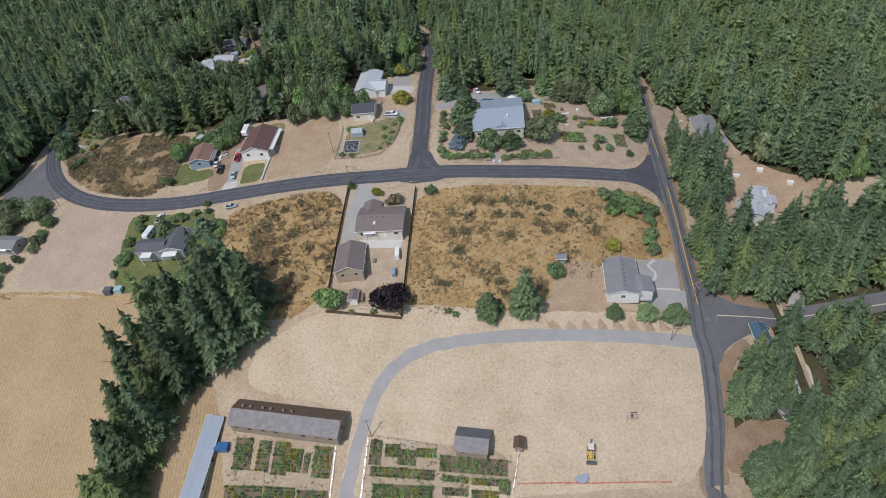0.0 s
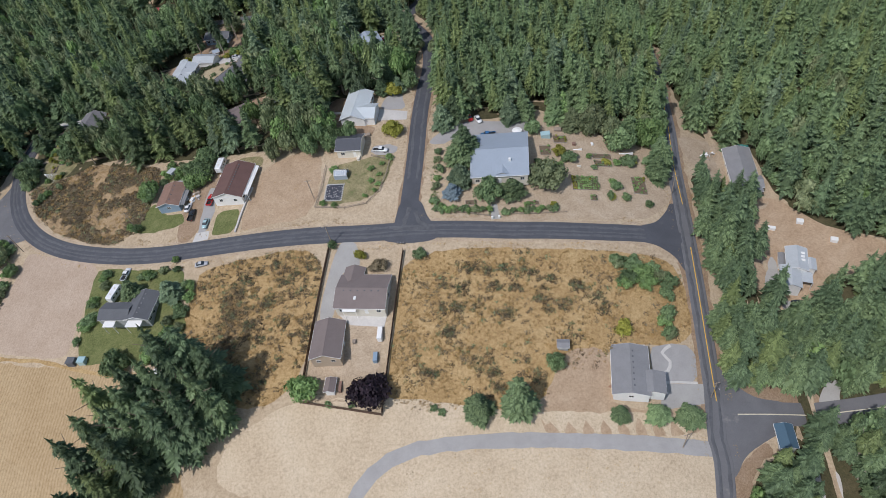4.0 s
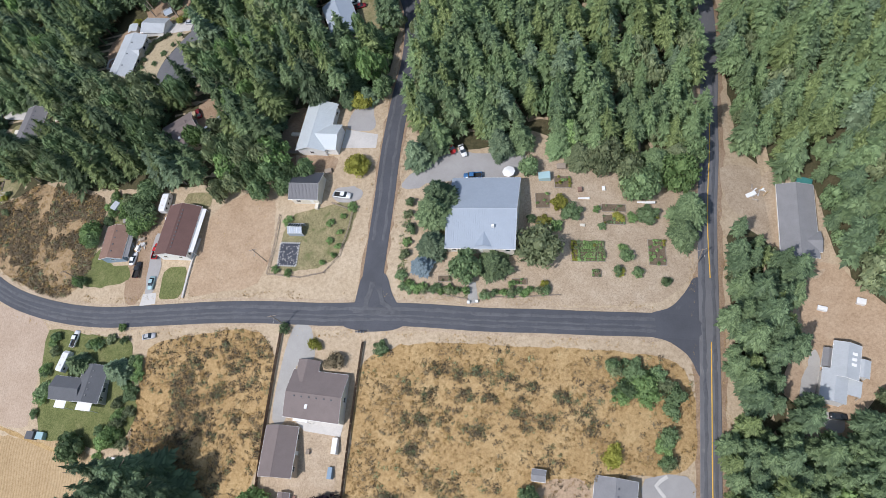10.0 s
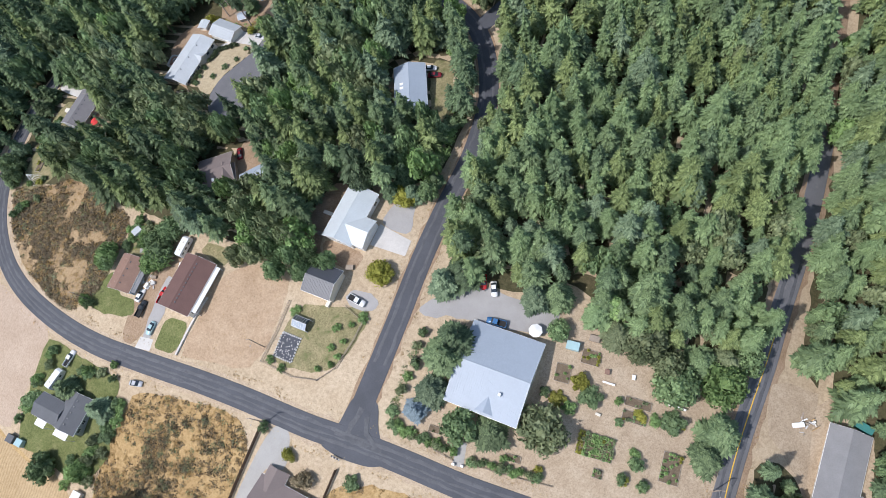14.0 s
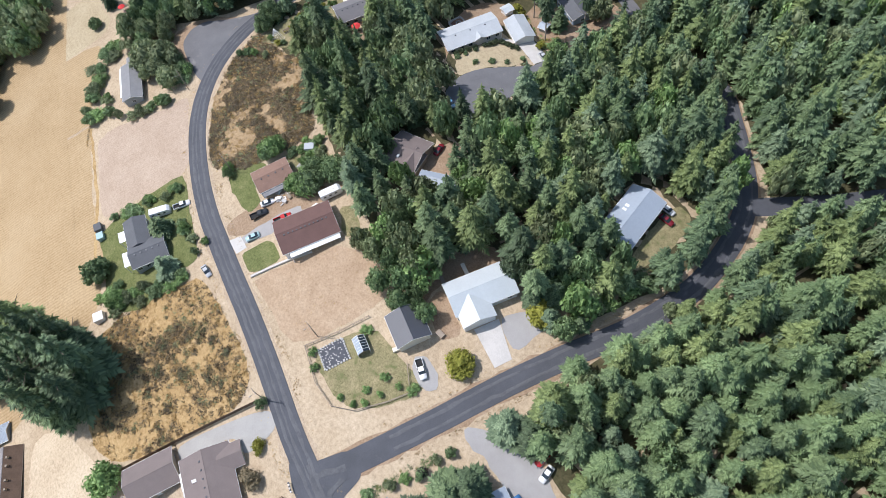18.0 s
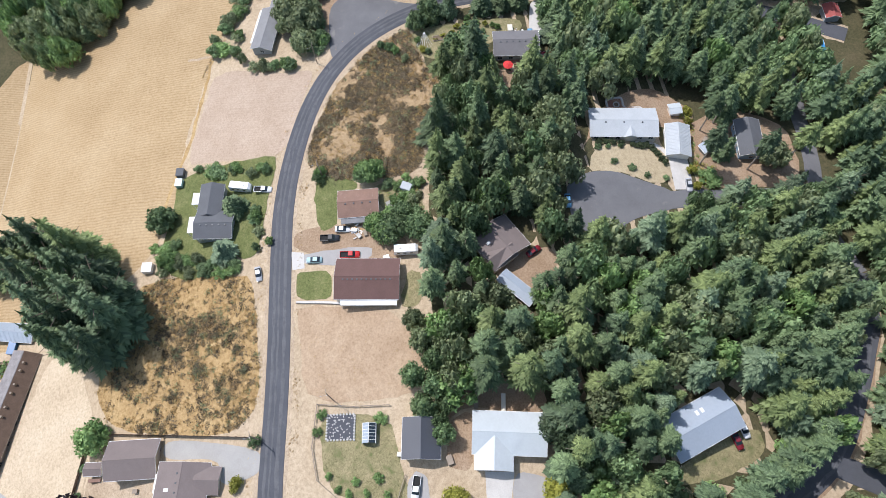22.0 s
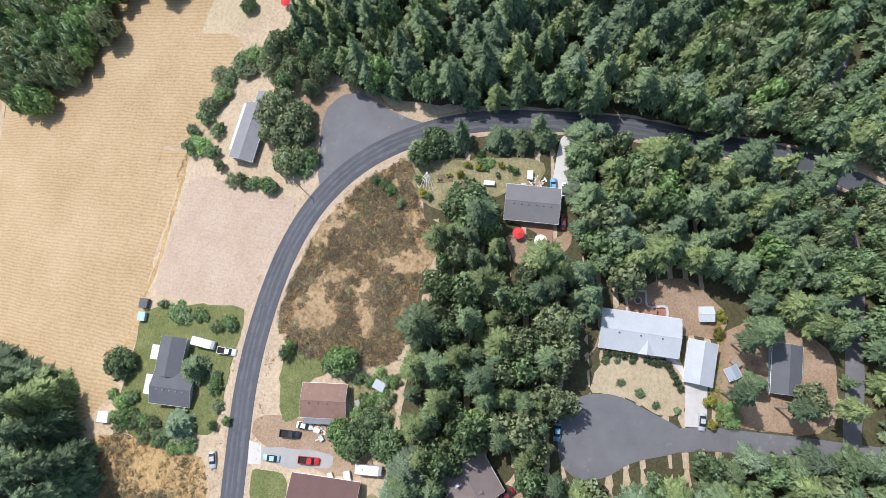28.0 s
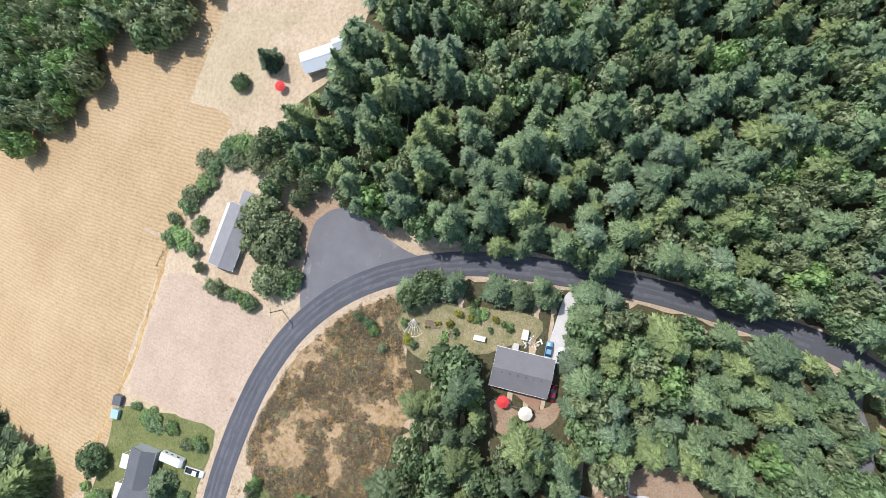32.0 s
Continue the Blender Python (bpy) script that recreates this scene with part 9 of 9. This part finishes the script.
scatter_clumps("dry_weeds", MEADOW, 350, [L_DRY, L_SCRUB], (5, 1), (0.15, 0.4), "sparse dry tufts in the meadow", 29, 0.12)
MOWN = [(-25.6, -3.4), (-21.9, 23), (-4.1, 29.8), (6.1, 17.6), (0.2, -0)]
scatter_clumps("dry_weeds", MOWN, 260, [L_DRY, L_SCRUB], (5, 1), (0.12, 0.32), "sparse dry tufts in the mown lot", 30, 0.2)

for k, (plot, n) in enumerate((([(-32.1, -97.9), (-0.8, -104.8), (-2.8, -121.6), (-34.6, -117.8)], 300), ([(11, -105.7), (52.9, -114.2), (48.9, -126.6), (7.1, -122.4)], 420))):
    scatter_clumps("vegetable_plants", plot, n, [L_BROAD[2], L_BROAD[0], L_YELLOW, L_BROAD[1], L_DRY], (5, 4, 1, 3, 1), (0.25, 0.7), "mixed vegetables and flowers in the fenced garden", 40 + k, 0.35)
HEDGEROW = [(41.4, 16.2), (44.4, 16.3), (43.7, -3.7), (52.5, -6.4), (60.9, -7.9), (60.5, -9.3), (51.6, -8), (41.1, -5.7)]
scatter_clumps("garden_undergrowth", HEDGEROW, 160, [L_BROAD[0], L_BROAD[2], L_YELLOW], (4, 3, 1), (0.35, 0.9), "leafy undergrowth along the front hedge", 44, 0.3)
OVERGROWN = [(-63.1, 20.5), (-62.4, 32.7), (-48.5, 34.3), (-47.8, 25.6), (-54.9, 21.7)]
scatter_clumps("garden_undergrowth", OVERGROWN, 150, [L_BROAD[0], L_BROAD[2], L_YELLOW], (4, 3, 1), (0.3, 0.9), "overgrown leafy garden behind the cabin", 45, 0.3)
STRIP = [(-79.1, 117.9), (-79.3, 121.7), (-70.4, 120.6), (-61.8, 119.2), (-57.8, 123.3), (-50.1, 122.3), (-50.6, 116.4), (-57.5, 115.6), (-62.5, 117.4), (-70.4, 118.5)]
scatter_clumps("garden_undergrowth", STRIP, 230, [L_YELLOW, L_BROAD[2], L_DRY], (5, 3, 3), (0.4, 1.1), "yellow-green shrubs beside the garage", 46, 0.3)
